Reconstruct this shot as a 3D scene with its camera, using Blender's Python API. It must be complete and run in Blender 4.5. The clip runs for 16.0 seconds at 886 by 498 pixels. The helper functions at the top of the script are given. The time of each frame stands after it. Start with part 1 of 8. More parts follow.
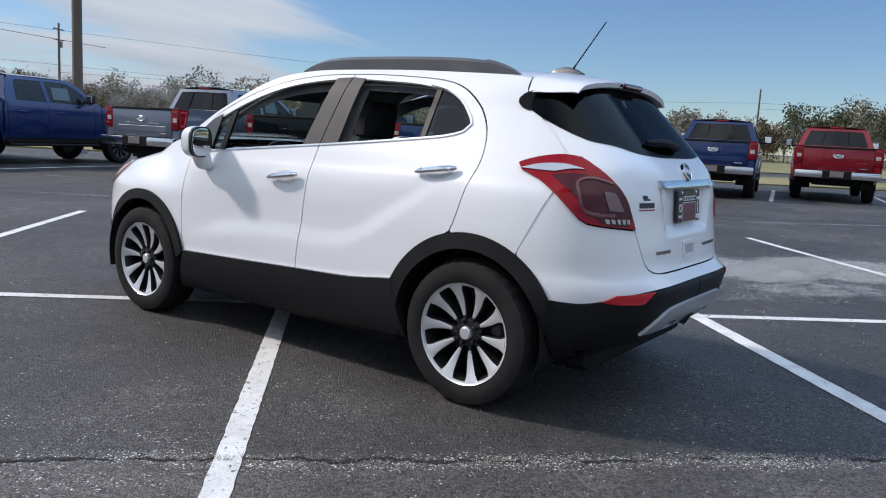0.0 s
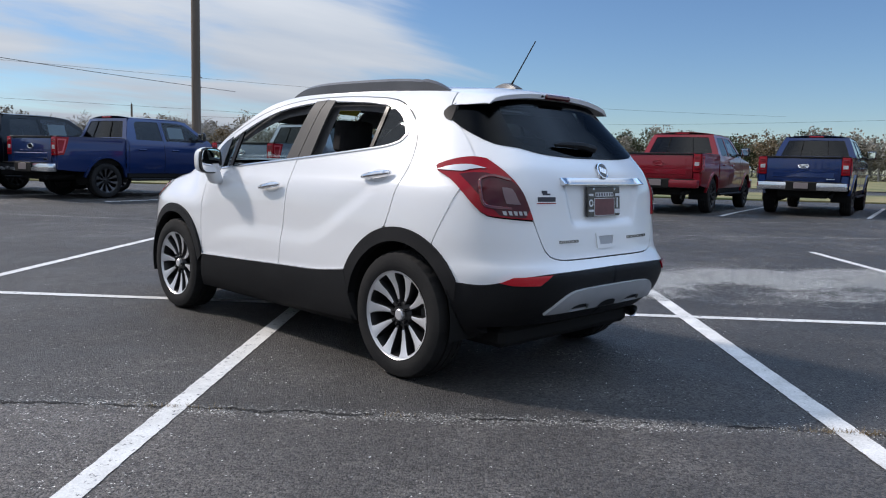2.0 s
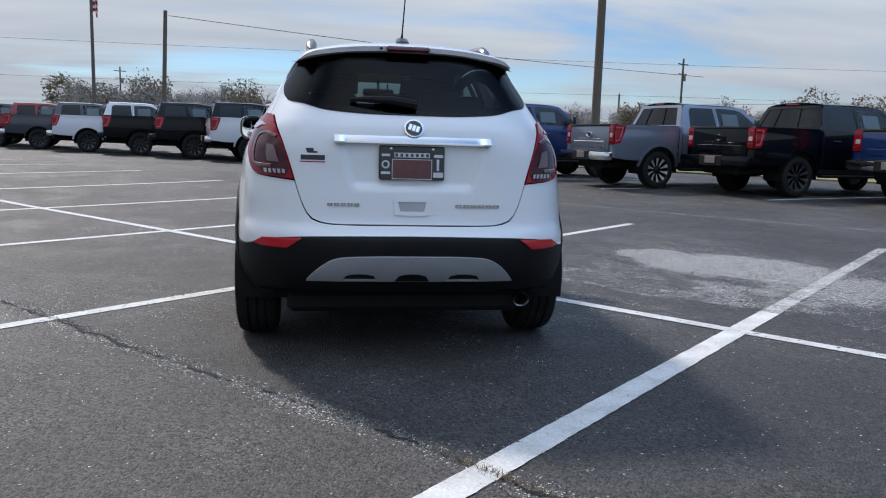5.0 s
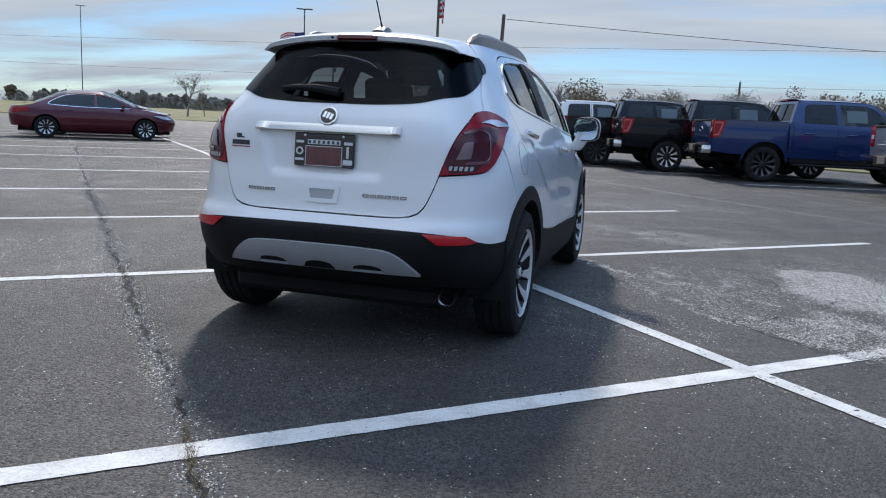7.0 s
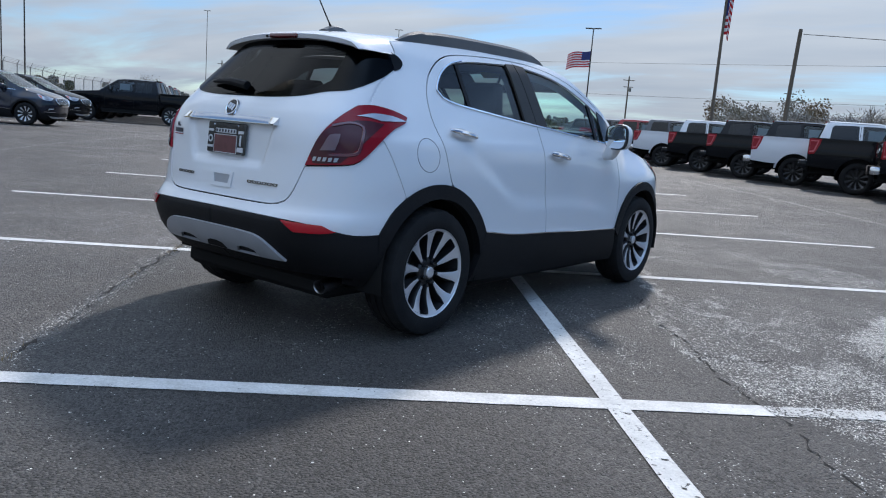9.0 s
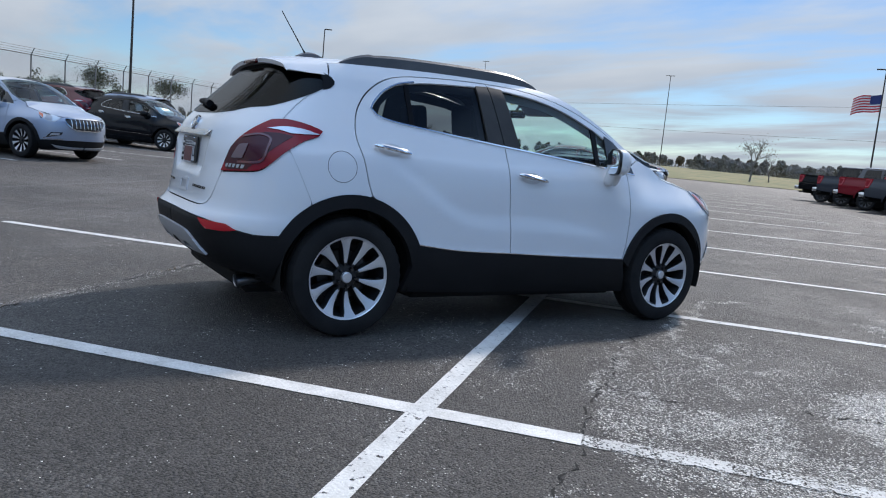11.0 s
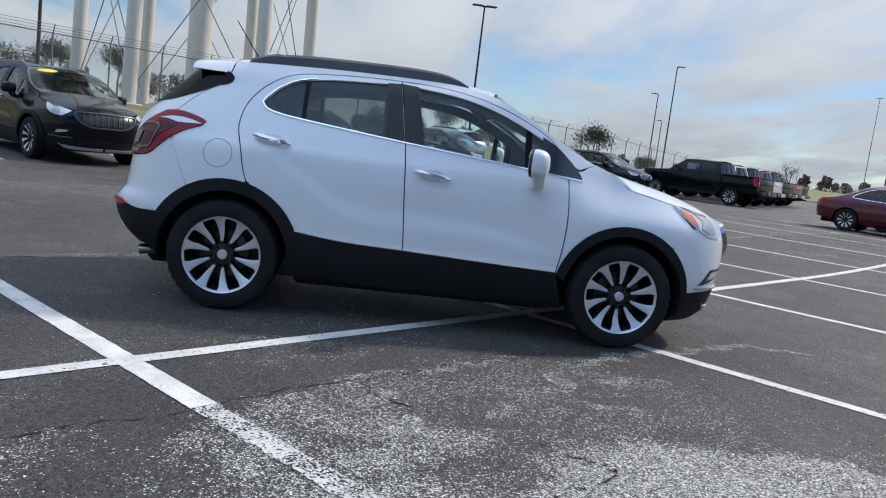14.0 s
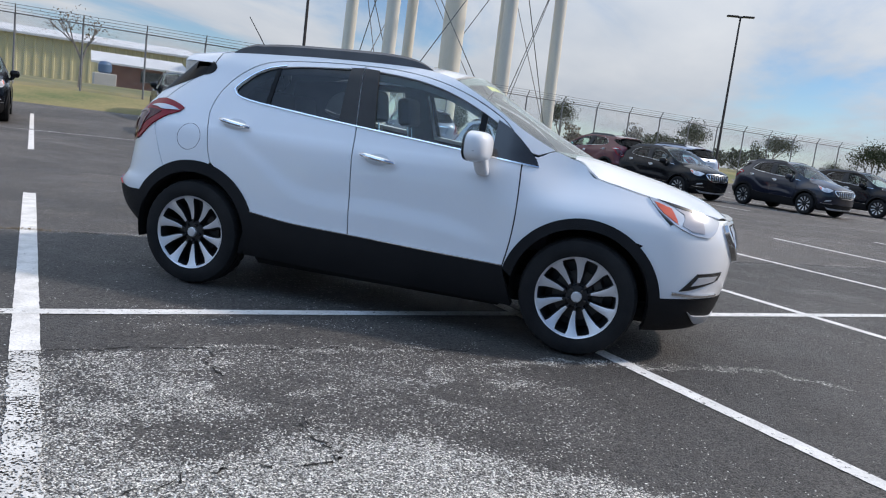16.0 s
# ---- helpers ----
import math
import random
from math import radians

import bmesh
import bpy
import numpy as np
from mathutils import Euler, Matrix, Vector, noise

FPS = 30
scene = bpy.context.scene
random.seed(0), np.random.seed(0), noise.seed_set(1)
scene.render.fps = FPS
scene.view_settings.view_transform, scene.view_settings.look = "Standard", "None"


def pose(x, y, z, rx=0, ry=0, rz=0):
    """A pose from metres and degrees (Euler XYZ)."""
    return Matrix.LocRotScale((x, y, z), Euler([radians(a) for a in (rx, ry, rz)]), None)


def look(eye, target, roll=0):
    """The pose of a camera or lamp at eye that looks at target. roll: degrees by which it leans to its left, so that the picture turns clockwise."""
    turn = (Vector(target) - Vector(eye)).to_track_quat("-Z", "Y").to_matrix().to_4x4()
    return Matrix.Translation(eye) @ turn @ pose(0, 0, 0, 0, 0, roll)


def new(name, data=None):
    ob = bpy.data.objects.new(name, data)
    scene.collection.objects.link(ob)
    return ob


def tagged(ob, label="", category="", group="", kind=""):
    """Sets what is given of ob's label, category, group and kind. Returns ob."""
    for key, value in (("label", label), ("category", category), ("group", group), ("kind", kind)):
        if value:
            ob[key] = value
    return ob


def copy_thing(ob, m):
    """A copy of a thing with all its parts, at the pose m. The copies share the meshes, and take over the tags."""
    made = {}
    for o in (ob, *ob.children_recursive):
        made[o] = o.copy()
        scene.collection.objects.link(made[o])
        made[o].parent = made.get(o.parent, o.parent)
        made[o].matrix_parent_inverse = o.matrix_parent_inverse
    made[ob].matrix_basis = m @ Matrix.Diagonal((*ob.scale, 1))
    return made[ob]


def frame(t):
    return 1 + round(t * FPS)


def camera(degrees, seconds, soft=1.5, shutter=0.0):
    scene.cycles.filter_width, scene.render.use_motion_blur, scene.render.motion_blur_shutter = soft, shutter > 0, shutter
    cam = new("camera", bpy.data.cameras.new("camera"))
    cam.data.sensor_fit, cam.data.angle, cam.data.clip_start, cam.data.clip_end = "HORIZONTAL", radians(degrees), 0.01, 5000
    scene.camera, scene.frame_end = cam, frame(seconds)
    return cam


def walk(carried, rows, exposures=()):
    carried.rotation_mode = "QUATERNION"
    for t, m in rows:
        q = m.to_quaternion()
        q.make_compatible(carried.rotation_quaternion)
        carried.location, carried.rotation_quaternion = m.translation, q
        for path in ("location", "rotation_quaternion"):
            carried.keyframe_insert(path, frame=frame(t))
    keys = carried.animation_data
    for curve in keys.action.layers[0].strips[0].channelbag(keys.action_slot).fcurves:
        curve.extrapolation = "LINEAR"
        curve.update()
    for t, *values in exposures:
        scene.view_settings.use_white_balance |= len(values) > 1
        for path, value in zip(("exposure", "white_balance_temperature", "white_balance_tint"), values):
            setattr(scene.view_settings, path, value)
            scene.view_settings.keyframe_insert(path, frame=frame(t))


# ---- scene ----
cam = camera(59.8, 16.0, soft=1.1)
PATH = [
    (0, (-3.761, -3.219, 1.25), (-2.154, -2.064, 0.961), 3.2),
    (0.5, (-4.055, -3.424, 1.238), (-2.467, -2.237, 0.981), 2.7),
    (1, (-4.121, -3.655, 1.246), (-2.568, -2.417, 1.012), 2.2),
    (1.5, (-3.939, -3.996, 1.212), (-2.446, -2.684, 0.99), 1.7),
    (2, (-3.572, -4.32, 1.167), (-2.165, -2.916, 0.944), 1.5),
    (2.5, (-3.118, -4.682, 1.141), (-1.825, -3.175, 0.905), 1.6),
    (3, (-2.612, -4.978, 1.135), (-1.455, -3.365, 0.883), 1.8),
    (3.2, (-2.404, -5.092, 1.118), (-1.309, -3.439, 0.86), 1.9),
    (5.3, (-0.103, -5.691, 1.107), (0.068, -3.72, 0.813), 1.8),
    (5.5, (0.12, -5.71, 1.131), (0.196, -3.734, 0.831), 1.9),
    (6, (0.634, -5.658, 1.128), (0.484, -3.687, 0.819), 2.1),
    (6.5, (1.136, -5.553, 1.133), (0.775, -3.611, 0.818), 2.3),
    (7, (1.596, -5.382, 1.133), (1.045, -3.487, 0.812), 2.7),
    (7.5, (2.074, -5.213, 1.126), (1.346, -3.379, 0.8), 3.1),
    (8, (2.52, -4.996, 1.131), (1.628, -3.237, 0.8), 3.6),
    (8.5, (2.968, -4.737, 1.14), (1.912, -3.07, 0.81), 4.1),
    (9, (3.379, -4.453, 1.135), (2.171, -2.892, 0.817), 4.4),
    (9.2, (3.541, -4.32, 1.135), (2.269, -2.807, 0.829), 4.5),
    (11.3, (4.918, -2.898, 1.128), (3.194, -1.917, 0.866), 5.5),
    (11.5, (5.001, -2.726, 1.119), (3.248, -1.798, 0.856), 5.5),
    (12, (5.245, -2.26, 1.116), (3.423, -1.476, 0.86), 5.5),
    (12.5, (5.383, -1.82, 1.118), (3.507, -1.172, 0.869), 5.7),
    (13, (5.537, -1.364, 1.114), (3.618, -0.854, 0.874), 6.2),
    (13.5, (5.617, -0.89, 1.141), (3.664, -0.537, 0.896), 6.6),
    (14, (5.682, -0.373, 1.171), (3.708, -0.184, 0.911), 7.0),
    (14.5, (5.649, 0.156, 1.189), (3.668, 0.175, 0.914), 7.2),
    (15, (5.574, 0.667, 1.187), (3.6, 0.517, 0.906), 7.5),
    (15.5, (5.464, 1.122, 1.174), (3.508, 0.816, 0.892), 7.4),
    (16, (5.329, 1.584, 1.171), (3.41, 1.097, 0.885), 7.1),
]
walk(cam, [(t, look(eye, target, roll)) for t, eye, target, roll in PATH], exposures=[(0, 0.08, 6600, 15), (3, 0.04, 6650, 15), (5.5, 0.0, 6600, 14), (9, 0.02, 6350, 13), (12, 0.02, 6600, 14), (16, 0.14, 6850, 15)])

# ---- world, sun ----
SUN_EL, SUN_AZ = radians(41), radians(116)   # azimuth counter-clockwise from +x
sun_way = Vector((math.cos(SUN_AZ) * math.cos(SUN_EL), math.sin(SUN_AZ) * math.cos(SUN_EL), math.sin(SUN_EL)))
world = bpy.data.worlds.new("sky")
scene.world = world
world.use_nodes = True


def build_sky():
    nt = world.node_tree
    nt.nodes.clear()
    N, L = nt.nodes.new, nt.links.new
    out, bg = N("ShaderNodeOutputWorld"), N("ShaderNodeBackground")
    sky = N("ShaderNodeTexSky")
    sky.sky_type, sky.sun_disc = "NISHITA", False
    sky.sun_elevation, sky.sun_rotation = SUN_EL, radians(90) - SUN_AZ
    sky.air_density, sky.dust_density, sky.ozone_density = 1.0, 0.05, 4.0
    tc = N("ShaderNodeTexCoord")
    sep = N("ShaderNodeSeparateXYZ")
    L(tc.outputs["Generated"], sep.inputs[0])

    def math_node(op, a, b=None, clamp=False):
        m = N("ShaderNodeMath")
        m.operation, m.use_clamp = op, clamp
        m.inputs[2].default_value = 0.62
        for k, v in enumerate((a, b)):
            if v is None:
                continue
            if isinstance(v, (int, float)):
                m.inputs[k].default_value = v
            else:
                L(v, m.inputs[k])
        return m.outputs[0]
    # a cloud layer seen in perspective: direction divided by height
    h = math_node("MAXIMUM", math_node("ADD", sep.outputs[2], 0.10), 0.05)
    comb = N("ShaderNodeCombineXYZ")
    L(math_node("DIVIDE", sep.outputs[0], h), comb.inputs[0])
    L(math_node("DIVIDE", sep.outputs[1], h), comb.inputs[1])
    mp = N("ShaderNodeMapping")
    mp.inputs["Rotation"].default_value = (0, 0, radians(-32))
    mp.inputs["Scale"].default_value = (0.55, 1.25, 1)
    L(comb.outputs[0], mp.inputs[0])
    n1 = N("ShaderNodeTexNoise")
    n1.inputs["Scale"].default_value, n1.inputs["Detail"].default_value, n1.inputs["Roughness"].default_value = 0.62, 9, 0.56
    n1.inputs["Distortion"].default_value = 0.35
    L(mp.outputs[0], n1.inputs["Vector"])
    # clear towards the east, cloud elsewhere
    east = math_node("ADD", math_node("MULTIPLY", sep.outputs[0], 0.905), math_node("MULTIPLY", sep.outputs[1], 0.18))
    clear = N("ShaderNodeMapRange")
    clear.inputs[1].default_value, clear.inputs[2].default_value = 0.70, 0.86
    clear.inputs[3].default_value, clear.inputs[4].default_value = 0.10, -0.34
    L(east, clear.inputs[0])
    dens = math_node("ADD", n1.outputs[0], clear.outputs[0])
    # blue tint added to the unseen high eastern cloud, to cool its light
    high, half = N("ShaderNodeMapRange"), N("ShaderNodeMapRange")
    high.interpolation_type = half.interpolation_type = "SMOOTHSTEP"
    high.inputs[1].default_value, high.inputs[2].default_value = 0.28, 0.50
    half.inputs[1].default_value, half.inputs[2].default_value = -0.15, 0.40
    L(sep.outputs[2], high.inputs[0])
    L(sep.outputs[0], half.inputs[0])
    blue_tint = math_node("MULTIPLY", high.outputs[0], half.outputs[0])
    ramp = N("ShaderNodeMapRange")
    ramp.interpolation_type = "SMOOTHSTEP"
    ramp.inputs[1].default_value, ramp.inputs[2].default_value = 0.44, 0.66
    L(dens, ramp.inputs[0])
    n2 = N("ShaderNodeTexNoise")
    n2.inputs["Scale"].default_value, n2.inputs["Detail"].default_value = 1.3, 6
    L(mp.outputs[0], n2.inputs["Vector"])
    shade = N("ShaderNodeMapRange")
    shade.inputs[1].default_value, shade.inputs[2].default_value = 0.3, 0.7
    shade.inputs[3].default_value, shade.inputs[4].default_value = 0.62, 1.0
    L(n2.outputs[0], shade.inputs[0])
    cl = N("ShaderNodeMix")
    cl.data_type = "RGBA"
    cl.inputs[6].default_value, cl.inputs[7].default_value = (3.2, 4.7, 6.7, 1), (8.1, 9.1, 10.0, 1)
    L(shade.outputs[0], cl.inputs[0])
    mix = N("ShaderNodeMix")
    mix.data_type = "RGBA"
    L(ramp.outputs[0], mix.inputs[0])
    deep = N("ShaderNodeMix")
    deep.data_type, deep.blend_type = "RGBA", "MULTIPLY"
    deep.inputs[0].default_value = 1.0
    deep.inputs[7].default_value = (0.84, 1.0, 1.14, 1)
    L(sky.outputs[0], deep.inputs[6])
    L(deep.outputs[2], mix.inputs[6])
    # an overcast layer is brighter overhead than at the horizon
    lift = N("ShaderNodeMix")
    lift.data_type, lift.blend_type = "RGBA", "MULTIPLY"
    lift.inputs[0].default_value = 1.0
    thin = N("ShaderNodeMix")
    thin.data_type, thin.blend_type = "RGBA", "MULTIPLY"
    thin.inputs[7].default_value = (0.70, 0.98, 1.38, 1)
    L(blue_tint, thin.inputs[0])
    L(cl.outputs[2], thin.inputs[6])
    L(thin.outputs[2], lift.inputs[6])
    L(math_node("MULTIPLY_ADD", math_node("MAXIMUM", sep.outputs[2], 0.0), 1.35), lift.inputs[7])
    L(lift.outputs[2], mix.inputs[7])
    bg.inputs[1].default_value = SKY_STRENGTH
    L(mix.outputs[2], bg.inputs[0])
    L(bg.outputs[0], out.inputs[0])


SKY_STRENGTH = 0.09
build_sky()
sun = new("sun", bpy.data.lights.new("sun", "SUN"))
sun.data.energy, sun.data.angle, sun.data.color = 3.2, radians(5.0), (1.0, 0.95, 0.88)
sun.matrix_world = look((0, 0, 30), Vector((0, 0, 30)) - sun_way)


# ---- building tools ----
def material(name, colour, rough=0.5, metal=0.0, coat=0.0, spec=0.5):
    m = bpy.data.materials.new(name)
    m.use_nodes = True
    b = m.node_tree.nodes["Principled BSDF"]
    b.inputs["Base Color"].default_value = (*colour, 1)
    b.inputs["Roughness"].default_value, b.inputs["Metallic"].default_value = rough, metal
    b.inputs["Coat Weight"].default_value, b.inputs["Coat Roughness"].default_value = coat, 0.03
    b.inputs["Specular IOR Level"].default_value = spec
    m.diffuse_color = (*colour, 1)
    return m


def varied(name, colour, colour2, scale=3.0, rough=0.6, bump=0.0, bump_scale=40.0, metal=0.0, coat=0.0, stretch=(1, 1, 1), fine=0.3):
    """A surface whose colour wanders between two, at a coarse and a fine scale, with fine relief."""
    m = material(name, colour, rough, metal, coat)
    nt = m.node_tree
    N, L = nt.nodes.new, nt.links.new
    b = nt.nodes["Principled BSDF"]
    tc, mp = N("ShaderNodeTexCoord"), N("ShaderNodeMapping")
    mp.inputs["Scale"].default_value = stretch
    L(tc.outputs["Object"], mp.inputs[0])
    a, c = N("ShaderNodeTexNoise"), N("ShaderNodeTexNoise")
    a.inputs["Scale"].default_value, a.inputs["Detail"].default_value = scale, 6
    c.inputs["Scale"].default_value, c.inputs["Detail"].default_value = bump_scale, 4
    L(mp.outputs[0], a.inputs["Vector"])
    L(mp.outputs[0], c.inputs["Vector"])
    mixf = N("ShaderNodeMath")
    mixf.operation = "MULTIPLY_ADD"
    L(c.outputs[0], mixf.inputs[0])
    mixf.inputs[1].default_value = fine
    L(a.outputs[0], mixf.inputs[2])
    rg = N("ShaderNodeMapRange")
    rg.inputs[1].default_value, rg.inputs[2].default_value = 0.35 + fine * 0.4, 0.65 + fine * 0.6
    L(mixf.outputs[0], rg.inputs[0])
    mx = N("ShaderNodeMix")
    mx.data_type = "RGBA"
    mx.inputs[6].default_value, mx.inputs[7].default_value = (*colour, 1), (*colour2, 1)
    L(rg.outputs[0], mx.inputs[0])
    L(mx.outputs[2], b.inputs["Base Color"])
    if bump:
        bp = N("ShaderNodeBump")
        bp.inputs["Strength"].default_value, bp.inputs["Distance"].default_value = bump, 0.01
        L(c.outputs[0], bp.inputs["Height"])
        L(bp.outputs[0], b.inputs["Normal"])
    return m


def link_mesh(name, bm, mat, smooth=30):
    me = bpy.data.meshes.new(name)
    bm.to_mesh(me)
    bm.free()
    if mat:
        me.materials.append(mat)
    if smooth:
        me.shade_smooth()
        me.set_sharp_from_angle(angle=radians(smooth))
    return new(name, me)


def part(name, bm, mat, parent, label="", smooth=30):
    ob = link_mesh(name, bm, mat, smooth)
    ob.parent = parent
    if label:
        tagged(ob, label)
    return ob


def root(name, label, category, m=None, group="", kind=""):
    ob = new(name)
    ob.empty_display_size = 0.2
    if m is not None:
        ob.matrix_basis = m
    return tagged(ob, label, category, group, kind)


def box_bm(x0, x1, y0, y1, z0, z1, bevel=0.0, bm=None, seg=1):
    own = bmesh.new()
    r = bmesh.ops.create_cube(own, size=1.0)
    bmesh.ops.scale(own, vec=(x1 - x0, y1 - y0, z1 - z0), verts=r["verts"])
    bmesh.ops.translate(own, vec=((x0 + x1) / 2, (y0 + y1) / 2, (z0 + z1) / 2), verts=r["verts"])
    if bevel:
        bmesh.ops.bevel(own, geom=own.edges[:], offset=bevel, segments=seg, affect="EDGES", profile=0.6)
    if bm is None:
        return own
    join_bm(bm, own)
    return bm


def join_bm(bm, other, m=None):
    if m is not None:
        other.transform(m)
    me = bpy.data.meshes.new("tmp")
    other.to_mesh(me)
    other.free()
    bm.from_mesh(me)
    bpy.data.meshes.remove(me)
    return bm


def tube_bm(points, radius, sides=8, bm=None, caps=True):
    """A round bar along points; radius a number or one a point."""
    bm = bm or bmesh.new()
    pts = [Vector(p) for p in points]
    rings = []
    for i, p in enumerate(pts):
        d = (pts[min(i + 1, len(pts) - 1)] - pts[max(i - 1, 0)]).normalized()
        side = d.cross(Vector((0, 0, 1)))
        if side.length < 0.05:
            side = d.cross(Vector((0, 1, 0)))
        side.normalize()
        up = side.cross(d)
        r = radius[i] if isinstance(radius, (list, tuple)) else radius
        rings.append([bm.verts.new(p + (side * math.cos(a) + up * math.sin(a)) * r) for a in (2 * math.pi * k / sides for k in range(sides))])
    for a, b in zip(rings, rings[1:]):
        for k in range(sides):
            bm.faces.new((a[k], a[(k + 1) % sides], b[(k + 1) % sides], b[k]))
    if caps:
        bm.faces.new(rings[0][::-1])
        bm.faces.new(rings[-1])
    return bm


def lathe_bm(profile, steps=48, axis="x", bm=None, close=False):
    """Turns (radius, along) points round an axis."""
    bm = bm or bmesh.new()
    rings = []
    for k in range(steps):
        a = 2 * math.pi * k / steps
        c, s = math.cos(a), math.sin(a)
        rings.append([bm.verts.new((h, r * c, r * s) if axis == "x" else (r * c, r * s, h)) for r, h in profile])
    n = len(profile)
    for k in range(steps):
        a, b = rings[k], rings[(k + 1) % steps]
        for j in range(n if close else n - 1):
            i = (j + 1) % n
            bm.faces.new((a[j], a[i], b[i], b[j]))
    bmesh.ops.recalc_face_normals(bm, faces=bm.faces[:])
    return bm


def prism_bm(outline, z0, z1, bm=None):
    """A flat outline (x, y) raised from z0 to z1."""
    bm = bm or bmesh.new()
    lo = [bm.verts.new((x, y, z0)) for x, y in outline]
    hi = [bm.verts.new((x, y, z1)) for x, y in outline]
    bm.faces.new(lo[::-1])
    bm.faces.new(hi)
    for k in range(len(lo)):
        j = (k + 1) % len(lo)
        bm.faces.new((lo[k], lo[j], hi[j], hi[k]))
    bmesh.ops.recalc_face_normals(bm, faces=bm.faces[:])
    return bm


def inside(poly, x, y):
    hit = False
    j = len(poly) - 1
    for i in range(len(poly)):
        (xi, yi), (xj, yj) = poly[i], poly[j]
        if (yi > y) != (yj > y) and x < (xj - xi) * (y - yi) / (yj - yi) + xi:
            hit = not hit
        j = i
    return hit


def lerp_list(rows, v):
    """Smooth reading of a table of (key, value) rows."""
    if v <= rows[0][0]:
        return rows[0][1]
    for k in range(len(rows) - 1):
        (a, fa), (b, fb) = rows[k], rows[k + 1]
        if v <= b:
            p0 = rows[k - 1] if k else (a - (b - a), fa - (fb - fa))
            p3 = rows[k + 2] if k + 2 < len(rows) else (b + (b - a), fb + (fb - fa))
            t = (v - a) / (b - a)
            ma = (fb - p0[1]) / (b - p0[0]) * (b - a)
            mb = (p3[1] - fa) / (p3[0] - a) * (b - a)
            return (2 * t**3 - 3 * t**2 + 1) * fa + (t**3 - 2 * t**2 + t) * ma + (-2 * t**3 + 3 * t**2) * fb + (t**3 - t**2) * mb
    return rows[-1][1]


# ---- the lot: grid along (u, v), turned 43 degrees from the car ----
GRID = radians(43)
GU, GV = Vector((math.cos(GRID), math.sin(GRID))), Vector((-math.sin(GRID), math.cos(GRID)))


def at_uv(u, v):
    p = GU * u + GV * v
    return p.x, p.y


def ground_z(x, y):
    """The lot: level round the car, a little higher towards the edges, with a bank rising to the west."""
    r = min(1, max(0, (math.hypot(x, y) - 7) / 9))
    u, v = x * GU.x + y * GU.y, x * GV.x + y * GV.y
    k = min(1, max(0, (78 - v) / 30))
    west = 0.04 * min(10.6, max(0, -u - 16)) + 0.13 * min(5.4, max(0, -u - 26.6)) + 0.02 * min(28, max(0, -u - 32))
    return 0.14 * r * r * (3 - 2 * r) + west * k * k * (3 - 2 * k)


def stand(x, y, heading):
    """The pose of a thing on the ground whose front points along heading (degrees from +x)."""
    return pose(x, y, ground_z(x, y), 0, 0, heading - 90)

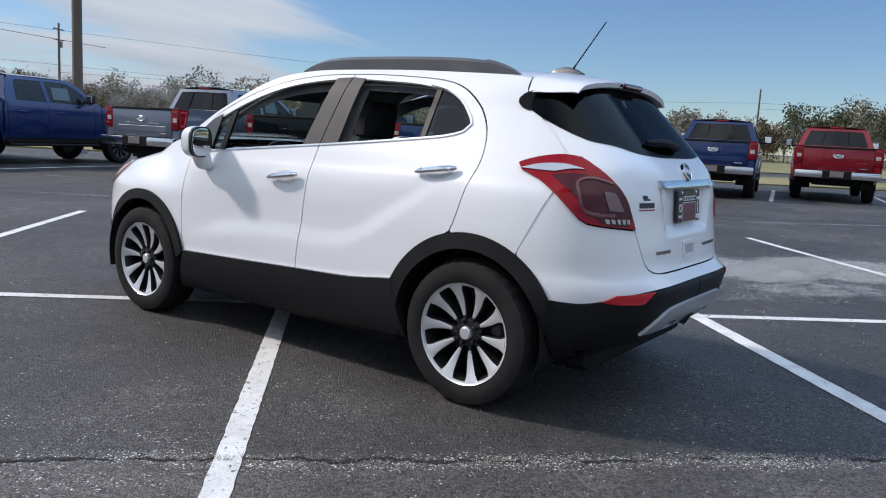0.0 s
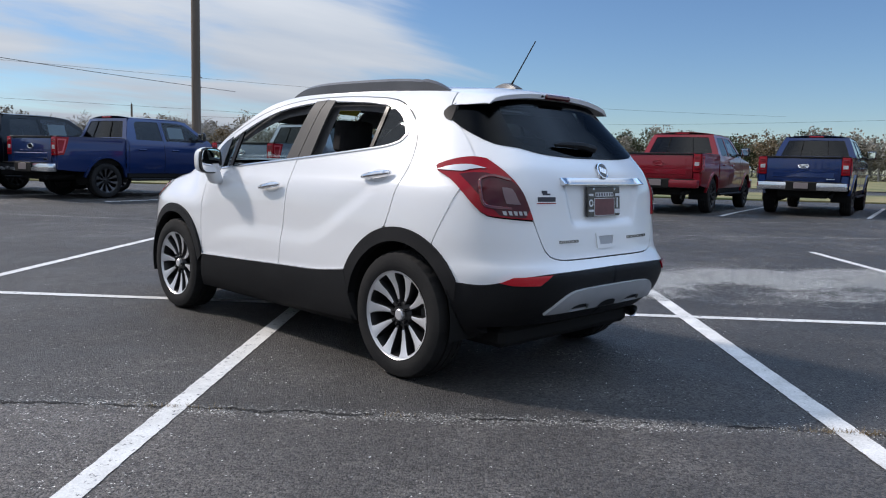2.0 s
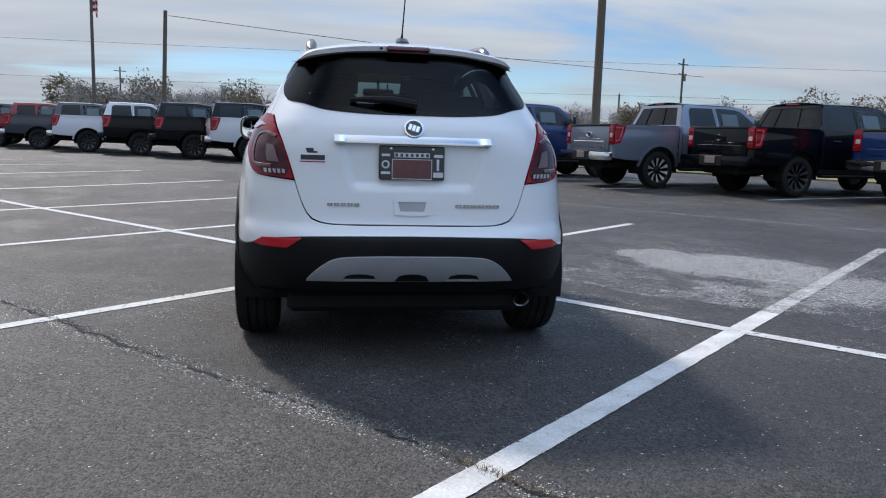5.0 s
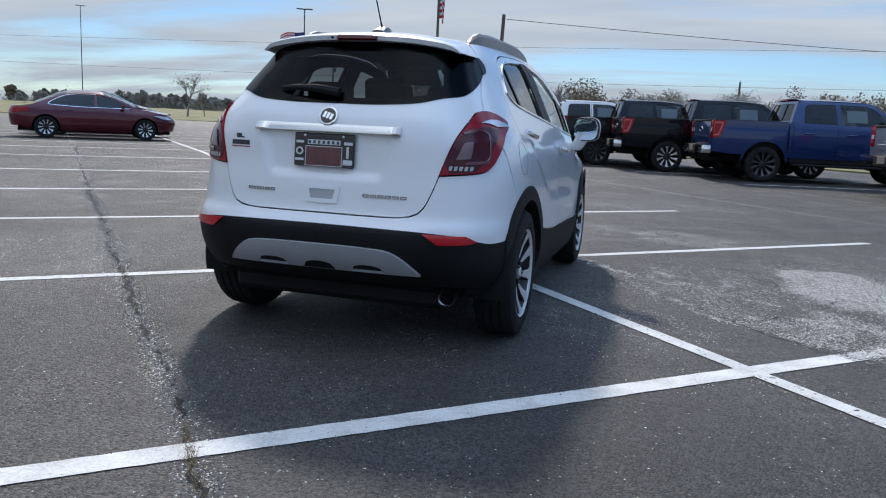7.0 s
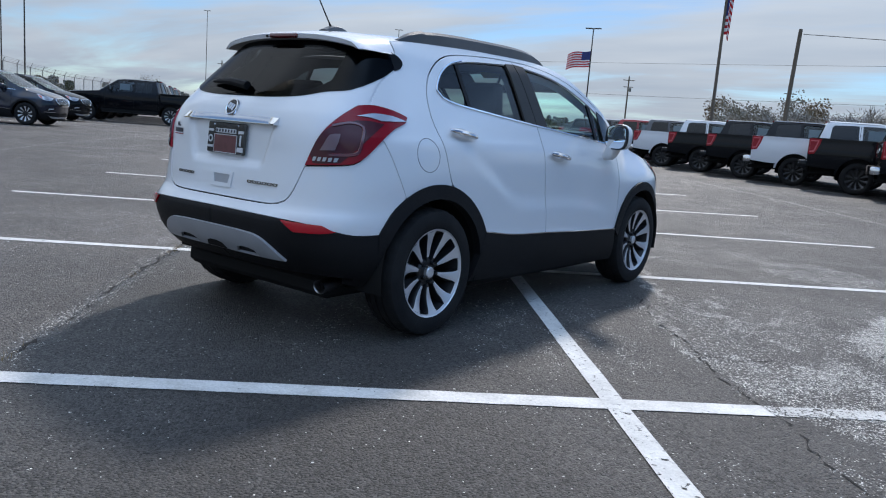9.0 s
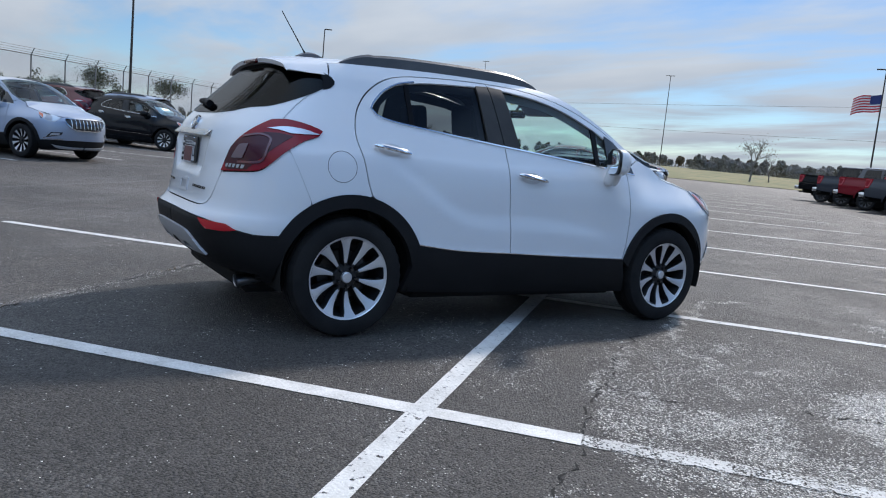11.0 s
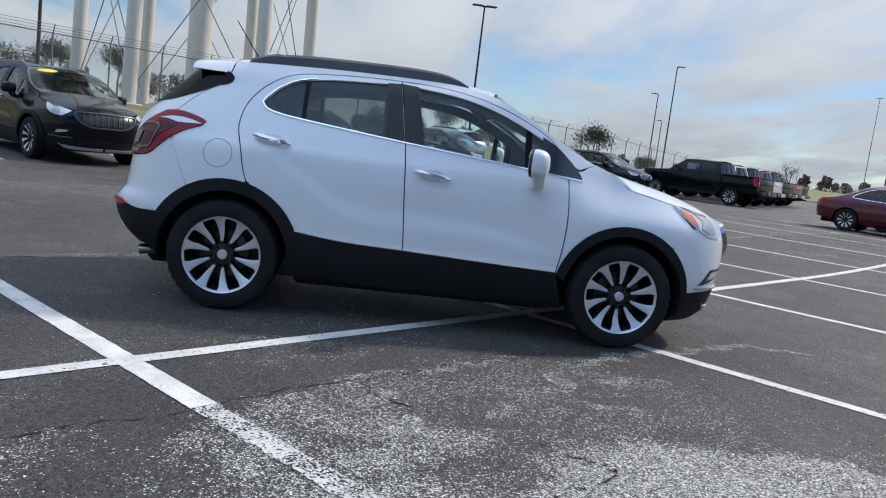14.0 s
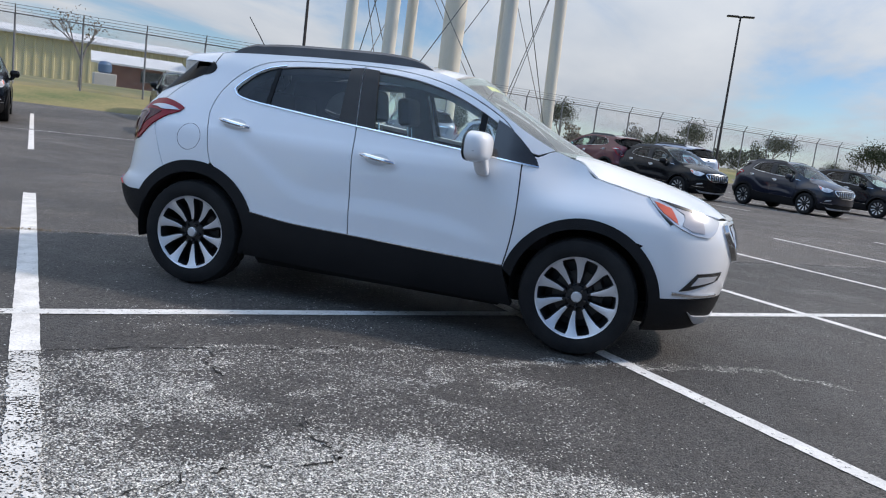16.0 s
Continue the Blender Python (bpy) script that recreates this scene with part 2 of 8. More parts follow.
# ---- ground ----
def asphalt():
    m = material("asphalt", (0.06, 0.057, 0.054), 0.7, spec=0.42)
    nt = m.node_tree
    N, L = nt.nodes.new, nt.links.new
    b = nt.nodes["Principled BSDF"]
    tc = N("ShaderNodeTexCoord")
    rot = N("ShaderNodeMapping")
    rot.inputs["Rotation"].default_value = (0, 0, -GRID)
    L(tc.outputs["Object"], rot.inputs[0])
    uv = rot.outputs[0]
    sep = N("ShaderNodeSeparateXYZ")
    L(uv, sep.inputs[0])

    def calc(op, *vals, clamp=False):
        n = N("ShaderNodeMath")
        n.operation, n.use_clamp = op, clamp
        for k, v in enumerate(vals):
            if isinstance(v, (int, float)):
                n.inputs[k].default_value = v
            else:
                L(v, n.inputs[k])
        return n.outputs[0]

    def noise_of(scale, detail=4, rough=0.55, vec=None, stretch=None):
        n = N("ShaderNodeTexNoise")
        n.inputs["Scale"].default_value, n.inputs["Detail"].default_value, n.inputs["Roughness"].default_value = scale, detail, rough
        v = vec or uv
        if stretch:
            mp = N("ShaderNodeMapping")
            mp.inputs["Scale"].default_value = stretch
            L(v, mp.inputs[0])
            v = mp.outputs[0]
        L(v, n.inputs["Vector"])
        return n.outputs[0]

    def ramp(v, a, b_, lo=0.0, hi=1.0):
        n = N("ShaderNodeMapRange")
        n.interpolation_type = "SMOOTHSTEP"
        n.inputs[1].default_value, n.inputs[2].default_value, n.inputs[3].default_value, n.inputs[4].default_value = a, b_, lo, hi
        L(v, n.inputs[0])
        return n.outputs[0]

    def blend(f, a, c):
        n = N("ShaderNodeMix")
        n.data_type = "RGBA"
        L(f, n.inputs[0])
        for k, v in ((6, a), (7, c)):
            if isinstance(v, tuple):
                n.inputs[k].default_value = (*v, 1)
            else:
                L(v, n.inputs[k])
        return n.outputs[2]

    def cells(scale):
        n = N("ShaderNodeTexVoronoi")
        n.inputs["Scale"].default_value = scale
        L(uv, n.inputs["Vector"])
        sp = N("ShaderNodeSeparateColor")
        L(n.outputs["Color"], sp.inputs[0])
        return n.outputs["Distance"], sp.outputs[0], sp.outputs[1]

    big = noise_of(0.35, 5)
    mid = noise_of(1.6, 6, 0.6)
    dist, pick, tone = cells(150)       # single stones of the aggregate, some millimetres
    dist2, pick2, tone2 = cells(75)
    dist3, pick3, tone3 = cells(92)
    grit = noise_of(190, 3, 0.75)
    u, v = sep.outputs[0], sep.outputs[1]
    # sealed black asphalt with lighter drifts
    base = blend(ramp(big, 0.35, 0.7), (0.039, 0.0362, 0.0338), (0.071, 0.0655, 0.0608))
    base = blend(calc("MULTIPLY", ramp(mid, 0.48, 0.75), 0.6), base, (0.106, 0.099, 0.092))
    # the older, paler slab on the far side of the joint
    pale = N("ShaderNodeMix")
    pale.data_type, pale.blend_type = "RGBA", "MULTIPLY"
    L(calc("LESS_THAN", u, -2.12), pale.inputs[0])
    L(base, pale.inputs[6])
    pale.inputs[7].default_value = (1.5, 1.45, 1.41, 1)
    base = pale.outputs[2]
    # how many of the stones have lost their black seal: bare fields, dark islands and thin trails, with ragged rims
    drift, drift2, curl = noise_of(1.7, 8, 0.66), noise_of(2.3, 7, 0.64, stretch=(1.0, 1.0, 1.0)), noise_of(7.0, 6, 0.7)
    wu = calc("ADD", u, calc("ADD", calc("MULTIPLY", calc("SUBTRACT", drift, 0.5), 0.75), calc("MULTIPLY", calc("SUBTRACT", curl, 0.5), 0.22)))
    wv = calc("ADD", v, calc("ADD", calc("MULTIPLY", calc("SUBTRACT", drift2, 0.5), 0.8), calc("MULTIPLY", calc("SUBTRACT", curl, 0.5), 0.2)))

    def field(cu, cv, ru, rv, soft=0.20):
        du, dv = calc("DIVIDE", calc("SUBTRACT", wu, cu), ru), calc("DIVIDE", calc("SUBTRACT", wv, cv), rv)
        return ramp(calc("SQRT", calc("ADD", calc("MULTIPLY", du, du), calc("MULTIPLY", dv, dv))), 1.0 + soft, 1.0 - soft)

    def trail(u0, v0, u1, v1, width):
        du, dv = u1 - u0, v1 - v0
        n2 = du * du + dv * dv
        t = calc("ADD", calc("MULTIPLY", calc("SUBTRACT", wu, u0), du / n2), calc("MULTIPLY", calc("SUBTRACT", wv, v0), dv / n2), clamp=True)
        eu = calc("SUBTRACT", calc("SUBTRACT", wu, u0), calc("MULTIPLY", t, du))
        ev = calc("SUBTRACT", calc("SUBTRACT", wv, v0), calc("MULTIPLY", t, dv))
        return ramp(calc("SQRT", calc("ADD", calc("MULTIPLY", eu, eu), calc("MULTIPLY", ev, ev))), width, width * 0.15)
    worn = calc("MULTIPLY", calc("MULTIPLY", ramp(wu, 1.12, 1.30), ramp(wu, 4.6, 3.6)), calc("MULTIPLY", ramp(wv, 0.4, -0.9), ramp(drift, 0.40, 0.64, 0.02, 0.26)))
    mottle = ramp(noise_of(4.2, 6, 0.7), 0.38, 0.58, 0.30, 1.15)
    for cu, cv, ru, rv, amount in ((3.02, -1.75, 0.78, 0.95, 0.93), (3.25, -0.80, 0.42, 0.36, 0.85), (1.95, -2.35, 0.60, 0.72, 0.66), (1.42, -2.0, 0.20, 0.45, 0.50), (2.6, -2.75, 0.70, 0.55, 0.85), (2.9, -3.9, 0.80, 1.0, 0.80),
                                   (3.1, -5.5, 0.85, 1.1, 0.72), (1.9, -4.3, 0.45, 0.8, 0.5), (3.4, -7.6, 0.8, 1.2, 0.6), (2.9, -9.8, 0.8, 1.1, 0.55), (3.7, 1.3, 0.55, 0.6, 0.28)):
        worn = calc("MAXIMUM", worn, calc("MULTIPLY", field(cu, cv, ru, rv), calc("MULTIPLY", mottle, amount) if amount < 0.7 else amount))
    for cu, cv, ru, rv in ((2.33, -1.86, 0.20, 0.30), (1.60, -2.98, 0.30, 0.32), (1.92, -1.62, 0.12, 0.22), (2.2, -3.4, 0.25, 0.4)):
        worn = calc("MULTIPLY", worn, calc("SUBTRACT", 1.0, calc("MULTIPLY", field(cu, cv, ru, rv, 0.35), 0.75)))
    for u0, v0, u1, v1, w in ((1.90, -1.35, 1.80, -1.0, 0.09), (1.84, -1.03, 2.22, -0.66, 0.07), (1.80, -1.0, 1.60, 0.2, 0.08), (1.60, 0.2, 1.95, 1.6, 0.07), (1.95, 1.6, 2.3, 1.8, 0.06), (2.08, -0.05, 1.93, -0.4, 0.08), (1.24, -1.7, 1.32, -0.6, 0.06)):
        worn = calc("MAXIMUM", worn, calc("MULTIPLY", trail(u0, v0, u1, v1, w), ramp(drift2, 0.35, 0.6, 0.25, 0.62)))
    # thin traces of drift elsewhere
    ridge = ramp(calc("ABSOLUTE", calc("SUBTRACT", noise_of(2.1, 7, 0.62, stretch=(1.25, 0.55, 1)), 0.5)), 0.035, 0.0)
    worn = calc("MAXIMUM", worn, calc("MULTIPLY", calc("MULTIPLY", ridge, ramp(big, 0.50, 0.64)), 0.14))
    worn = calc("ADD", worn, ramp(mid, 0.35, 0.75, 0.001, 0.010))
    # crumbling joints with dust and small stones along them
    wob = calc("MULTIPLY", calc("SUBTRACT", noise_of(1.1, 5), 0.5), 0.16)
    for at, half, strength in ((-2.12, 0.11, 0.36), (10.75, 0.06, 0.4), (-7.4, 0.06, 0.35), (7.9, 0.12, 0.35)):
        off = calc("ABSOLUTE", calc("ADD", calc("SUBTRACT", u, at), wob))
        worn = calc("MAXIMUM", worn, calc("MULTIPLY", calc("MULTIPLY", ramp(off, half, half * 0.1), ramp(mid, 0.28, 0.62)), strength))
    bare = calc("LESS_THAN", pick, worn)
    bare2 = calc("MULTIPLY", calc("LESS_THAN", pick2, calc("MULTIPLY", worn, 0.30)), calc("LESS_THAN", dist2, 0.42))
    stone_col = blend(tone, (0.27, 0.262, 0.24), (0.60, 0.585, 0.54))
    col = blend(calc("MULTIPLY", bare, ramp(dist, 0.75, 0.45)), base, stone_col)
    col = blend(bare2, col, (0.44, 0.43, 0.41))
    # scattered bright grains and dark pits
    col = blend(calc("MULTIPLY", calc("GREATER_THAN", pick2, 0.9988), calc("LESS_THAN", dist2, 0.22)), col, (0.62, 0.61, 0.58))
    fine = blend(ramp(calc("ADD", calc("MULTIPLY", grit, 0.45), calc("ADD", calc("MULTIPLY", tone3, 0.35), calc("MULTIPLY", tone, 0.2))), 0.25, 0.75), (0.22, 0.22, 0.22), (1.85, 1.85, 1.85))
    mul = N("ShaderNodeMix")
    mul.data_type, mul.blend_type = "RGBA", "MULTIPLY"
    mul.inputs[0].default_value = 0.9
    L(col, mul.inputs[6])
    L(fine, mul.inputs[7])
    L(mul.outputs[2], b.inputs["Base Color"])
    L(ramp(mid, 0.3, 0.7, 0.55, 0.75), b.inputs["Roughness"])
    bp = N("ShaderNodeBump")
    bp.inputs["Strength"].default_value, bp.inputs["Distance"].default_value = 1.0, 0.010
    L(calc("SUBTRACT", calc("ADD", calc("MULTIPLY", grit, 0.4), calc("MULTIPLY", tone3, 0.5)), calc("ADD", calc("MULTIPLY", dist3, 0.8), calc("MULTIPLY", dist, 0.3))), bp.inputs["Height"])
    L(bp.outputs[0], b.inputs["Normal"])
    return m


ASPHALT = asphalt()
GRASS = varied("dry_grass", (0.075, 0.10, 0.028), (0.26, 0.205, 0.09), scale=0.35, rough=0.9, bump=0.6, bump_scale=9.0, fine=0.5)


def worn_paint(name, light, dark, low, high, scale=26, stones=0.0):
    """Road paint with holes where it has flaked off; stones: how far it has worn off the single stones."""
    m = varied(name, light, dark, scale=6.0, rough=0.7, bump=0.5, bump_scale=90.0, fine=0.8)
    nt = m.node_tree
    N, L = nt.nodes.new, nt.links.new
    b = nt.nodes["Principled BSDF"]
    n = N("ShaderNodeTexNoise")
    n.inputs["Scale"].default_value, n.inputs["Detail"].default_value, n.inputs["Roughness"].default_value = scale, 8, 0.68
    tc = N("ShaderNodeTexCoord")
    L(tc.outputs["Object"], n.inputs["Vector"])
    b.inputs["Specular IOR Level"].default_value = 0.15
    r = N("ShaderNodeMapRange")
    r.inputs[1].default_value, r.inputs[2].default_value = low, high
    L(n.outputs[0], r.inputs[0])
    if stones:
        vor, sp, lt, mu = N("ShaderNodeTexVoronoi"), N("ShaderNodeSeparateColor"), N("ShaderNodeMath"), N("ShaderNodeMath")
        vor.inputs["Scale"].default_value = 120
        L(tc.outputs["Object"], vor.inputs["Vector"])
        L(vor.outputs["Color"], sp.inputs[0])
        mu.operation, mu.inputs[1].default_value = "MULTIPLY", 1.0 - stones
        lt.operation = "LESS_THAN"
        L(r.outputs[0], mu.inputs[0])
        L(sp.outputs[0], lt.inputs[0])
        L(mu.outputs[0], lt.inputs[1])
        L(lt.outputs[0], b.inputs["Alpha"])
    else:
        L(r.outputs[0], b.inputs["Alpha"])
    return m


LINE_PAINT = worn_paint("line_paint", (0.74, 0.72, 0.69), (0.50, 0.485, 0.455), 0.31, 0.36)
OLD_PAINT = worn_paint("old_line_paint", (0.70, 0.69, 0.66), (0.52, 0.51, 0.49), 0.34, 0.42, 30)
WORN_PAINT = worn_paint("worn_line_paint", (0.64, 0.63, 0.60), (0.46, 0.45, 0.43), 0.27, 0.56, 5, 0.18)


def build_ground():
    radii = [0, 2, 4, 6] + [7 + k for k in range(10)] + [17 + 1.0 * k for k in range(14)] + [31.5, 33, 35, 38, 42, 47, 53, 60, 70, 85, 110, 200, 400, 900, 2500]
    bm = bmesh.new()
    steps = 192
    centre = bm.verts.new((0, 0, 0))
    last = None
    for r in radii[1:]:
        ring = []
        for k in range(steps):
            x, y = r * math.cos(2 * math.pi * k / steps), r * math.sin(2 * math.pi * k / steps)
            ring.append(bm.verts.new((x, y, ground_z(x, y))))
        for k in range(steps):
            j = (k + 1) % steps
            bm.faces.new((centre, ring[k], ring[j]) if last is None else (last[k], ring[k], ring[j], last[j]))
        last = ring
    ob = link_mesh("ground", bm, ASPHALT, 60)
    tagged(ob, "dark sealed asphalt parking lot with worn grey patches", "ground", kind="structure")


def grass_field(name, label, outline):
    """A lawn that lies on the lot's edge, with a low kerb-like rim."""
    bm = bmesh.new()
    top = [bm.verts.new((x, y, ground_z(x, y) + 0.05)) for x, y in outline]
    low = [bm.verts.new((x, y, ground_z(x, y) - 0.05)) for x, y in outline]
    bm.faces.new(top)
    for k in range(len(top)):
        j = (k + 1) % len(top)
        bm.faces.new((low[k], low[j], top[j], top[k]))
    bmesh.ops.recalc_face_normals(bm, faces=bm.faces[:])
    bmesh.ops.triangulate(bm, faces=bm.faces[:])
    tagged(link_mesh(name, bm, GRASS, 0), label, "lawn", kind="structure")


def paint_line(u0, v0, u1, v1, width=0.10, mat=None, ragged=0.004, height=0.004, name="road_marking", label="white painted parking stall line"):
    """A painted stripe on the lot from (u0, v0) to (u1, v1), with slightly ragged edges."""
    a, b = Vector(at_uv(u0, v0)), Vector(at_uv(u1, v1))
    d = (b - a)
    n = max(2, int(d.length / 0.04)) if d.length < 14 else max(2, int(d.length / 0.5))
    side = Vector((-d.y, d.x)).normalized()
    bm = bmesh.new()
    rows = []
    for k in range(n + 1):
        p = a + d * (k / n)
        w0, w1 = width / 2 + random.uniform(-ragged, ragged), width / 2 + random.uniform(-ragged, ragged)
        q0, q1 = p + side * w0, p - side * w1
        rows.append((bm.verts.new((q0.x, q0.y, ground_z(q0.x, q0.y) + height)), bm.verts.new((q1.x, q1.y, ground_z(q1.x, q1.y) + height))))
    for (p0, p1), (q0, q1) in zip(rows, rows[1:]):
        bm.faces.new((p0, p1, q1, q0))
    ob = link_mesh(name, bm, mat or LINE_PAINT, 0)
    return tagged(ob, label, "road marking", kind="structure")


build_ground()
LINES_V = [-17.9, -14.8, -11.7, -8.7, -5.72, -2.46, 0.62, 3.70, 6.80, 9.88, 12.95, 16.05, 19.1, 22.2, 25.3, 28.4, 31.5, 34.6]
for lv in LINES_V:
    if lv == -2.46:
        paint_line(-4.65, lv, 1.21, lv, 0.125, height=0.004, ragged=0.002, label="bright white painted stall line, thick fresh paint")
        paint_line(1.205, lv, 5.75, lv, 0.115, WORN_PAINT, ragged=0.007, label="worn and flaking white stall line on grey patch")
    else:
        paint_line(-4.75, lv, 5.8, lv, 0.105, OLD_PAINT if lv == 0.62 else None, ragged=0.0025)
paint_line(0.26, -18.5, 1.13, 36.0, 0.105, OLD_PAINT, height=0.005, label="long white line across the stall rows")
for lv in LINES_V:
    paint_line(-15.9, lv, -10.6, lv, 0.10)
    paint_line(-21.3, lv, -15.9, lv, 0.10)
paint_line(-15.9, -18.5, -15.9, 60.0, 0.10, label="long white line across the far stall rows")
# slanting stalls of the pickup row
ROW_A, ROW_STEP, ROW_HEAD = Vector((18.93, 0.5)), Vector((-2.53, 2.34)), 12.5
for k in range(-4, 17):
    c = ROW_A + ROW_STEP * (k + 0.5)
    d = Vector((math.cos(radians(ROW_HEAD)), math.sin(radians(ROW_HEAD))))
    p, q = c - d * 1.9, c + d * 4.3
    paint_line(p.dot(GU), p.dot(GV), q.dot(GU), q.dot(GV), 0.10)
grass_field("lawn_north", "strip of dry green grass beyond the pickup row", [at_uv(21.5, -120), at_uv(30, -120), at_uv(30, 200), at_uv(21.5, 200)])
def west_lawn():
    """The bank of dry grass that climbs to the fence and the yard behind it."""
    us = [-26.0, -26.6, -27.2, -28, -29, -30, -31, -32, -33, -36, -40, -46, -53, -60, -70, -100, -400]
    vs = [-90, -60, -45] + [-36 + 2.5 * k for k in range(34)] + [55, 75]
    bm = bmesh.new()
    g = [[bm.verts.new((*at_uv(u, v), ground_z(*at_uv(u, v)) + (0.05 if i else -0.05) + 0.05 * noise.noise((u * 0.4, v * 0.4, 2)) * min(1, i))) for v in vs] for i, u in enumerate(us)]
    for a, b in zip(g, g[1:]):
        for j in range(len(vs) - 1):
            bm.faces.new((a[j], a[j + 1], b[j + 1], b[j]))
    bmesh.ops.recalc_face_normals(bm, faces=bm.faces[:])
    tagged(link_mesh("lawn_west", bm, GRASS, 60), "dry grass bank beside the chain-link fence", "lawn", kind="structure")


west_lawn()
def meadow_z(x, y):
    """The far meadow climbs a little towards the woods."""
    v = x * GV.x + y * GV.y
    return ground_z(x, y) + 0.05 + min(1.6, max(0.0, (v - 85) * 0.0135))


def build_meadow():
    us, vs = [-300, -200, -120, -60, 0, 38, 60, 120, 400], [-300, -100, 0, 60, 85, 100, 130, 170, 205, 260, 500]
    bm = bmesh.new()
    g = {}
    for i, u in enumerate(us):
        for j, v in enumerate(vs):
            x, y = at_uv(u, v)
            g[i, j] = bm.verts.new((x, y, meadow_z(x, y)))
    for i in range(len(us) - 1):
        for j in range(len(vs) - 1):
            if us[i] >= 38 or vs[j] >= 85:
                bm.faces.new((g[i, j], g[i + 1, j], g[i + 1, j + 1], g[i, j + 1]))
    bmesh.ops.delete(bm, geom=[v for v in bm.verts if not v.link_faces], context="VERTS")
    bmesh.ops.recalc_face_normals(bm, faces=bm.faces[:])
    tagged(link_mesh("field_north", bm, GRASS, 60), "wide dry grass field towards the woods", "field", kind="structure")


build_meadow()


def build_crack():
    """The open joint across the stalls, with stones and dry weeds in it."""
    rng = random.Random(4)
    dark = material("crack_shadow", (0.012, 0.011, 0.010), 0.95)
    bm = bmesh.new()
    rows = []
    v = -16.0
    while v < 18.0:
        du = 0.05 * noise.noise((v * 0.9, 3.1, 0)) + 0.035 * noise.noise((v * 7, 1.2, 0)) + 0.022 * noise.noise((v * 27, 5.2, 0))
        w = max(0.0, 0.006 + 0.014 * noise.noise((v * 3.3, 7.7, 0)) + 0.014 * noise.noise((v * 19, 2.7, 0)))
        a, b = at_uv(-2.12 + du - w, v), at_uv(-2.12 + du + w, v)
        rows.append((bm.verts.new((*a, ground_z(*a) + 0.003)), bm.verts.new((*b, ground_z(*b) + 0.003))))
        v += 0.02
    for (p0, p1), (q0, q1) in zip(rows, rows[1:]):
        bm.faces.new((p0, p1, q1, q0))
    tagged(link_mesh("pavement_joint", bm, dark, 0), "open crumbling joint across the asphalt", "crack", kind="structure")
    V, F = [], []
    for _ in range(9000):
        v = rng.uniform(-7, 8) if rng.random() < 0.75 else rng.uniform(-16, 18)
        u = -2.12 + 0.05 * noise.noise((v * 0.9, 3.1, 0)) + rng.gauss(0, 0.045)
        if rng.random() < 0.05:
            u, v = rng.uniform(-4, 3), rng.uniform(-6, 4)
        x, y = at_uv(u, v)
        r = rng.uniform(0.002, 0.008)
        o = len(V)
        V += [(x + r * math.cos(t) * rng.uniform(0.7, 1.2), y + r * math.sin(t) * rng.uniform(0.7, 1.2), ground_z(x, y) - 0.001) for t in (0.3, 1.9, 3.4, 5.0)] + [(x, y, ground_z(x, y) + r * 0.9)]
        F += [(o, o + 1, o + 4), (o + 1, o + 2, o + 4), (o + 2, o + 3, o + 4), (o + 3, o, o + 4)]
    me = bpy.data.meshes.new("loose_stones")
    me.from_pydata(V, [], F)
    me.materials.append(varied("stone_grit", (0.09, 0.085, 0.08), (0.27, 0.255, 0.235), 60.0, 0.9))
    tagged(new("loose_stones", me), "loose grey stones along the joint", "gravel", kind="stuff")
    V, F = [], []
    for cv, n in ((0.62, 90), (-2.46, 190), (-2.75, 70), (-3.1, 40), (-0.4, 25), (3.7, 50), (-4.2, 40)):
        for _ in range(n):
            v = cv + rng.gauss(0, 0.14)
            u = -2.12 + 0.05 * noise.noise((v * 0.9, 3.1, 0)) + rng.gauss(0, 0.012)
            x, y = at_uv(u, v)
            a, ln = rng.uniform(0, 6.28), rng.uniform(0.010, 0.032)
            dx, dy = math.cos(a), math.sin(a)
            lean = rng.uniform(0.5, 1.6)
            o = len(V)
            V += [(x - dy * 0.0018, y + dx * 0.0018, 0), (x + dy * 0.0018, y - dx * 0.0018, 0), (x + dx * ln * lean, y + dy * ln * lean, ln)]
            F.append((o, o + 1, o + 2))
    me = bpy.data.meshes.new("dry_weeds")
    me.from_pydata(V, [], F)
    me.materials.append(varied("dry_weed", (0.24, 0.165, 0.080), (0.14, 0.105, 0.050), 30.0, 0.9))
    tagged(new("dry_weeds", me), "dry brown weeds in the joint", "weeds", kind="stuff")



def side_crack(points, width):
    """A short dark crack through the worn patch."""
    rng = random.Random(len(points))
    bm = bmesh.new()
    rows = []
    for (u0, v0), (u1, v1) in zip(points, points[1:]):
        for k in range(12):
            t = k / 12
            u, v = u0 + (u1 - u0) * t + rng.gauss(0, 0.016), v0 + (v1 - v0) * t + rng.gauss(0, 0.016)
            w = width * max(0.0, rng.uniform(-0.5, 1.1))
            d = Vector((-(v1 - v0), u1 - u0)).normalized() * w
            a, b = at_uv(u + d.x, v + d.y), at_uv(u - d.x, v - d.y)
            rows.append((bm.verts.new((*a, ground_z(*a) + 0.003)), bm.verts.new((*b, ground_z(*b) + 0.003))))
    for (p0, p1), (q0, q1) in zip(rows, rows[1:]):
        bm.faces.new((p0, p1, q1, q0))
    tagged(link_mesh("pavement_joint", bm, bpy.data.materials["crack_shadow"], 0), "thin dark crack through worn asphalt", "crack", kind="structure")


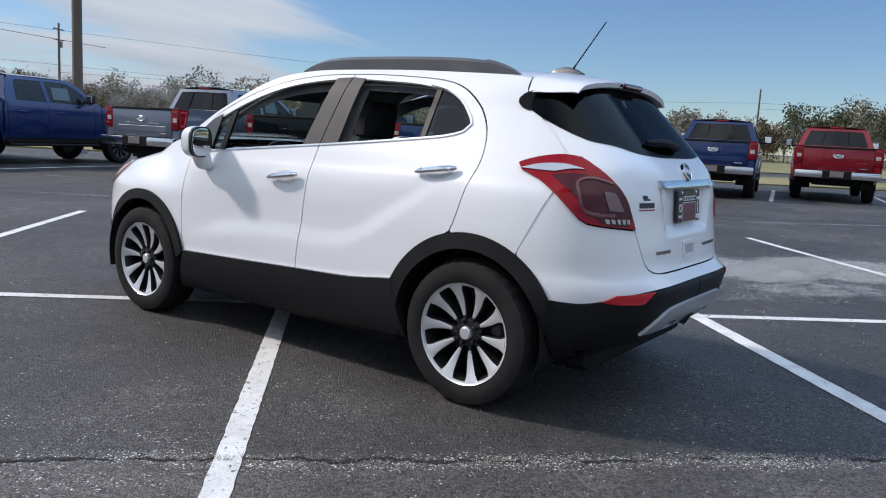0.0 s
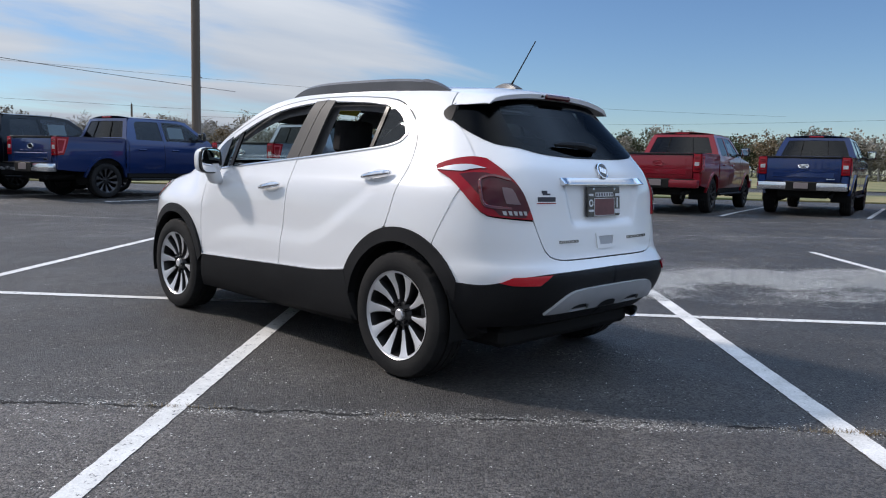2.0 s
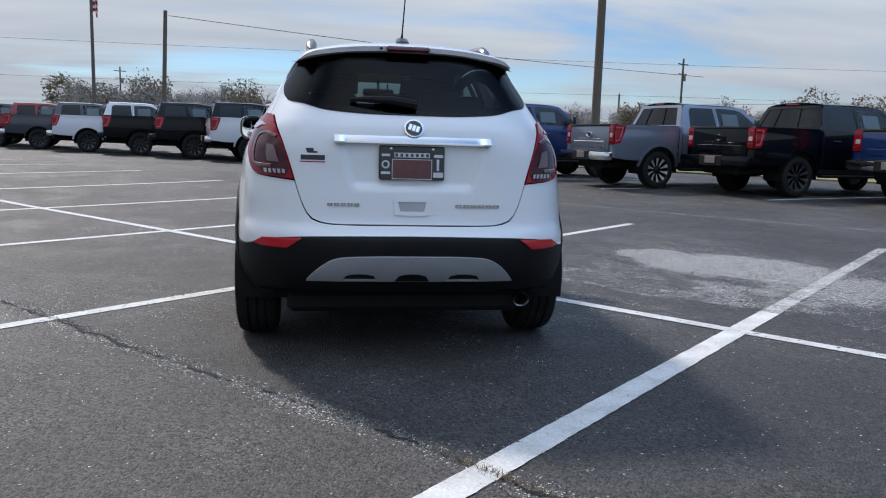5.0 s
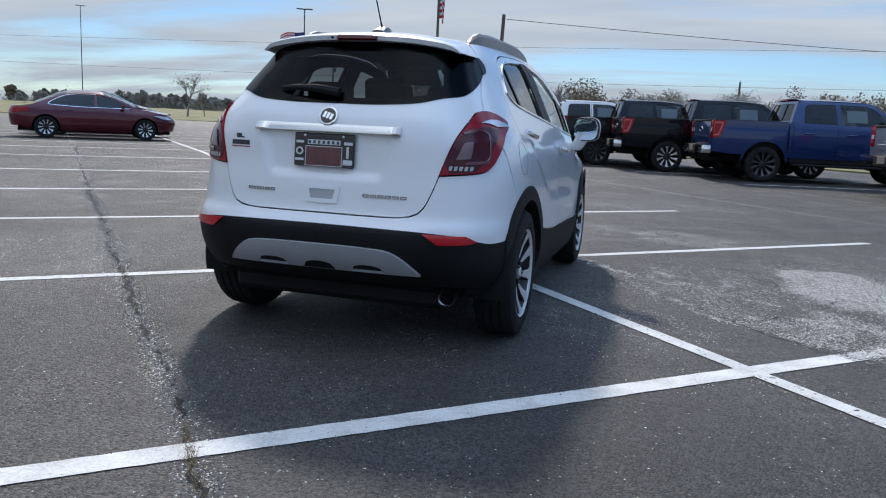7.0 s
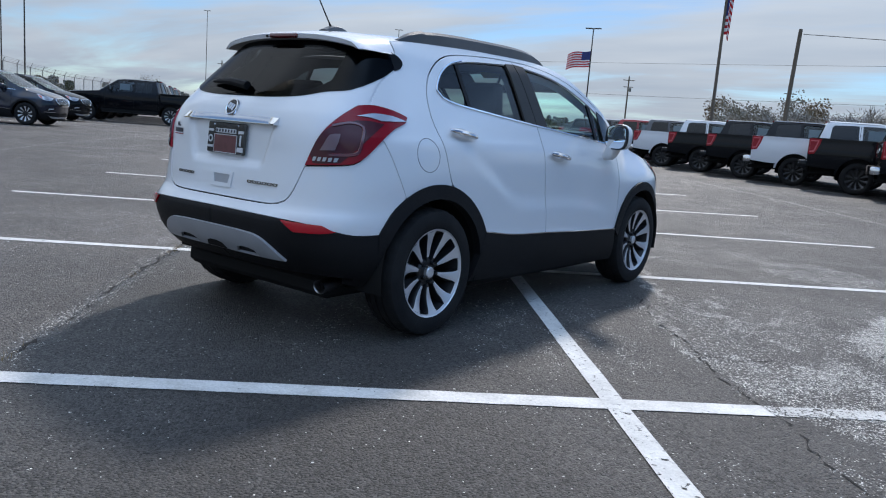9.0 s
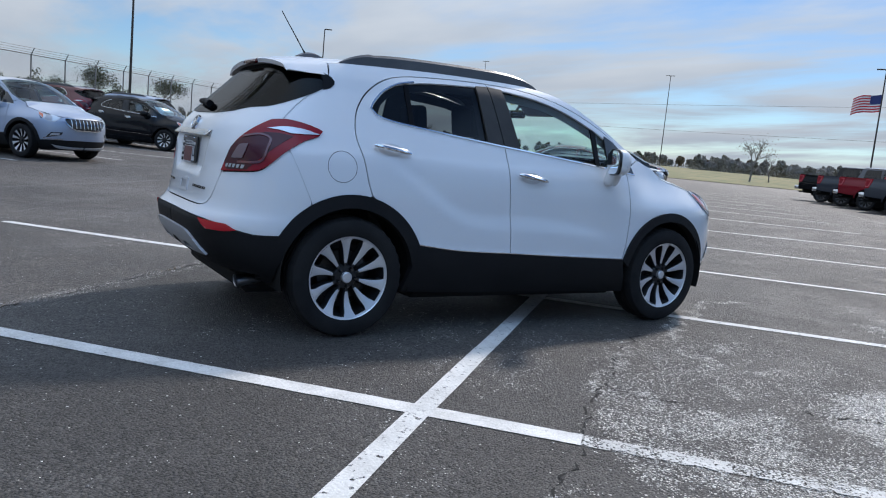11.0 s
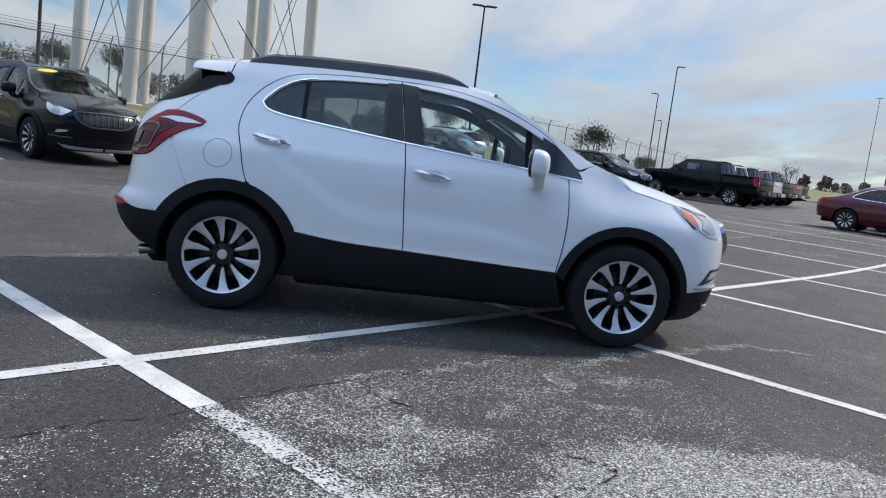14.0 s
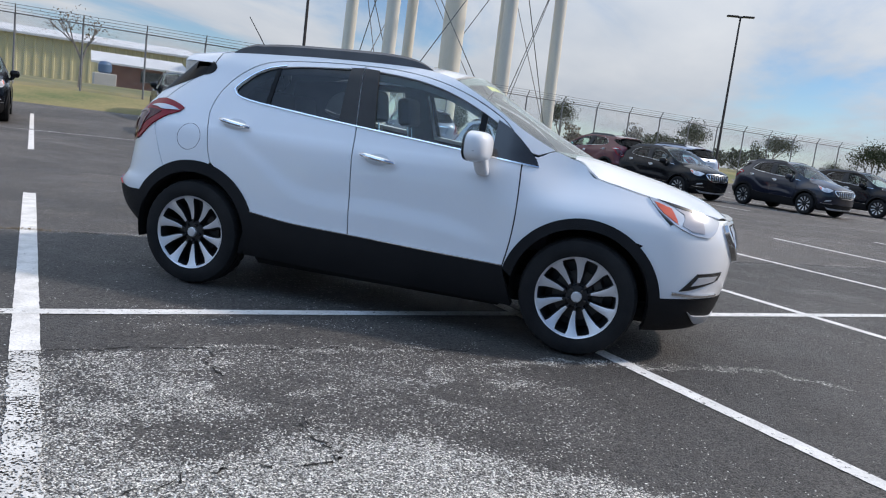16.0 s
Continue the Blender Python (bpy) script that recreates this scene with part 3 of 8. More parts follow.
build_crack()
side_crack([(1.14, -1.63), (1.47, -1.70), (1.71, -1.65)], 0.006)
side_crack([(2.17, -1.48), (2.33, -1.52), (2.53, -1.42), (2.60, -1.51), (2.56, -1.76), (2.56, -1.94), (2.75, -2.3)], 0.007)
side_crack([(1.24, -2.49), (1.79, -2.48), (2.27, -2.51), (2.9, -2.60), (3.6, -2.52)], 0.006)
side_crack([(1.20, -2.37), (1.20, -2.05), (1.22, -1.67), (1.29, -1.29), (1.26, -0.92), (1.42, -0.01)], 0.008)
side_crack([(1.22, -2.5), (1.15, -3.1), (1.25, -4.2), (1.2, -5.6)], 0.008)

# ---- car skins: outlines laid on a smooth shell ----
from mathutils.geometry import delaunay_2d_cdt


def curve(points, step=0.04, closed=True):
    """A smooth line through points; a third number marks a corner."""
    pts = [Vector(p[:2]) for p in points]
    corner = [len(p) > 2 for p in points]
    n = len(pts)
    out = []
    for i in range(n if closed else n - 1):
        j = (i + 1) % n
        a, b = pts[i], pts[j]
        before = a + (a - b) if corner[i] or (not closed and i == 0) else pts[i - 1]
        after = b + (b - a) if corner[j] or (not closed and j == n - 1) else pts[(j + 1) % n]
        length = (b - a).length
        m = max(1, round(length / step))
        ta, tb = (b - before) * 0.5, (after - a) * 0.5
        for v in (ta, tb):
            if v.length > length:
                v *= length / v.length
        for k in range(m):
            t = k / m
            h = (2 * t**3 - 3 * t**2 + 1) * a + (t**3 - 2 * t**2 + t) * ta + (3 * t**2 - 2 * t**3) * b + (t**3 - t**2) * tb
            out.append((h.x, h.y))
    if not closed:
        out.append(tuple(pts[-1]))
    return out


def arc(cy, cz, r, a0, a1, n=12):
    return [(cy + r * math.cos(radians(a0 + (a1 - a0) * k / n)), cz + r * math.sin(radians(a0 + (a1 - a0) * k / n))) for k in range(n + 1)]


def surface_normal(surf, a, b, e=0.004):
    p = surf(a, b)
    du, dv = surf(a + e, b) - surf(a - e, b), surf(a, b + e) - surf(a, b - e)
    n = du.cross(dv)
    if n.length < 1e-12:
        return Vector((0, 0, 1))
    n.normalize()
    out = Vector((p.x, p.y * 0.45, (p.z - 0.75) * 1.2))
    return -n if n.dot(out) < 0 else n


class Geo:
    def __init__(self):
        self.verts, self.faces, self.norms = [], [], []

    def add(self, verts, faces, norms):
        o = len(self.verts)
        self.verts += verts
        self.norms += norms
        self.faces += [tuple(o + i for i in f) for f in faces]
        return self

    def mirrored(self):
        g = Geo()
        g.verts = [Vector((-v.x, v.y, v.z)) for v in self.verts]
        g.norms = [Vector((-n.x, n.y, n.z)) for n in self.norms]
        g.faces = [f[::-1] for f in self.faces]
        return g

    def plus(self, other):
        g = Geo()
        g.add(self.verts, self.faces, self.norms)
        return g.add(other.verts, other.faces, other.norms)


def skin(surf, outline, holes=(), step=0.045, lift=0.0, thick=0.012, fill=True):
    """A panel with the given outline on the surface surf(a, b), thick inwards, open at the back."""
    loops = [list(outline)] + [list(h) for h in holes]
    pts, edges = [], []
    for lp in loops:
        o = len(pts)
        pts += [Vector(p) for p in lp]
        edges += [(o + k, o + (k + 1) % len(lp)) for k in range(len(lp))]
    xs, ys = [p[0] for p in outline], [p[1] for p in outline]
    rim = np.array([tuple(p) for p in pts])
    if fill:
        y = min(ys) + step * 0.5
        row = 0
        while y < max(ys):
            x = min(xs) + step * (0.5 if row % 2 else 0.25)
            while x < max(xs):
                if inside(outline, x, y) and not any(inside(h, x, y) for h in holes):
                    if ((rim - (x, y)) ** 2).sum(1).min() > (0.55 * step) ** 2:
                        pts.append(Vector((x, y)))
                x += step
            y += step * 0.9
            row += 1
    vs, es, fs, *_ = delaunay_2d_cdt(pts, edges, [], 0, 1e-5)
    keep = []
    for f in fs:
        cx, cy = sum(vs[i].x for i in f) / len(f), sum(vs[i].y for i in f) / len(f)
        if inside(outline, cx, cy) and not any(inside(h, cx, cy) for h in holes):
            keep.append(tuple(f))
    norms = [surface_normal(surf, v.x, v.y) for v in vs]
    place = [surf(v.x, v.y) + n * lift for v, n in zip(vs, norms)]
    faces = []
    for f in keep:
        p = [place[i] for i in f[:3]]
        faces.append(f if (p[1] - p[0]).cross(p[2] - p[0]).dot(norms[f[0]]) > 0 else f[::-1])
    g = Geo().add(place, faces, norms)
    if thick:
        once = {}
        for f in faces:
            for k in range(len(f)):
                e = (f[k], f[(k + 1) % len(f)])
                if (e[1], e[0]) in once:
                    del once[(e[1], e[0])]
                else:
                    once[e] = True
        v2, f2, n2 = [], [], []
        for a, b in once:
            o = len(v2)
            v2 += [place[a], place[b], place[b] - norms[b] * thick, place[a] - norms[a] * thick]
            f2.append((o + 1, o, o + 3, o + 2))
            side = (place[b] - place[a]).cross(norms[a]).normalized()
            n2 += [side] * 4
        g.add(v2, f2, n2)
    return g


def geo_part(name, geo, mat, parent, label=""):
    me = bpy.data.meshes.new(name)
    me.from_pydata([tuple(v) for v in geo.verts], [], geo.faces)
    me.update()
    me.shade_smooth()
    me.normals_split_custom_set_from_vertices([tuple(n) for n in geo.norms])
    me.materials.append(mat)
    ob = new(name, me)
    ob.parent = parent
    return tagged(ob, label) if label else ob


def strip(surf, line, width, height=0.006, closed=False, lift=0.0):
    """A thin raised moulding along a line on a surface."""
    pts = [surf(*p) + surface_normal(surf, *p) * lift for p in line]
    nrm = [surface_normal(surf, *p) for p in line]
    n = len(pts)
    bm = bmesh.new()
    rings = []
    for i in range(n):
        d = (pts[(i + 1) % n] - pts[i - 1]) if closed else (pts[min(i + 1, n - 1)] - pts[max(i - 1, 0)])
        side = d.cross(nrm[i]).normalized() * width * 0.5
        up = nrm[i] * height
        rings.append([bm.verts.new(q) for q in (pts[i] - side - up * 0.3, pts[i] - side * 0.7 + up, pts[i] + side * 0.7 + up, pts[i] + side - up * 0.3)])
    for i in range(n if closed else n - 1):
        a, b = rings[i], rings[(i + 1) % n]
        for k in range(3):
            bm.faces.new((a[k], b[k], b[k + 1], a[k + 1]))
    if not closed:
        bm.faces.new(rings[0])
        bm.faces.new(rings[-1][::-1])
    bmesh.ops.recalc_face_normals(bm, faces=bm.faces[:])
    return bm


def mirror_bm(bm):
    other = bm.copy()
    other.transform(Matrix.Diagonal((-1, 1, 1, 1)))
    bmesh.ops.reverse_faces(other, faces=other.faces[:])
    return other


# ---- paints and trims ----
def car_paint(name, colour, metal=0.0, rough=0.32, coat=1.0, spec=0.2):
    m = material(name, colour, rough, metal, coat=coat, spec=spec)
    nt = m.node_tree
    N, L = nt.nodes.new, nt.links.new
    b = nt.nodes["Principled BSDF"]
    n = N("ShaderNodeTexNoise")
    n.inputs["Scale"].default_value, n.inputs["Detail"].default_value = 2.2, 5
    tc = N("ShaderNodeTexCoord")
    L(tc.outputs["Object"], n.inputs["Vector"])
    r = N("ShaderNodeMapRange")
    r.inputs[3].default_value, r.inputs[4].default_value = rough - 0.06, rough + 0.10
    L(n.outputs[0], r.inputs[0])
    L(r.outputs[0], b.inputs["Roughness"])
    return m


def glass(name, tint, gloss=1.0):
    """A window pane: tinted see-through with a sky reflection."""
    m = bpy.data.materials.new(name)
    m.use_nodes = True
    nt = m.node_tree
    nt.nodes.clear()
    N, L = nt.nodes.new, nt.links.new
    out, mix, tr, gl, fr = N("ShaderNodeOutputMaterial"), N("ShaderNodeMixShader"), N("ShaderNodeBsdfTransparent"), N("ShaderNodeBsdfGlossy"), N("ShaderNodeLayerWeight")
    tr.inputs[0].default_value = (*tint, 1)
    gl.inputs["Roughness"].default_value = 0.02
    gl.inputs[0].default_value = (gloss, gloss, gloss, 1)
    pw, ad = N("ShaderNodeMath"), N("ShaderNodeMath")
    pw.operation, ad.operation = "POWER", "MULTIPLY_ADD"
    fr.inputs["Blend"].default_value = 0.5
    pw.inputs[1].default_value = 5.0
    ad.inputs[1].default_value, ad.inputs[2].default_value = 0.85, 0.035
    L(fr.outputs["Facing"], pw.inputs[0])
    L(pw.outputs[0], ad.inputs[0])
    L(ad.outputs[0], mix.inputs[0])
    L(tr.outputs[0], mix.inputs[1])
    L(gl.outputs[0], mix.inputs[2])
    L(mix.outputs[0], out.inputs[0])
    return m


WHITE = car_paint("white_car_paint", (0.72, 0.73, 0.745), rough=0.30)
CLADDING = varied("black_grained_plastic", (0.006, 0.006, 0.007), (0.010, 0.010, 0.011), 4.0, 0.6, 0.25, 220.0)
GLOSS_BLACK = material("gloss_black_trim", (0.012, 0.012, 0.013), 0.25, coat=0.4)
MATT_BLACK = material("matt_black", (0.010, 0.010, 0.010), 0.8, spec=0.2)
PILLAR = varied("dark_pillar_film", (0.035, 0.034, 0.034), (0.05, 0.048, 0.046), 6.0, 0.55, 0.05, 200.0)
CHROME = material("chrome", (0.75, 0.76, 0.78), 0.12, 1.0)
SILVER_PLASTIC = varied("silver_plastic", (0.36, 0.37, 0.39), (0.42, 0.43, 0.45), 5.0, 0.42, 0.0, 150.0, metal=0.25)
RUBBER = varied("tyre_rubber", (0.009, 0.009, 0.010), (0.019, 0.0185, 0.018), 6.0, 0.78, 0.3, 160.0)
ALLOY = varied("machined_alloy", (0.58, 0.58, 0.59), (0.68, 0.68, 0.69), 3.0, 0.34, 0.05, 200.0, metal=0.55)
ALLOY_DARK = material("dark_alloy_pocket", (0.010, 0.010, 0.011), 0.40, 0.0)
BRAKE = varied("brake_iron", (0.06, 0.058, 0.055), (0.12, 0.115, 0.11), 9.0, 0.5, 0.1, 120.0, metal=0.8)
CLEAR_GLASS = glass("green_clear_glass", (0.82, 0.96, 0.92))
TINT_GLASS = glass("dark_tinted_glass", (0.20, 0.225, 0.23))
REAR_GLASS = glass("privacy_glass", (0.14, 0.155, 0.16), 0.42)
MIRROR_GLASS = material("mirror_glass", (0.9, 0.92, 0.95), 0.02, 1.0)
SEAT = varied("dark_seat_cloth", (0.020, 0.020, 0.022), (0.035, 0.034, 0.036), 9.0, 0.8, 0.3, 150.0)
TRIM_GREY = varied("grey_rail_plastic", (0.07, 0.07, 0.074), (0.10, 0.10, 0.104), 4.0, 0.32, 0.1, 150.0)
CABIN_LIGHT = varied("light_cabin_lining", (0.40, 0.39, 0.37), (0.46, 0.45, 0.43), 5.0, 0.85, 0.1, 90.0)


def lamp_red():
    m = material("red_lamp_lens", (0.25, 0.005, 0.012), 0.10, coat=0.12, spec=0.25)
    return m


RED_LENS = lamp_red()
PINK_LENS = material("pale_red_lens", (0.52, 0.07, 0.09), 0.25, coat=0.5)
RED_DARK = material("dark_red_lens", (0.10, 0.004, 0.008), 0.12, coat=1.0)
CLEAR_LENS = material("clear_lamp_lens", (0.55, 0.56, 0.58), 0.15, 0.3, coat=1.0)
SMOKE_LENS = material("smoked_lamp_lens", (0.060, 0.008, 0.013), 0.12, 0.0, coat=0.15, spec=0.25)
AMBER = material("amber_reflector", (0.62, 0.10, 0.04), 0.2, coat=1.0)
REFLECT_RED = material("red_reflector", (0.45, 0.006, 0.016), 0.2, coat=0.5)
SEAM = material("panel_seam", (0.10, 0.10, 0.105), 0.8)
FLASH_LENS = material("silver_lamp_flash", (0.56, 0.57, 0.61), 0.18, 0.5, coat=0.6)
HEADLINER = varied("dark_headliner_cloth", (0.07, 0.07, 0.075), (0.10, 0.10, 0.105), 6.0, 0.9, 0.1, 120.0)
for _m in (CLADDING, PILLAR, RUBBER):
    _m.node_tree.nodes["Principled BSDF"].inputs["Specular IOR Level"].default_value = 0.22
BLACK_EDGE = material("black_window_edge", (0.006, 0.006, 0.007), 0.3, spec=0.10)
DIM_LENS = material("dim_clear_lens", (0.36, 0.34, 0.35), 0.2, 0.2, coat=0.8)
BADGE = material("dark_chrome_badge", (0.30, 0.29, 0.28), 0.25, 1.0)
CORE_LENS = material("dim_core_lens", (0.15, 0.09, 0.10), 0.15, coat=0.2)


# ---- the white crossover ----
class Shell:
    W = [(0.15, 0.76), (0.22, 0.815), (0.30, 0.852), (0.42, 0.876), (0.55, 0.882), (0.70, 0.876), (0.85, 0.866), (0.97, 0.850),
         (1.03, 0.834), (1.08, 0.812), (1.15, 0.785), (1.30, 0.722), (1.42, 0.668), (1.50, 0.625), (1.56, 0.575), (1.62, 0.51)]
    YR = [(0.15, -1.72), (0.30, -1.84), (0.36, -1.93), (0.45, -2.02), (0.55, -2.065), (0.63, -2.07), (0.66, -2.04), (0.70, -2.015), (0.80, -2.0), (0.92, -1.985),
          (1.05, -1.975), (1.14, -1.95), (1.20, -1.905), (1.30, -1.815), (1.40, -1.72), (1.50, -1.625), (1.56, -1.56), (1.62, -1.5)]
    YF = [(0.15, 1.93), (0.25, 2.06), (0.40, 2.12), (0.60, 2.155), (0.75, 2.15), (0.85, 2.11), (0.95, 2.04), (1.05, 1.97), (1.20, 1.9), (1.6, 1.8)]
    LEDGE = [(-1.12, 1.02), (-1.0, 0.93), (-0.88, 0.855), (-0.75, 0.77), (-0.62, 0.69), (-0.5, 0.645), (-0.34, 0.628), (-0.07, 0.632), (0.25, 0.615), (0.5, 0.585), (0.8, 0.50), (0.95, 0.44)]
    SHOULDER = [(-1.12, 1.13), (-0.94, 1.103), (-0.54, 1.05), (-0.18, 1.03), (0.41, 0.99), (0.95, 0.94)]
    y0, y1, nr, nf = -1.0, 1.0, 4.0, 3.0

    def __init__(self):
        self.cache = {}

    def w(self, y, z):
        w = lerp_list(self.W, z)
        if y < -0.2 and z > 1.05:
            w -= 0.055 * min(1, (z - 1.05) / 0.35) * min(1, (-0.2 - y) / 1.2)
        if y > 0.7 and z > 0.80:
            a, b = min(1, (y - 0.7) / 0.5), min(1, (z - 0.80) / 0.25)
            w -= 0.10 * a * a * (3 - 2 * a) * b * b * (3 - 2 * b)
        # the scooped sweep between the shoulder and the ledge low on the doors
        if 0.4 < z < 1.12 and -1.12 < y < 0.95:
            zc, zs = lerp_list(self.LEDGE, y), lerp_list(self.SHOULDER, y)
            if zc < z < zs:
                a, b = min(1.0, (z - zc) / 0.12), min(1.0, (zs - z) / (0.75 * (zs - zc)))
                f = max(0.0, min(1.0, (y + 1.10) / 0.16)) * max(0.0, min(1.0, (0.92 - y) / 0.5))
                w -= 0.010 * a * a * (3 - 2 * a) * b * b * (3 - 2 * b) * f * f * (3 - 2 * f)
        return w

    def X(self, y, z):
        w = self.w(y, z)
        if y < self.y0:
            t = min(0.9999, (self.y0 - y) / (self.y0 - lerp_list(self.YR, z)))
            w *= (1 - t**self.nr) ** (1 / self.nr)
        elif y > self.y1:
            t = min(0.9999, (y - self.y1) / (lerp_list(self.YF, z) - self.y1))
            w *= (1 - t**self.nf) ** (1 / self.nf)
        return w

    def side(self, y, z):
        return Vector((self.X(y, z), y, z))

    def ring_table(self, z, front):
        key = (round(z, 4), front)
        if key not in self.cache:
            n, e, y0 = (self.nf, lerp_list(self.YF, z), self.y1) if front else (self.nr, lerp_list(self.YR, z), self.y0)
            pts = []
            for k in range(49):
                f = math.pi / 2 * k / 48
                y = y0 + (e - y0) * max(0.0, math.cos(f)) ** (2 / n)
                pts.append((self.w(y, z) * math.sin(f) ** (2 / n), y))
            for k in range(1, 12):
                y = y0 + (0.12 if not front else -0.12) * k
                pts.append((self.w(y, z), y))
            p = np.array(pts)
            s = np.concatenate([[0], np.cumsum(np.hypot(*(p[1:] - p[:-1]).T))])
            self.cache[key] = (s, p[:, 0], p[:, 1])
        return self.cache[key]

    def back(self, a, z):
        s, x, y = self.ring_table(z, False)
        px, py = float(np.interp(abs(a), s, x)), float(np.interp(abs(a), s, y))
        if 0.82 < z < 1.10 and px < 0.42:
            # the dished panel round the number plate
            edges = ((z - 0.845) / 0.045, (1.092 - z) / 0.022, (0.30 + 0.30 * (z - 0.845) - px) / 0.05)
            k = [max(0.0, min(1.0, e)) for e in edges]
            py += 0.020 * math.prod(e * e * (3 - 2 * e) for e in k)
        return Vector((math.copysign(px, a), py, z))

    def nose(self, a, z):
        s, x, y = self.ring_table(z, True)
        return Vector((math.copysign(float(np.interp(abs(a), s, x)), a), float(np.interp(abs(a), s, y)), z))

    def bx(self, x, z):
        s, xs, ys = self.ring_table(z, False)
        return (math.copysign(float(np.interp(abs(x), xs[:49], s[:49])), x), z)

    def by(self, y, z):
        s, xs, ys = self.ring_table(z, False)
        return (float(np.interp(y, ys, s)), z)

    def nx(self, x, z):
        s, xs, ys = self.ring_table(z, True)
        return (math.copysign(float(np.interp(abs(x), xs[:49], s[:49])), x), z)

    def ny(self, y, z):
        s, xs, ys = self.ring_table(z, True)
        return (float(np.interp(-y, -ys, s)), z)

    ROOF_EDGE = [(-1.50, 1.535), (-1.35, 1.55), (-1.2, 1.562), (-0.7, 1.583), (0.0, 1.583), (0.2, 1.563), (0.34, 1.528), (0.5, 1.453), (0.66, 1.363), (0.8, 1.280), (1.0, 1.18), (1.15, 1.13)]
    ROOF_TOP = [(-1.6, 1.575), (-1.36, 1.60), (-1.0, 1.628), (-0.5, 1.642), (0.0, 1.635), (0.3, 1.603), (0.45, 1.575)]

    def roof(self, s, y):
        ze = lerp_list(self.ROOF_EDGE, min(y, 0.33))
        xe = self.X(min(y, 0.33), ze)
        return Vector((s * xe, y, ze + (lerp_list(self.ROOF_TOP, y) - ze) * (1 - abs(s) ** 2.6)))

    def screen(self, s, q):
        """The windscreen: s across from -1 to 1, q from the roof (0) down to the cowl (1)."""
        ye = 0.33 + 0.76 * q
        ze = lerp_list(self.ROOF_EDGE, ye)
        xe = self.X(ye, ze) - 0.012
        zc, yc = 1.592 - 0.47 * q, 0.40 + 0.86 * q - 0.04 * math.sin(math.pi * q)
        k = 1 - abs(s) ** 2.2
        return Vector((s * xe, ye + (yc - ye) * k, ze + (zc - ze) * k))

    HOOD_X = [(1.12, 0.655), (1.22, 0.695), (1.27, 0.722), (1.43, 0.733), (1.61, 0.712), (1.75, 0.672), (1.90, 0.59), (2.02, 0.46), (2.10, 0.30)]
    HOOD_EZ = [(1.12, 1.142), (1.22, 1.112), (1.27, 1.052), (1.43, 1.012), (1.61, 0.974), (1.75, 0.948), (1.90, 0.915), (2.02, 0.888), (2.10, 0.872)]
    HOOD_CZ = [(1.12, 1.168), (1.3, 1.134), (1.5, 1.090), (1.7, 1.045), (1.9, 0.985), (2.0, 0.94), (2.1, 0.878)]

    def hood(self, s, y):
        xe, ze, zc = lerp_list(self.HOOD_X, y), lerp_list(self.HOOD_EZ, y), lerp_list(self.HOOD_CZ, y)
        return Vector((s * xe, y, ze + (zc - ze) * (1 - abs(s) ** 2.4)))


SH = Shell()
RA, FA = (-1.2775, 0.345), (1.2775, 0.345)     # axles
R_OUT, F_OUT, ARCH_IN = 0.472, 0.458, 0.402


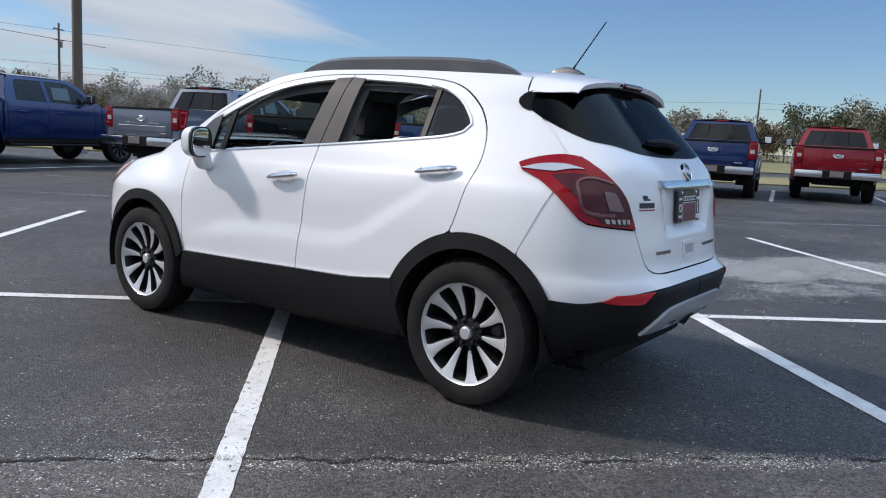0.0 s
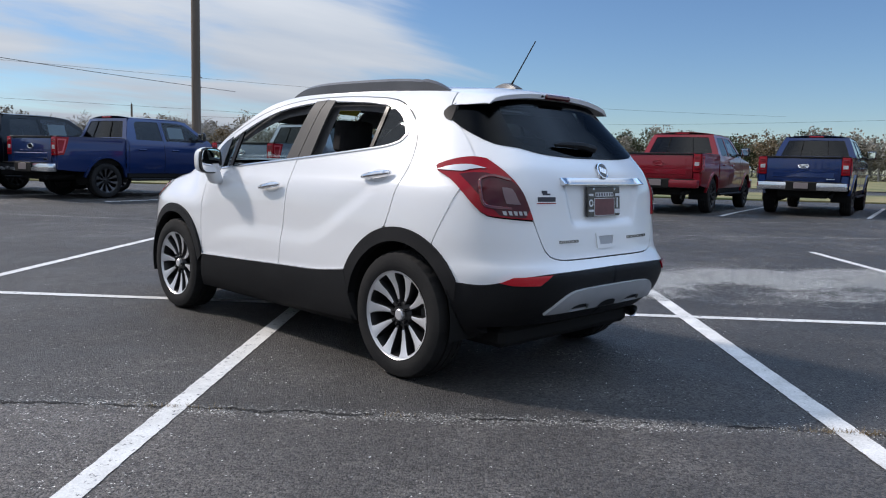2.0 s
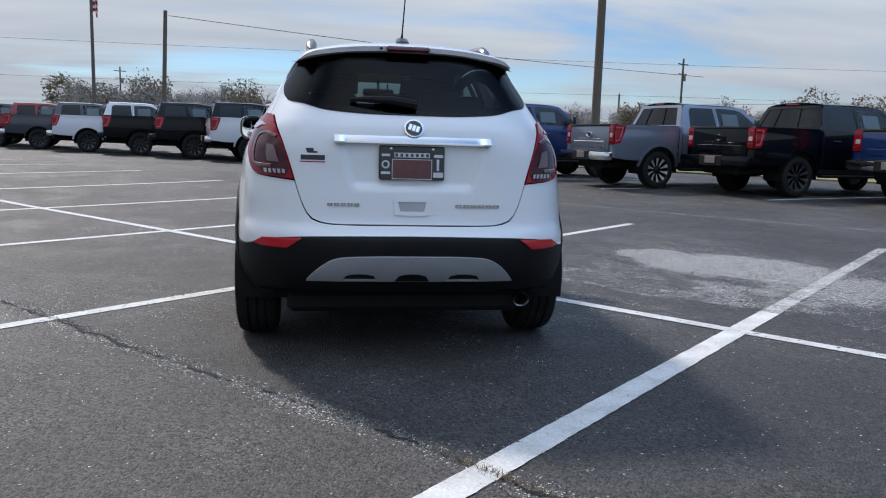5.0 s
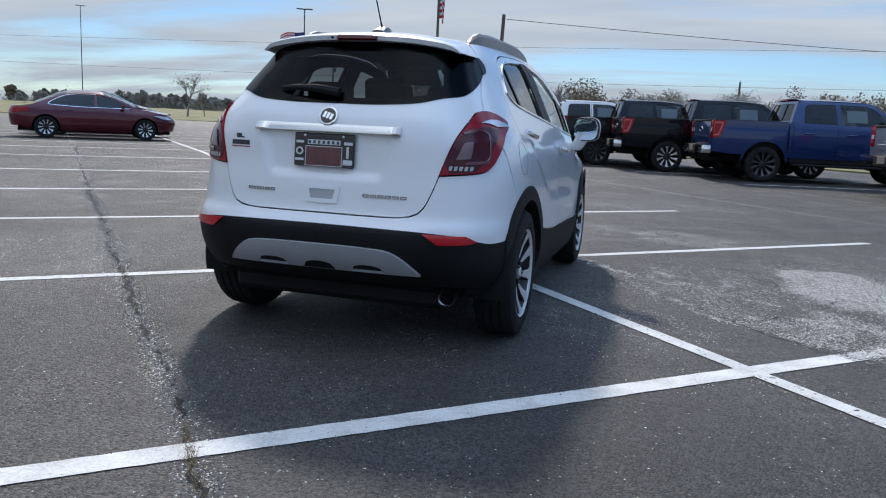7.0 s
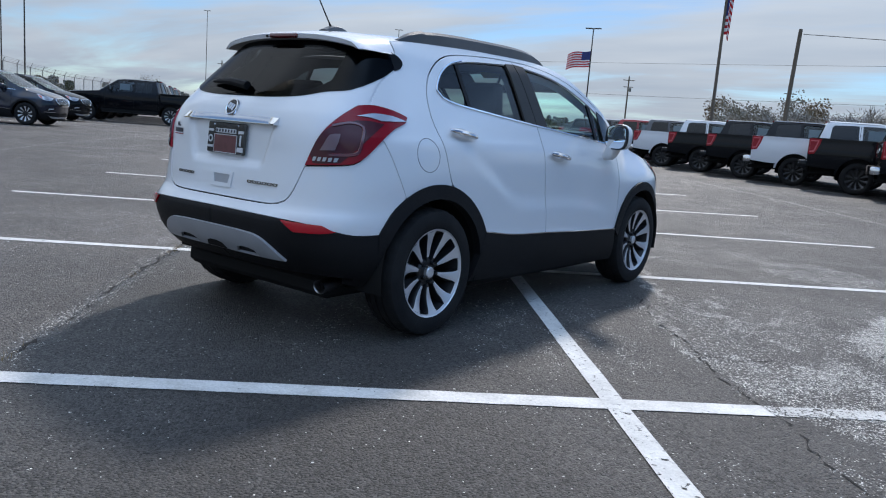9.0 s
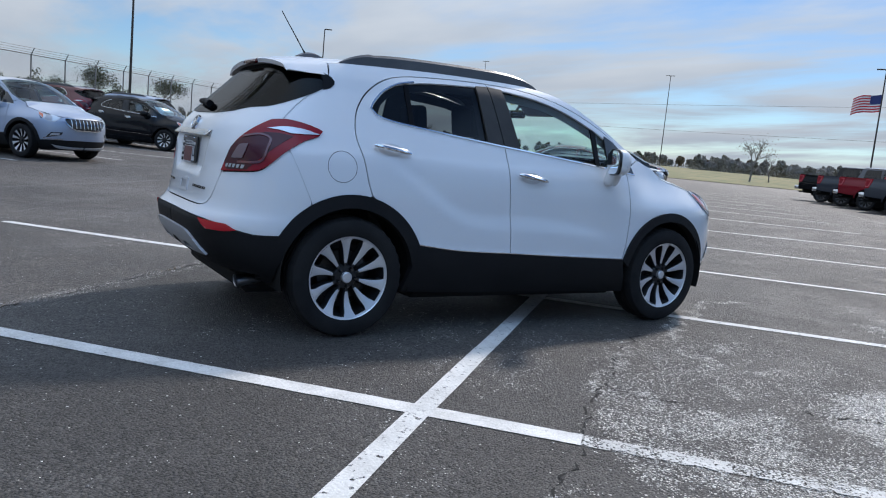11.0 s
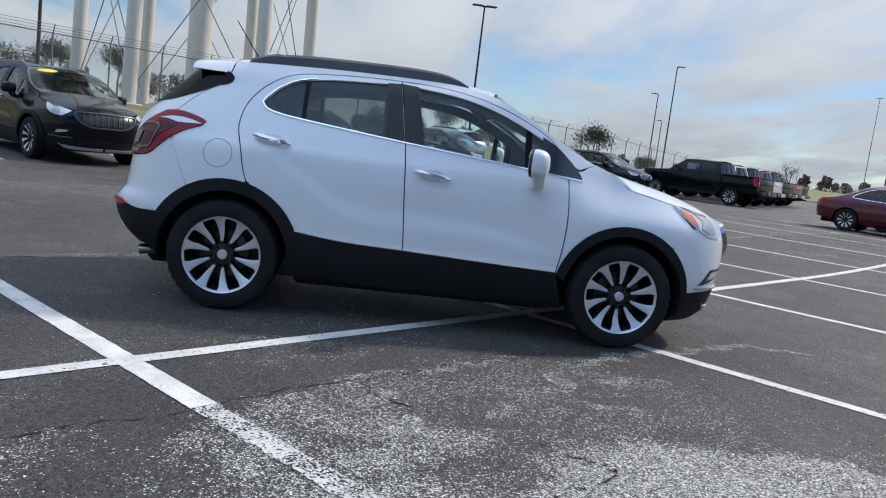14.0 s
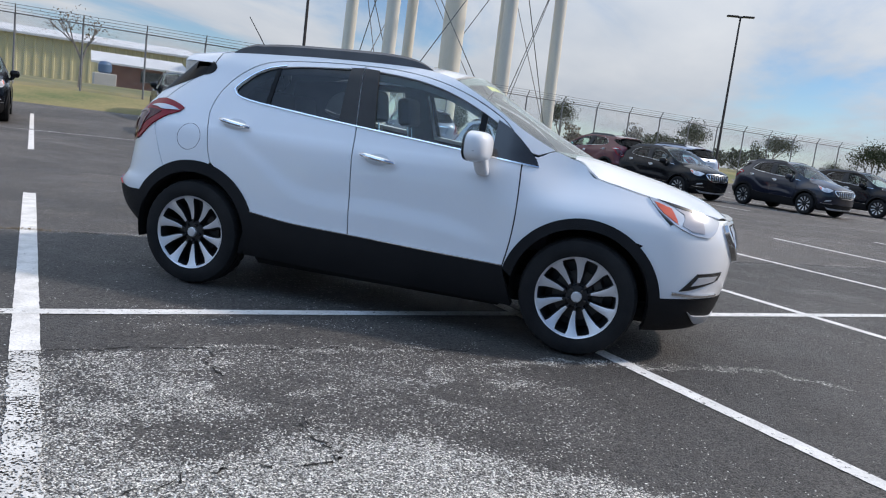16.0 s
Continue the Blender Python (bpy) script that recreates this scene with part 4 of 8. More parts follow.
def wheel_meshes():
    """Meshes of one 18-inch wheel, facing +x, its centre at the origin."""
    made = {}
    tyre = [(0.232, -0.075), (0.236, -0.098), (0.26, -0.108), (0.30, -0.108), (0.330, -0.098), (0.343, -0.080), (0.346, -0.055), (0.336, -0.052), (0.336, -0.046),
            (0.347, -0.043), (0.3475, -0.012), (0.337, -0.009), (0.337, -0.003), (0.3475, 0.0), (0.347, 0.033), (0.336, 0.036), (0.336, 0.042), (0.346, 0.045), (0.343, 0.080), (0.330, 0.098), (0.30, 0.108),
            (0.26, 0.108), (0.236, 0.098), (0.232, 0.075)]
    bm = lathe_bm(tyre, 144)
    # notched shoulders
    for v in bm.verts:
        r = math.hypot(v.co.y, v.co.z)
        if abs(v.co.x) > 0.05 and r > 0.339:
            k = round(math.atan2(v.co.z, v.co.y) / (2 * math.pi) * 144)
            if (k + (1 if v.co.x > 0 else 0)) % 4 < 2:
                v.co.y, v.co.z = v.co.y * 0.982, v.co.z * 0.982
    made["tyre"] = (bm, RUBBER)
    made["rim"] = (lathe_bm([(0.236, 0.099), (0.241, 0.104), (0.2385, 0.100), (0.229, 0.096), (0.2265, 0.090)], 72), ALLOY)
    made["rim_barrel"] = (lathe_bm([(0.2265, 0.091), (0.216, 0.060), (0.205, -0.06), (0.225, -0.095), (0.236, -0.099), (0.225, -0.10), (0.2, -0.065), (0.13, -0.062), (0.02, -0.06)], 48), ALLOY_DARK)
    made["brake_disc"] = (lathe_bm([(0.05, -0.005), (0.06, 0.012), (0.075, 0.012), (0.078, -0.012), (0.148, -0.012), (0.150, -0.018), (0.148, -0.032), (0.05, -0.032)], 48), BRAKE)
    cal = box_bm(-0.045, 0.012, -0.055, 0.055, 0.095, 0.165, 0.012)
    cal.transform(Matrix.Rotation(radians(-65), 4, "X"))
    made["brake_caliper"] = (cal, BRAKE)

    def spoke(face, hand):
        """A machined spoke: a thin tip near the hub, widening all the way and flared into the rim; hand leans it."""
        bm = bmesh.new()
        rows = []
        for t in [k / 14 for k in range(15)]:
            r = 0.060 + 0.1675 * t
            f = max(0.0, (t - 0.80) / 0.20)
            lead = 0.0045 + 0.0255 * t + 0.0130 * f**1.5
            trail = 0.0045 + 0.0225 * t + 0.0070 * f**1.5
            off = 0.010 * math.sin(math.pi * t * 0.8) - 0.007 * t
            depth = 0.060 + 0.033 * t - 0.008 * math.sin(math.pi * t)
            if face:
                if t < 0.13:
                    continue
                row = [(depth + 0.0010, off - trail, r), (depth + 0.0032, off - trail * 0.55, r), (depth + 0.0036, off + lead * 0.45, r), (depth + 0.0016, off + lead, r)]
            else:
                row = [(depth - 0.05, off - trail - 0.003, r), (depth - 0.012, off - trail - 0.003, r), (depth, off - trail, r),
                       (depth + 0.0005, off + lead, r), (depth - 0.010, off + lead + 0.006, r), (depth - 0.05, off + lead + 0.009, r)]
            rows.append([(x, hand * y, z) for x, y, z in row])
        vs = [[bm.verts.new(p) for p in row] for row in rows]
        for a, b in zip(vs, vs[1:]):
            for j in range(len(a) - 1):
                bm.faces.new((a[j], a[j + 1], b[j + 1], b[j]))
        bmesh.ops.recalc_face_normals(bm, faces=bm.faces[:])
        if sum(f.normal.x * f.calc_area() for f in bm.faces) < 0:
            bmesh.ops.reverse_faces(bm, faces=bm.faces[:])
        return bm
    made["spoke"] = (spoke(False, 1), ALLOY_DARK)
    made["spoke_face"] = (spoke(True, 1), ALLOY)
    made["hub"] = (lathe_bm([(0.0, 0.062), (0.064, 0.056), (0.072, 0.046), (0.072, 0.0)], 32), ALLOY_DARK)
    made["hub_cap"] = (lathe_bm([(0.0, 0.084), (0.026, 0.083), (0.031, 0.078), (0.031, 0.060)], 24), ALLOY)
    made["lug_nut"] = (lathe_bm([(0.0, 0.084), (0.008, 0.084), (0.010, 0.080), (0.0105, 0.056)], 6), GLOSS_BLACK)
    for name, (bm, mat) in made.items():
        me = bpy.data.meshes.new(name)
        bm.normal_update()
        bm.to_mesh(me)
        bm.free()
        me.materials.append(mat)
        me.shade_smooth()
        me.set_sharp_from_angle(angle=radians(28))
        made[name] = me
    return made


WHEEL = wheel_meshes()


def plain_wheel_mesh():
    bm = bmesh.new()
    for n in ("rim", "rim_barrel", "hub", "hub_cap"):
        bm.from_mesh(WHEEL[n])
    for k in range(10):
        for n in ("spoke", "spoke_face"):
            o = bmesh.new()
            o.from_mesh(WHEEL[n])
            if n == "spoke_face":
                for f in o.faces:
                    f.material_index = 1
            join_bm(bm, o, Matrix.Rotation(2 * math.pi * k / 10, 4, "X"))
    me = bpy.data.meshes.new("rim_with_spokes")
    bm.to_mesh(me)
    bm.free()
    me.materials.append(ALLOY_DARK)
    me.materials.append(ALLOY)
    me.shade_smooth()
    me.set_sharp_from_angle(angle=radians(28))
    return me


PLAIN_RIM = plain_wheel_mesh()


def add_plain_wheel(car, x, y, z=0.3475, spin=0.0, scale=1.0, width=1.0):
    m = Matrix.Translation((x, y, z)) @ (Matrix.Rotation(math.pi, 4, "Z") if x < 0 else Matrix.Identity(4)) @ Matrix.Rotation(radians(spin), 4, "X") @ Matrix.Diagonal((width, scale, scale, 1))
    wh = new("wheel")
    wh.parent, wh.matrix_basis = car, m
    child("tyre", WHEEL["tyre"], wh)
    child("rim", PLAIN_RIM, wh)


def child(name, mesh, parent, m=None, label=""):
    ob = new(name, mesh)
    ob.parent = parent
    if m is not None:
        ob.matrix_basis = m
    return tagged(ob, label) if label else ob


def add_wheel(car, x, y, z=0.3475, spin=0.0, scale=1.0, width=1.0):
    """A wheel on a car: the rim faces outwards."""
    m = Matrix.Translation((x, y, z)) @ (Matrix.Rotation(math.pi, 4, "Z") if x < 0 else Matrix.Identity(4)) @ Matrix.Rotation(radians(spin), 4, "X") @ Matrix.Diagonal((width, scale, scale, 1))
    wh = new("wheel")
    wh.parent, wh.matrix_basis = car, m
    wh["label"] = "alloy wheel with ten machined spokes and black pockets"
    for name in ("tyre", "rim", "rim_barrel", "brake_disc", "brake_caliper", "hub", "hub_cap"):
        child(name, WHEEL[name], wh)
    for k in range(10):
        r = Matrix.Rotation(2 * math.pi * k / 10, 4, "X")
        child("spoke", WHEEL["spoke"], wh, r)
        child("spoke_face", WHEEL["spoke_face"], wh, r)
    for k in range(5):
        child("lug_nut", WHEEL["lug_nut"], wh, Matrix.Rotation(2 * math.pi * (k + 0.5) / 5, 4, "X") @ Matrix.Translation((0, 0, 0.053)))
    return wh


DLO_F = [(-0.135, 1.168, 1), (0.25, 1.133), (0.57, 1.103), (0.715, 1.09, 1), (0.72, 1.262, 1), (0.53, 1.362), (0.34, 1.440), (0.15, 1.492), (-0.05, 1.520), (-0.205, 1.532, 1)]
DLO_R = [(-0.24, 1.176, 1), (-0.65, 1.216), (-1.0, 1.255), (-1.10, 1.282), (-1.128, 1.315), (-1.08, 1.375), (-1.02, 1.428), (-0.93, 1.474), (-0.82, 1.497), (-0.68, 1.514), (-0.31, 1.535, 1)]
FRONT_DOOR = [(-0.162, 0.492, 1), (-0.19, 0.83), (-0.217, 1.17), (-0.275, 1.556, 1), (-0.05, 1.549), (0.17, 1.52), (0.36, 1.47), (0.55, 1.392), (0.72, 1.293), (0.846, 1.145, 1),
              (0.843, 1.06), (0.851, 0.95), (0.855, 0.77), (0.842, 0.60), (0.818, 0.462, 1), (0.34, 0.475)]
REAR_DOOR = [(-0.169, 0.493, 1), (-0.197, 0.83), (-0.224, 1.17), (-0.282, 1.556, 1), (-0.51, 1.553), (-0.82, 1.534), (-0.96, 1.510), (-1.06, 1.466), (-1.16, 1.385), (-1.225, 1.29), (-1.25, 1.20), (-1.25, 1.13),
             (-1.22, 1.02), (-1.19, 0.89), (-1.165, 0.822, 1)]


def light_outline():
    """The tail lamp's outline, wrapped round the corner."""
    B, X = SH.by, SH.bx
    return [B(-1.455, 1.150), B(-1.54, 1.182), B(-1.64, 1.198), (*X(0.665, 1.190)[:2], 1), X(0.625, 1.08), X(0.590, 0.985), (*X(0.562, 0.893)[:2], 1), X(0.64, 0.900), B(-1.80, 0.915), B(-1.745, 0.953), B(-1.66, 1.030), B(-1.56, 1.092), B(-1.48, 1.122)]


def crossover(m, WHITE, plain=False, label="white compact crossover with black cladding, parked across the lines"):
    car = root("crossover", label, "car", m)
    side, back, nose = SH.side, SH.back, SH.nose
    C = curve

    def both(name, geo, mat, label=""):
        """The panel on the right and its mirror image on the left."""
        return geo_part(name, geo, mat, car, label), geo_part(name, geo.mirrored(), mat, car, label)

    def whole(name, geo, mat, label=""):
        return geo_part(name, geo.plus(geo.mirrored()), mat, car, label)

    def pair_bm(name, bm, mat, label="", parents=None):
        o = mirror_bm(bm)
        a, b = parents or (car, car)
        return part(name, bm, mat, a, label), part(name, o, mat, b, label)

    # doors with their glass
    rear_out = C(REAR_DOOR, 0.04, closed=False) + arc(*RA, R_OUT, 76, 24.5, 10)[1:]
    doors_r = both("rear_door", skin(side, rear_out, [C(DLO_R, 0.04)], step=0.045 if plain else 0.028), WHITE)
    doors_f = both("front_door", skin(side, C(FRONT_DOOR, 0.04), [C(DLO_F, 0.04)], step=0.045 if plain else 0.028), WHITE)

    def sub(name, geo, mat, parents, label="", lowered=False):
        geo_part(name, geo, mat, parents[0], label)
        if not lowered:
            geo_part(name, geo.mirrored(), mat, parents[1], label)
    sub("door_glass", skin(side, C([(-0.345, 1.188, 1), (-0.65, 1.219), (-0.86, 1.240, 1), (-0.86, 1.488, 1), (-0.68, 1.511), (-0.36, 1.530, 1)], 0.06), lift=-0.012, thick=0), TINT_GLASS, doors_r, "tinted rear door window", not plain)
    sub("quarter_glass", skin(side, C([(-0.885, 1.243, 1), (-1.0, 1.258), (-1.10, 1.286), (-1.124, 1.317), (-1.08, 1.37), (-1.02, 1.424), (-0.93, 1.470), (-0.885, 1.484, 1)], 0.06), lift=-0.012, thick=0), TINT_GLASS, doors_r)
    sub("pillar_trim", skin(side, C([(-0.2255, 1.176, 1), (-0.345, 1.188, 1), (-0.368, 1.534, 1), (-0.2805, 1.540, 1)], 0.06), lift=0.003, thick=0.012), PILLAR, doors_r, "gloss black pillar cover")
    sub("window_divider", skin(side, C([(-0.858, 1.240, 1), (-0.888, 1.243, 1), (-0.888, 1.483, 1), (-0.858, 1.488, 1)], 0.06), lift=-0.006, thick=0.01), BLACK_EDGE, doors_r)
    sub("pillar_trim", skin(side, C([(-0.2185, 1.174, 1), (-0.2735, 1.540, 1), (-0.170, 1.534, 1), (-0.098, 1.166, 1)], 0.06), lift=0.003, thick=0.012), PILLAR, doors_f, "gloss black pillar cover")
    sub("door_glass", skin(side, C([(-0.10, 1.166, 1), (0.25, 1.133), (0.555, 1.105, 1), (0.555, 1.35, 1), (0.34, 1.438), (0.15, 1.490), (-0.05, 1.518), (-0.172, 1.530, 1)], 0.06), lift=-0.012, thick=0), CLEAR_GLASS, doors_f, "clear front door window", not plain)
    sub("quarter_glass", skin(side, C([(0.585, 1.102, 1), (0.70, 1.092, 1), (0.70, 1.272, 1), (0.585, 1.336, 1)], 0.06), lift=-0.012, thick=0), CLEAR_GLASS, doors_f)
    sub("window_divider", skin(side, C([(0.55, 1.104, 1), (0.59, 1.101, 1), (0.59, 1.335, 1), (0.55, 1.353, 1)], 0.06), lift=-0.006, thick=0.012), BLACK_EDGE, doors_f)
    both("mirror_sail", skin(side, C([(0.66, 1.095, 1), (0.80, 1.079), (0.945, 1.066, 1), (0.925, 1.105), (0.83, 1.20), (0.74, 1.272), (0.66, 1.312, 1)], 0.05), lift=0.003, thick=0.010), GLOSS_BLACK, "gloss black corner panel")
    # bright lines round the side windows
    belt = C([(0.945, 1.062), (0.80, 1.075), (0.57, 1.098), (0.25, 1.128), (-0.135, 1.162), (-0.24, 1.171), (-0.65, 1.211), (-1.0, 1.250), (-1.105, 1.278), (-1.136, 1.315), (-1.087, 1.38), (-1.025, 1.434), (-0.93, 1.481), (-0.82, 1.504)], 0.05, closed=False)
    pair_bm("window_moulding", strip(side, belt, 0.012, 0.005, lift=0.002), CHROME, "thin chrome window moulding")
    # body sides, one with the roof rail and the rear quarter
    edge = SH.ROOF_EDGE
    uni = (C([(-1.172, 0.820, 1), (-1.197, 0.89), (-1.227, 1.02), (-1.257, 1.13), (-1.257, 1.20), (-1.232, 1.293), (-1.166, 1.390), (-1.064, 1.472), (-0.962, 1.516), (-0.82, 1.540), (-0.51, 1.559), (-0.28, 1.562), (-0.05, 1.555), (0.17, 1.526), (0.362, 1.476),
               (0.553, 1.398), (0.723, 1.298), (0.851, 1.150, 1)], 0.04, closed=False)
           + C([(0.93, 1.135, 1), (1.02, 1.171, 1)] + [(y, lerp_list(edge, y)) for y in (0.9, 0.8, 0.66, 0.5, 0.34, 0.2, 0.0, -0.35, -0.7, -1.2)] + [(-1.348, 1.548, 1), (-1.365, 1.470), (-1.46, 1.372), (-1.565, 1.286), (-1.655, 1.195, 1), (-1.655, 1.06, 1), (-1.525, 0.765, 1)], 0.04, closed=False)
           + arc(*RA, R_OUT, 121, 79, 8))
    both("side_panel", skin(side, uni), WHITE)
    # bonnet, wings, roof, windscreen
    fender = (C([(0.826, 0.462, 1), (0.850, 0.60), (0.863, 0.77), (0.859, 0.95), (0.852, 1.06), (0.860, 1.135, 1), (0.93, 1.120), (1.02, 1.165), (1.12, 1.137), (1.205, 1.106), (1.262, 1.045), (1.43, 1.004), (1.60, 0.967, 1), (1.66, 0.90), (1.735, 0.832, 1), (1.655, 0.688, 1)], 0.04, closed=False)
              + arc(*FA, F_OUT, 48, 165, 18)[1:])
    both("fender", skin(side, fender), WHITE)
    whole_hood = [(s, y) for s, y in C([(0, 1.135, 1), (0.6, 1.125), (0.99, 1.14, 1), (0.99, 1.3), (0.99, 1.6), (0.99, 1.85), (0.98, 2.02, 1), (0.6, 2.075), (0, 2.09, 1)], 0.06)]
    geo_part("bonnet", (lambda g: g.plus(g.mirrored()))(skin(SH.hood, whole_hood, step=0.06)), WHITE, car)
    whole("roof_panel", skin(SH.roof, C([(0, -1.366, 1), (0.9, -1.366), (0.995, -1.362, 1), (0.995, -0.9), (0.995, -0.3), (0.995, 0.25), (0.99, 0.325, 1), (0.6, 0.362), (0, 0.388, 1)], 0.06), step=0.06), WHITE)
    whole("windscreen", skin(SH.screen, C([(0, 0.0, 1), (0.99, 0.01, 1), (0.99, 0.5), (0.985, 0.99, 1), (0, 1.0, 1)], 0.07), step=0.08, thick=0), CLEAR_GLASS, "clear laminated windscreen")
    whole("screen_border", skin(SH.screen, C([(0, 0.0, 1), (0.99, 0.01, 1), (0.99, 0.5), (0.985, 0.99, 1), (0, 1.0, 1)], 0.07), [C([(-0.02, 0.09, 1), (0.93, 0.09, 1), (0.94, 0.5), (0.94, 0.90, 1), (-0.02, 0.90, 1)], 0.07)], step=0.08, lift=-0.006, thick=0.002), GLOSS_BLACK)
    tape = None if plain else skin(SH.screen, C([(-0.30, 0.03, 1), (0.42, 0.03, 1), (0.42, 0.15, 1), (-0.30, 0.15, 1)], 0.08), step=0.1, lift=-0.008, thick=0)
    if tape:
        geo_part("price_sticker", tape, material("yellow_sticker", (0.75, 0.62, 0.06), 0.6), car, "yellow sticker behind the windscreen")
    # tail: gate, glass, spoiler, bumper
    B, X = SH.by, SH.bx
    gate = C([(0, 0.690, 1), X(0.25, 0.690), X(0.40, 0.693), X(0.475, 0.715), X(0.515, 0.77), X(0.548, 0.86), (*X(0.557, 0.892), 1), X(0.586, 0.985), X(0.62, 1.08), (*X(0.660, 1.193), 1), (*B(-1.662, 1.200), 1), B(-1.573, 1.290), B(-1.468, 1.375), (*B(-1.385, 1.45), 1), (*B(-1.365, 1.54), 1), (*X(0.42, 1.545), 1), (0, 1.55, 1)], 0.04)
    gls = C([(0, 1.205, 1), X(0.23, 1.207), X(0.42, 1.222), X(0.52, 1.250), B(-1.70, 1.268), B(-1.57, 1.318), B(-1.47, 1.362), (*B(-1.400, 1.398), 1), (*B(-1.392, 1.532), 1), X(0.45, 1.54), (0, 1.545, 1)], 0.04)
    inner = C([(-0.01, 1.210, 1), X(0.23, 1.212), X(0.42, 1.226), X(0.51, 1.252), B(-1.70, 1.275), B(-1.57, 1.325), B(-1.48, 1.362), (*B(-1.43, 1.40), 1), (*B(-1.43, 1.505), 1), X(0.45, 1.515), (-0.01, 1.522, 1)], 0.04)
    tail = whole("tailgate", skin(back, gate, [inner], step=0.04 if plain else 0.024), WHITE)
    geo = skin(back, gls, step=0.05, lift=0.004, thick=0)
    geo_part("rear_window", geo.plus(geo.mirrored()), REAR_GLASS, tail, "dark tinted rear window")
    bord = skin(back, gls, [C([(-0.02, 1.235, 1), X(0.23, 1.237), X(0.40, 1.252), X(0.47, 1.275), (*X(0.50, 1.31), 1), (*X(0.45, 1.47), 1), (-0.02, 1.48, 1)], 0.04)], step=0.05, lift=0.001, thick=0)
    geo_part("window_border", bord.plus(bord.mirrored()), BLACK_EDGE, tail)
    both("window_tip", skin(side, C([(-1.408, 1.388, 1), (-1.366, 1.402), (-1.340, 1.426), (-1.336, 1.444), (-1.352, 1.466), (-1.402, 1.490, 1)], 0.02), step=0.03, lift=0.0055, thick=0.004), BLACK_EDGE, "gloss black corner of the rear window")
    fs = [math.copysign(min(abs(k), 14) / 14 * 0.9 + max(0, abs(k) - 14) / 6 * 0.1, k) for k in range(-20, 21)]
    top, low, rows, under = bmesh.new(), bmesh.new(), [], []
    for f in fs:
        g = abs(f)
        yt = -1.640 + 0.03 * g**2.5
        row = []
        for q in (0, 0.12, 0.4, 0.7, 0.94, 1.0):
            y0 = -1.354 - 0.016 * max(0.0, (g - 0.9) / 0.1)
            y = y0 + (yt - y0) * q
            r = max(0.0, (y + 1.354) / -0.42)
            ze, zt, zl = 1.550 - 0.050 * r, 1.602 - 0.075 * r**1.5, 1.476 + 0.010 * r
            xt, xl = SH.X(-1.369, 1.55) * (1 - r) + 0.49 * r, (SH.X(-1.369, 1.476) + 0.006) * (1 - r) + 0.525 * r
            if g < 0.9:
                xe, z = xt * g / 0.9, ze + (zt - ze) * (1 - (g / 0.9) ** 2.6) + 0.002
            else:
                k = (g - 0.9) / 0.1
                xe, z = xt + (xl - xt) * k**0.8, ze + (zl - ze) * k
            z -= 0.006 if q == 1.0 else 0
            row.append(Vector((math.copysign(xe, f), y, z)))
        end = row[-1]
        rows.append([top.verts.new(p) for p in row] + [top.verts.new(end + Vector((0, 0.008, -0.022 * (1 - g**16) - 0.001)))])
        lip = end + Vector((0, 0.010, -0.023 * (1 - g**16) - 0.001))
        under.append([low.verts.new(p) for p in (lip, lip.lerp(Vector((f * 0.56, -1.46, 1.490 - 0.012 * g)), 0.4) + Vector((0, 0, 0.008 * (1 - g))), Vector((f * 0.60, -1.45 + 0.05 * g**6, 1.500 - 0.024 * g**4)))])
    for b_, grid in ((top, rows), (low, under)):
        for a, b in zip(grid, grid[1:]):
            for j in range(len(a) - 1):
                b_.faces.new((a[j], a[j + 1], b[j + 1], b[j]))
        bmesh.ops.recalc_face_normals(b_, faces=b_.faces[:])
    sp = part("spoiler", top, WHITE, tail, smooth=50)
    # the shade under the spoiler is put into this grey colour
    part("spoiler_underside", low, varied("spoiler_shade_grey", (0.34, 0.34, 0.35), (0.40, 0.40, 0.41), 4.0, 0.5), sp, "underside of the spoiler, greyed for its shade")
    lamp = box_bm(-0.112, 0.112, -1.650, -1.600, 1.532, 1.558, 0.008)
    part("brake_lamp", lamp, RED_DARK, sp, "dark red high brake lamp")
    part("camera_eye", box_bm(-0.145, -0.130, -1.645, -1.625, 1.538, 1.550, 0.004), MATT_BLACK, sp)
    bumper = (C([(0, 0.640, 1), X(0.30, 0.638), X(0.52, 0.632), X(0.70, 0.612), (*B(-1.90, 0.592), 1), B(-1.82, 0.575), (*B(-1.672, 0.578), 1)], 0.04, closed=False)
              + [SH.by(*p) for p in arc(*RA, R_OUT, 150, 122.5, 6)]
              + C([(*B(-1.529, 0.766), 1), (*B(-1.660, 1.058), 1), B(-1.74, 0.958), B(-1.80, 0.91), (*X(0.562, 0.886), 1), X(0.553, 0.86), X(0.521, 0.77), X(0.480, 0.709), X(0.402, 0.687), X(0.25, 0.683), (0, 0.683, 1)], 0.04, closed=False))
    whole("rear_bumper", skin(back, bumper, step=0.04), WHITE)
    clad = (C([(0, 0.636, 1), X(0.30, 0.634), X(0.52, 0.628), X(0.70, 0.608), (*B(-1.90, 0.588), 1), B(-1.82, 0.571), (*B(-1.672, 0.574), 1)], 0.04, closed=False)
            + [SH.by(*p) for p in arc(*RA, 0.41, 146, 186, 8)] + C([(*B(-1.70, 0.300), 1), (*B(-1.76, 0.312), 1), X(0.74, 0.345), X(0.60, 0.355), X(0.35, 0.352), (0, 0.350, 1)], 0.04, closed=False))
    low = whole("bumper_cladding", skin(back, clad, step=0.04, lift=0.004, thick=0.03), CLADDING, "black grained plastic lower bumper")
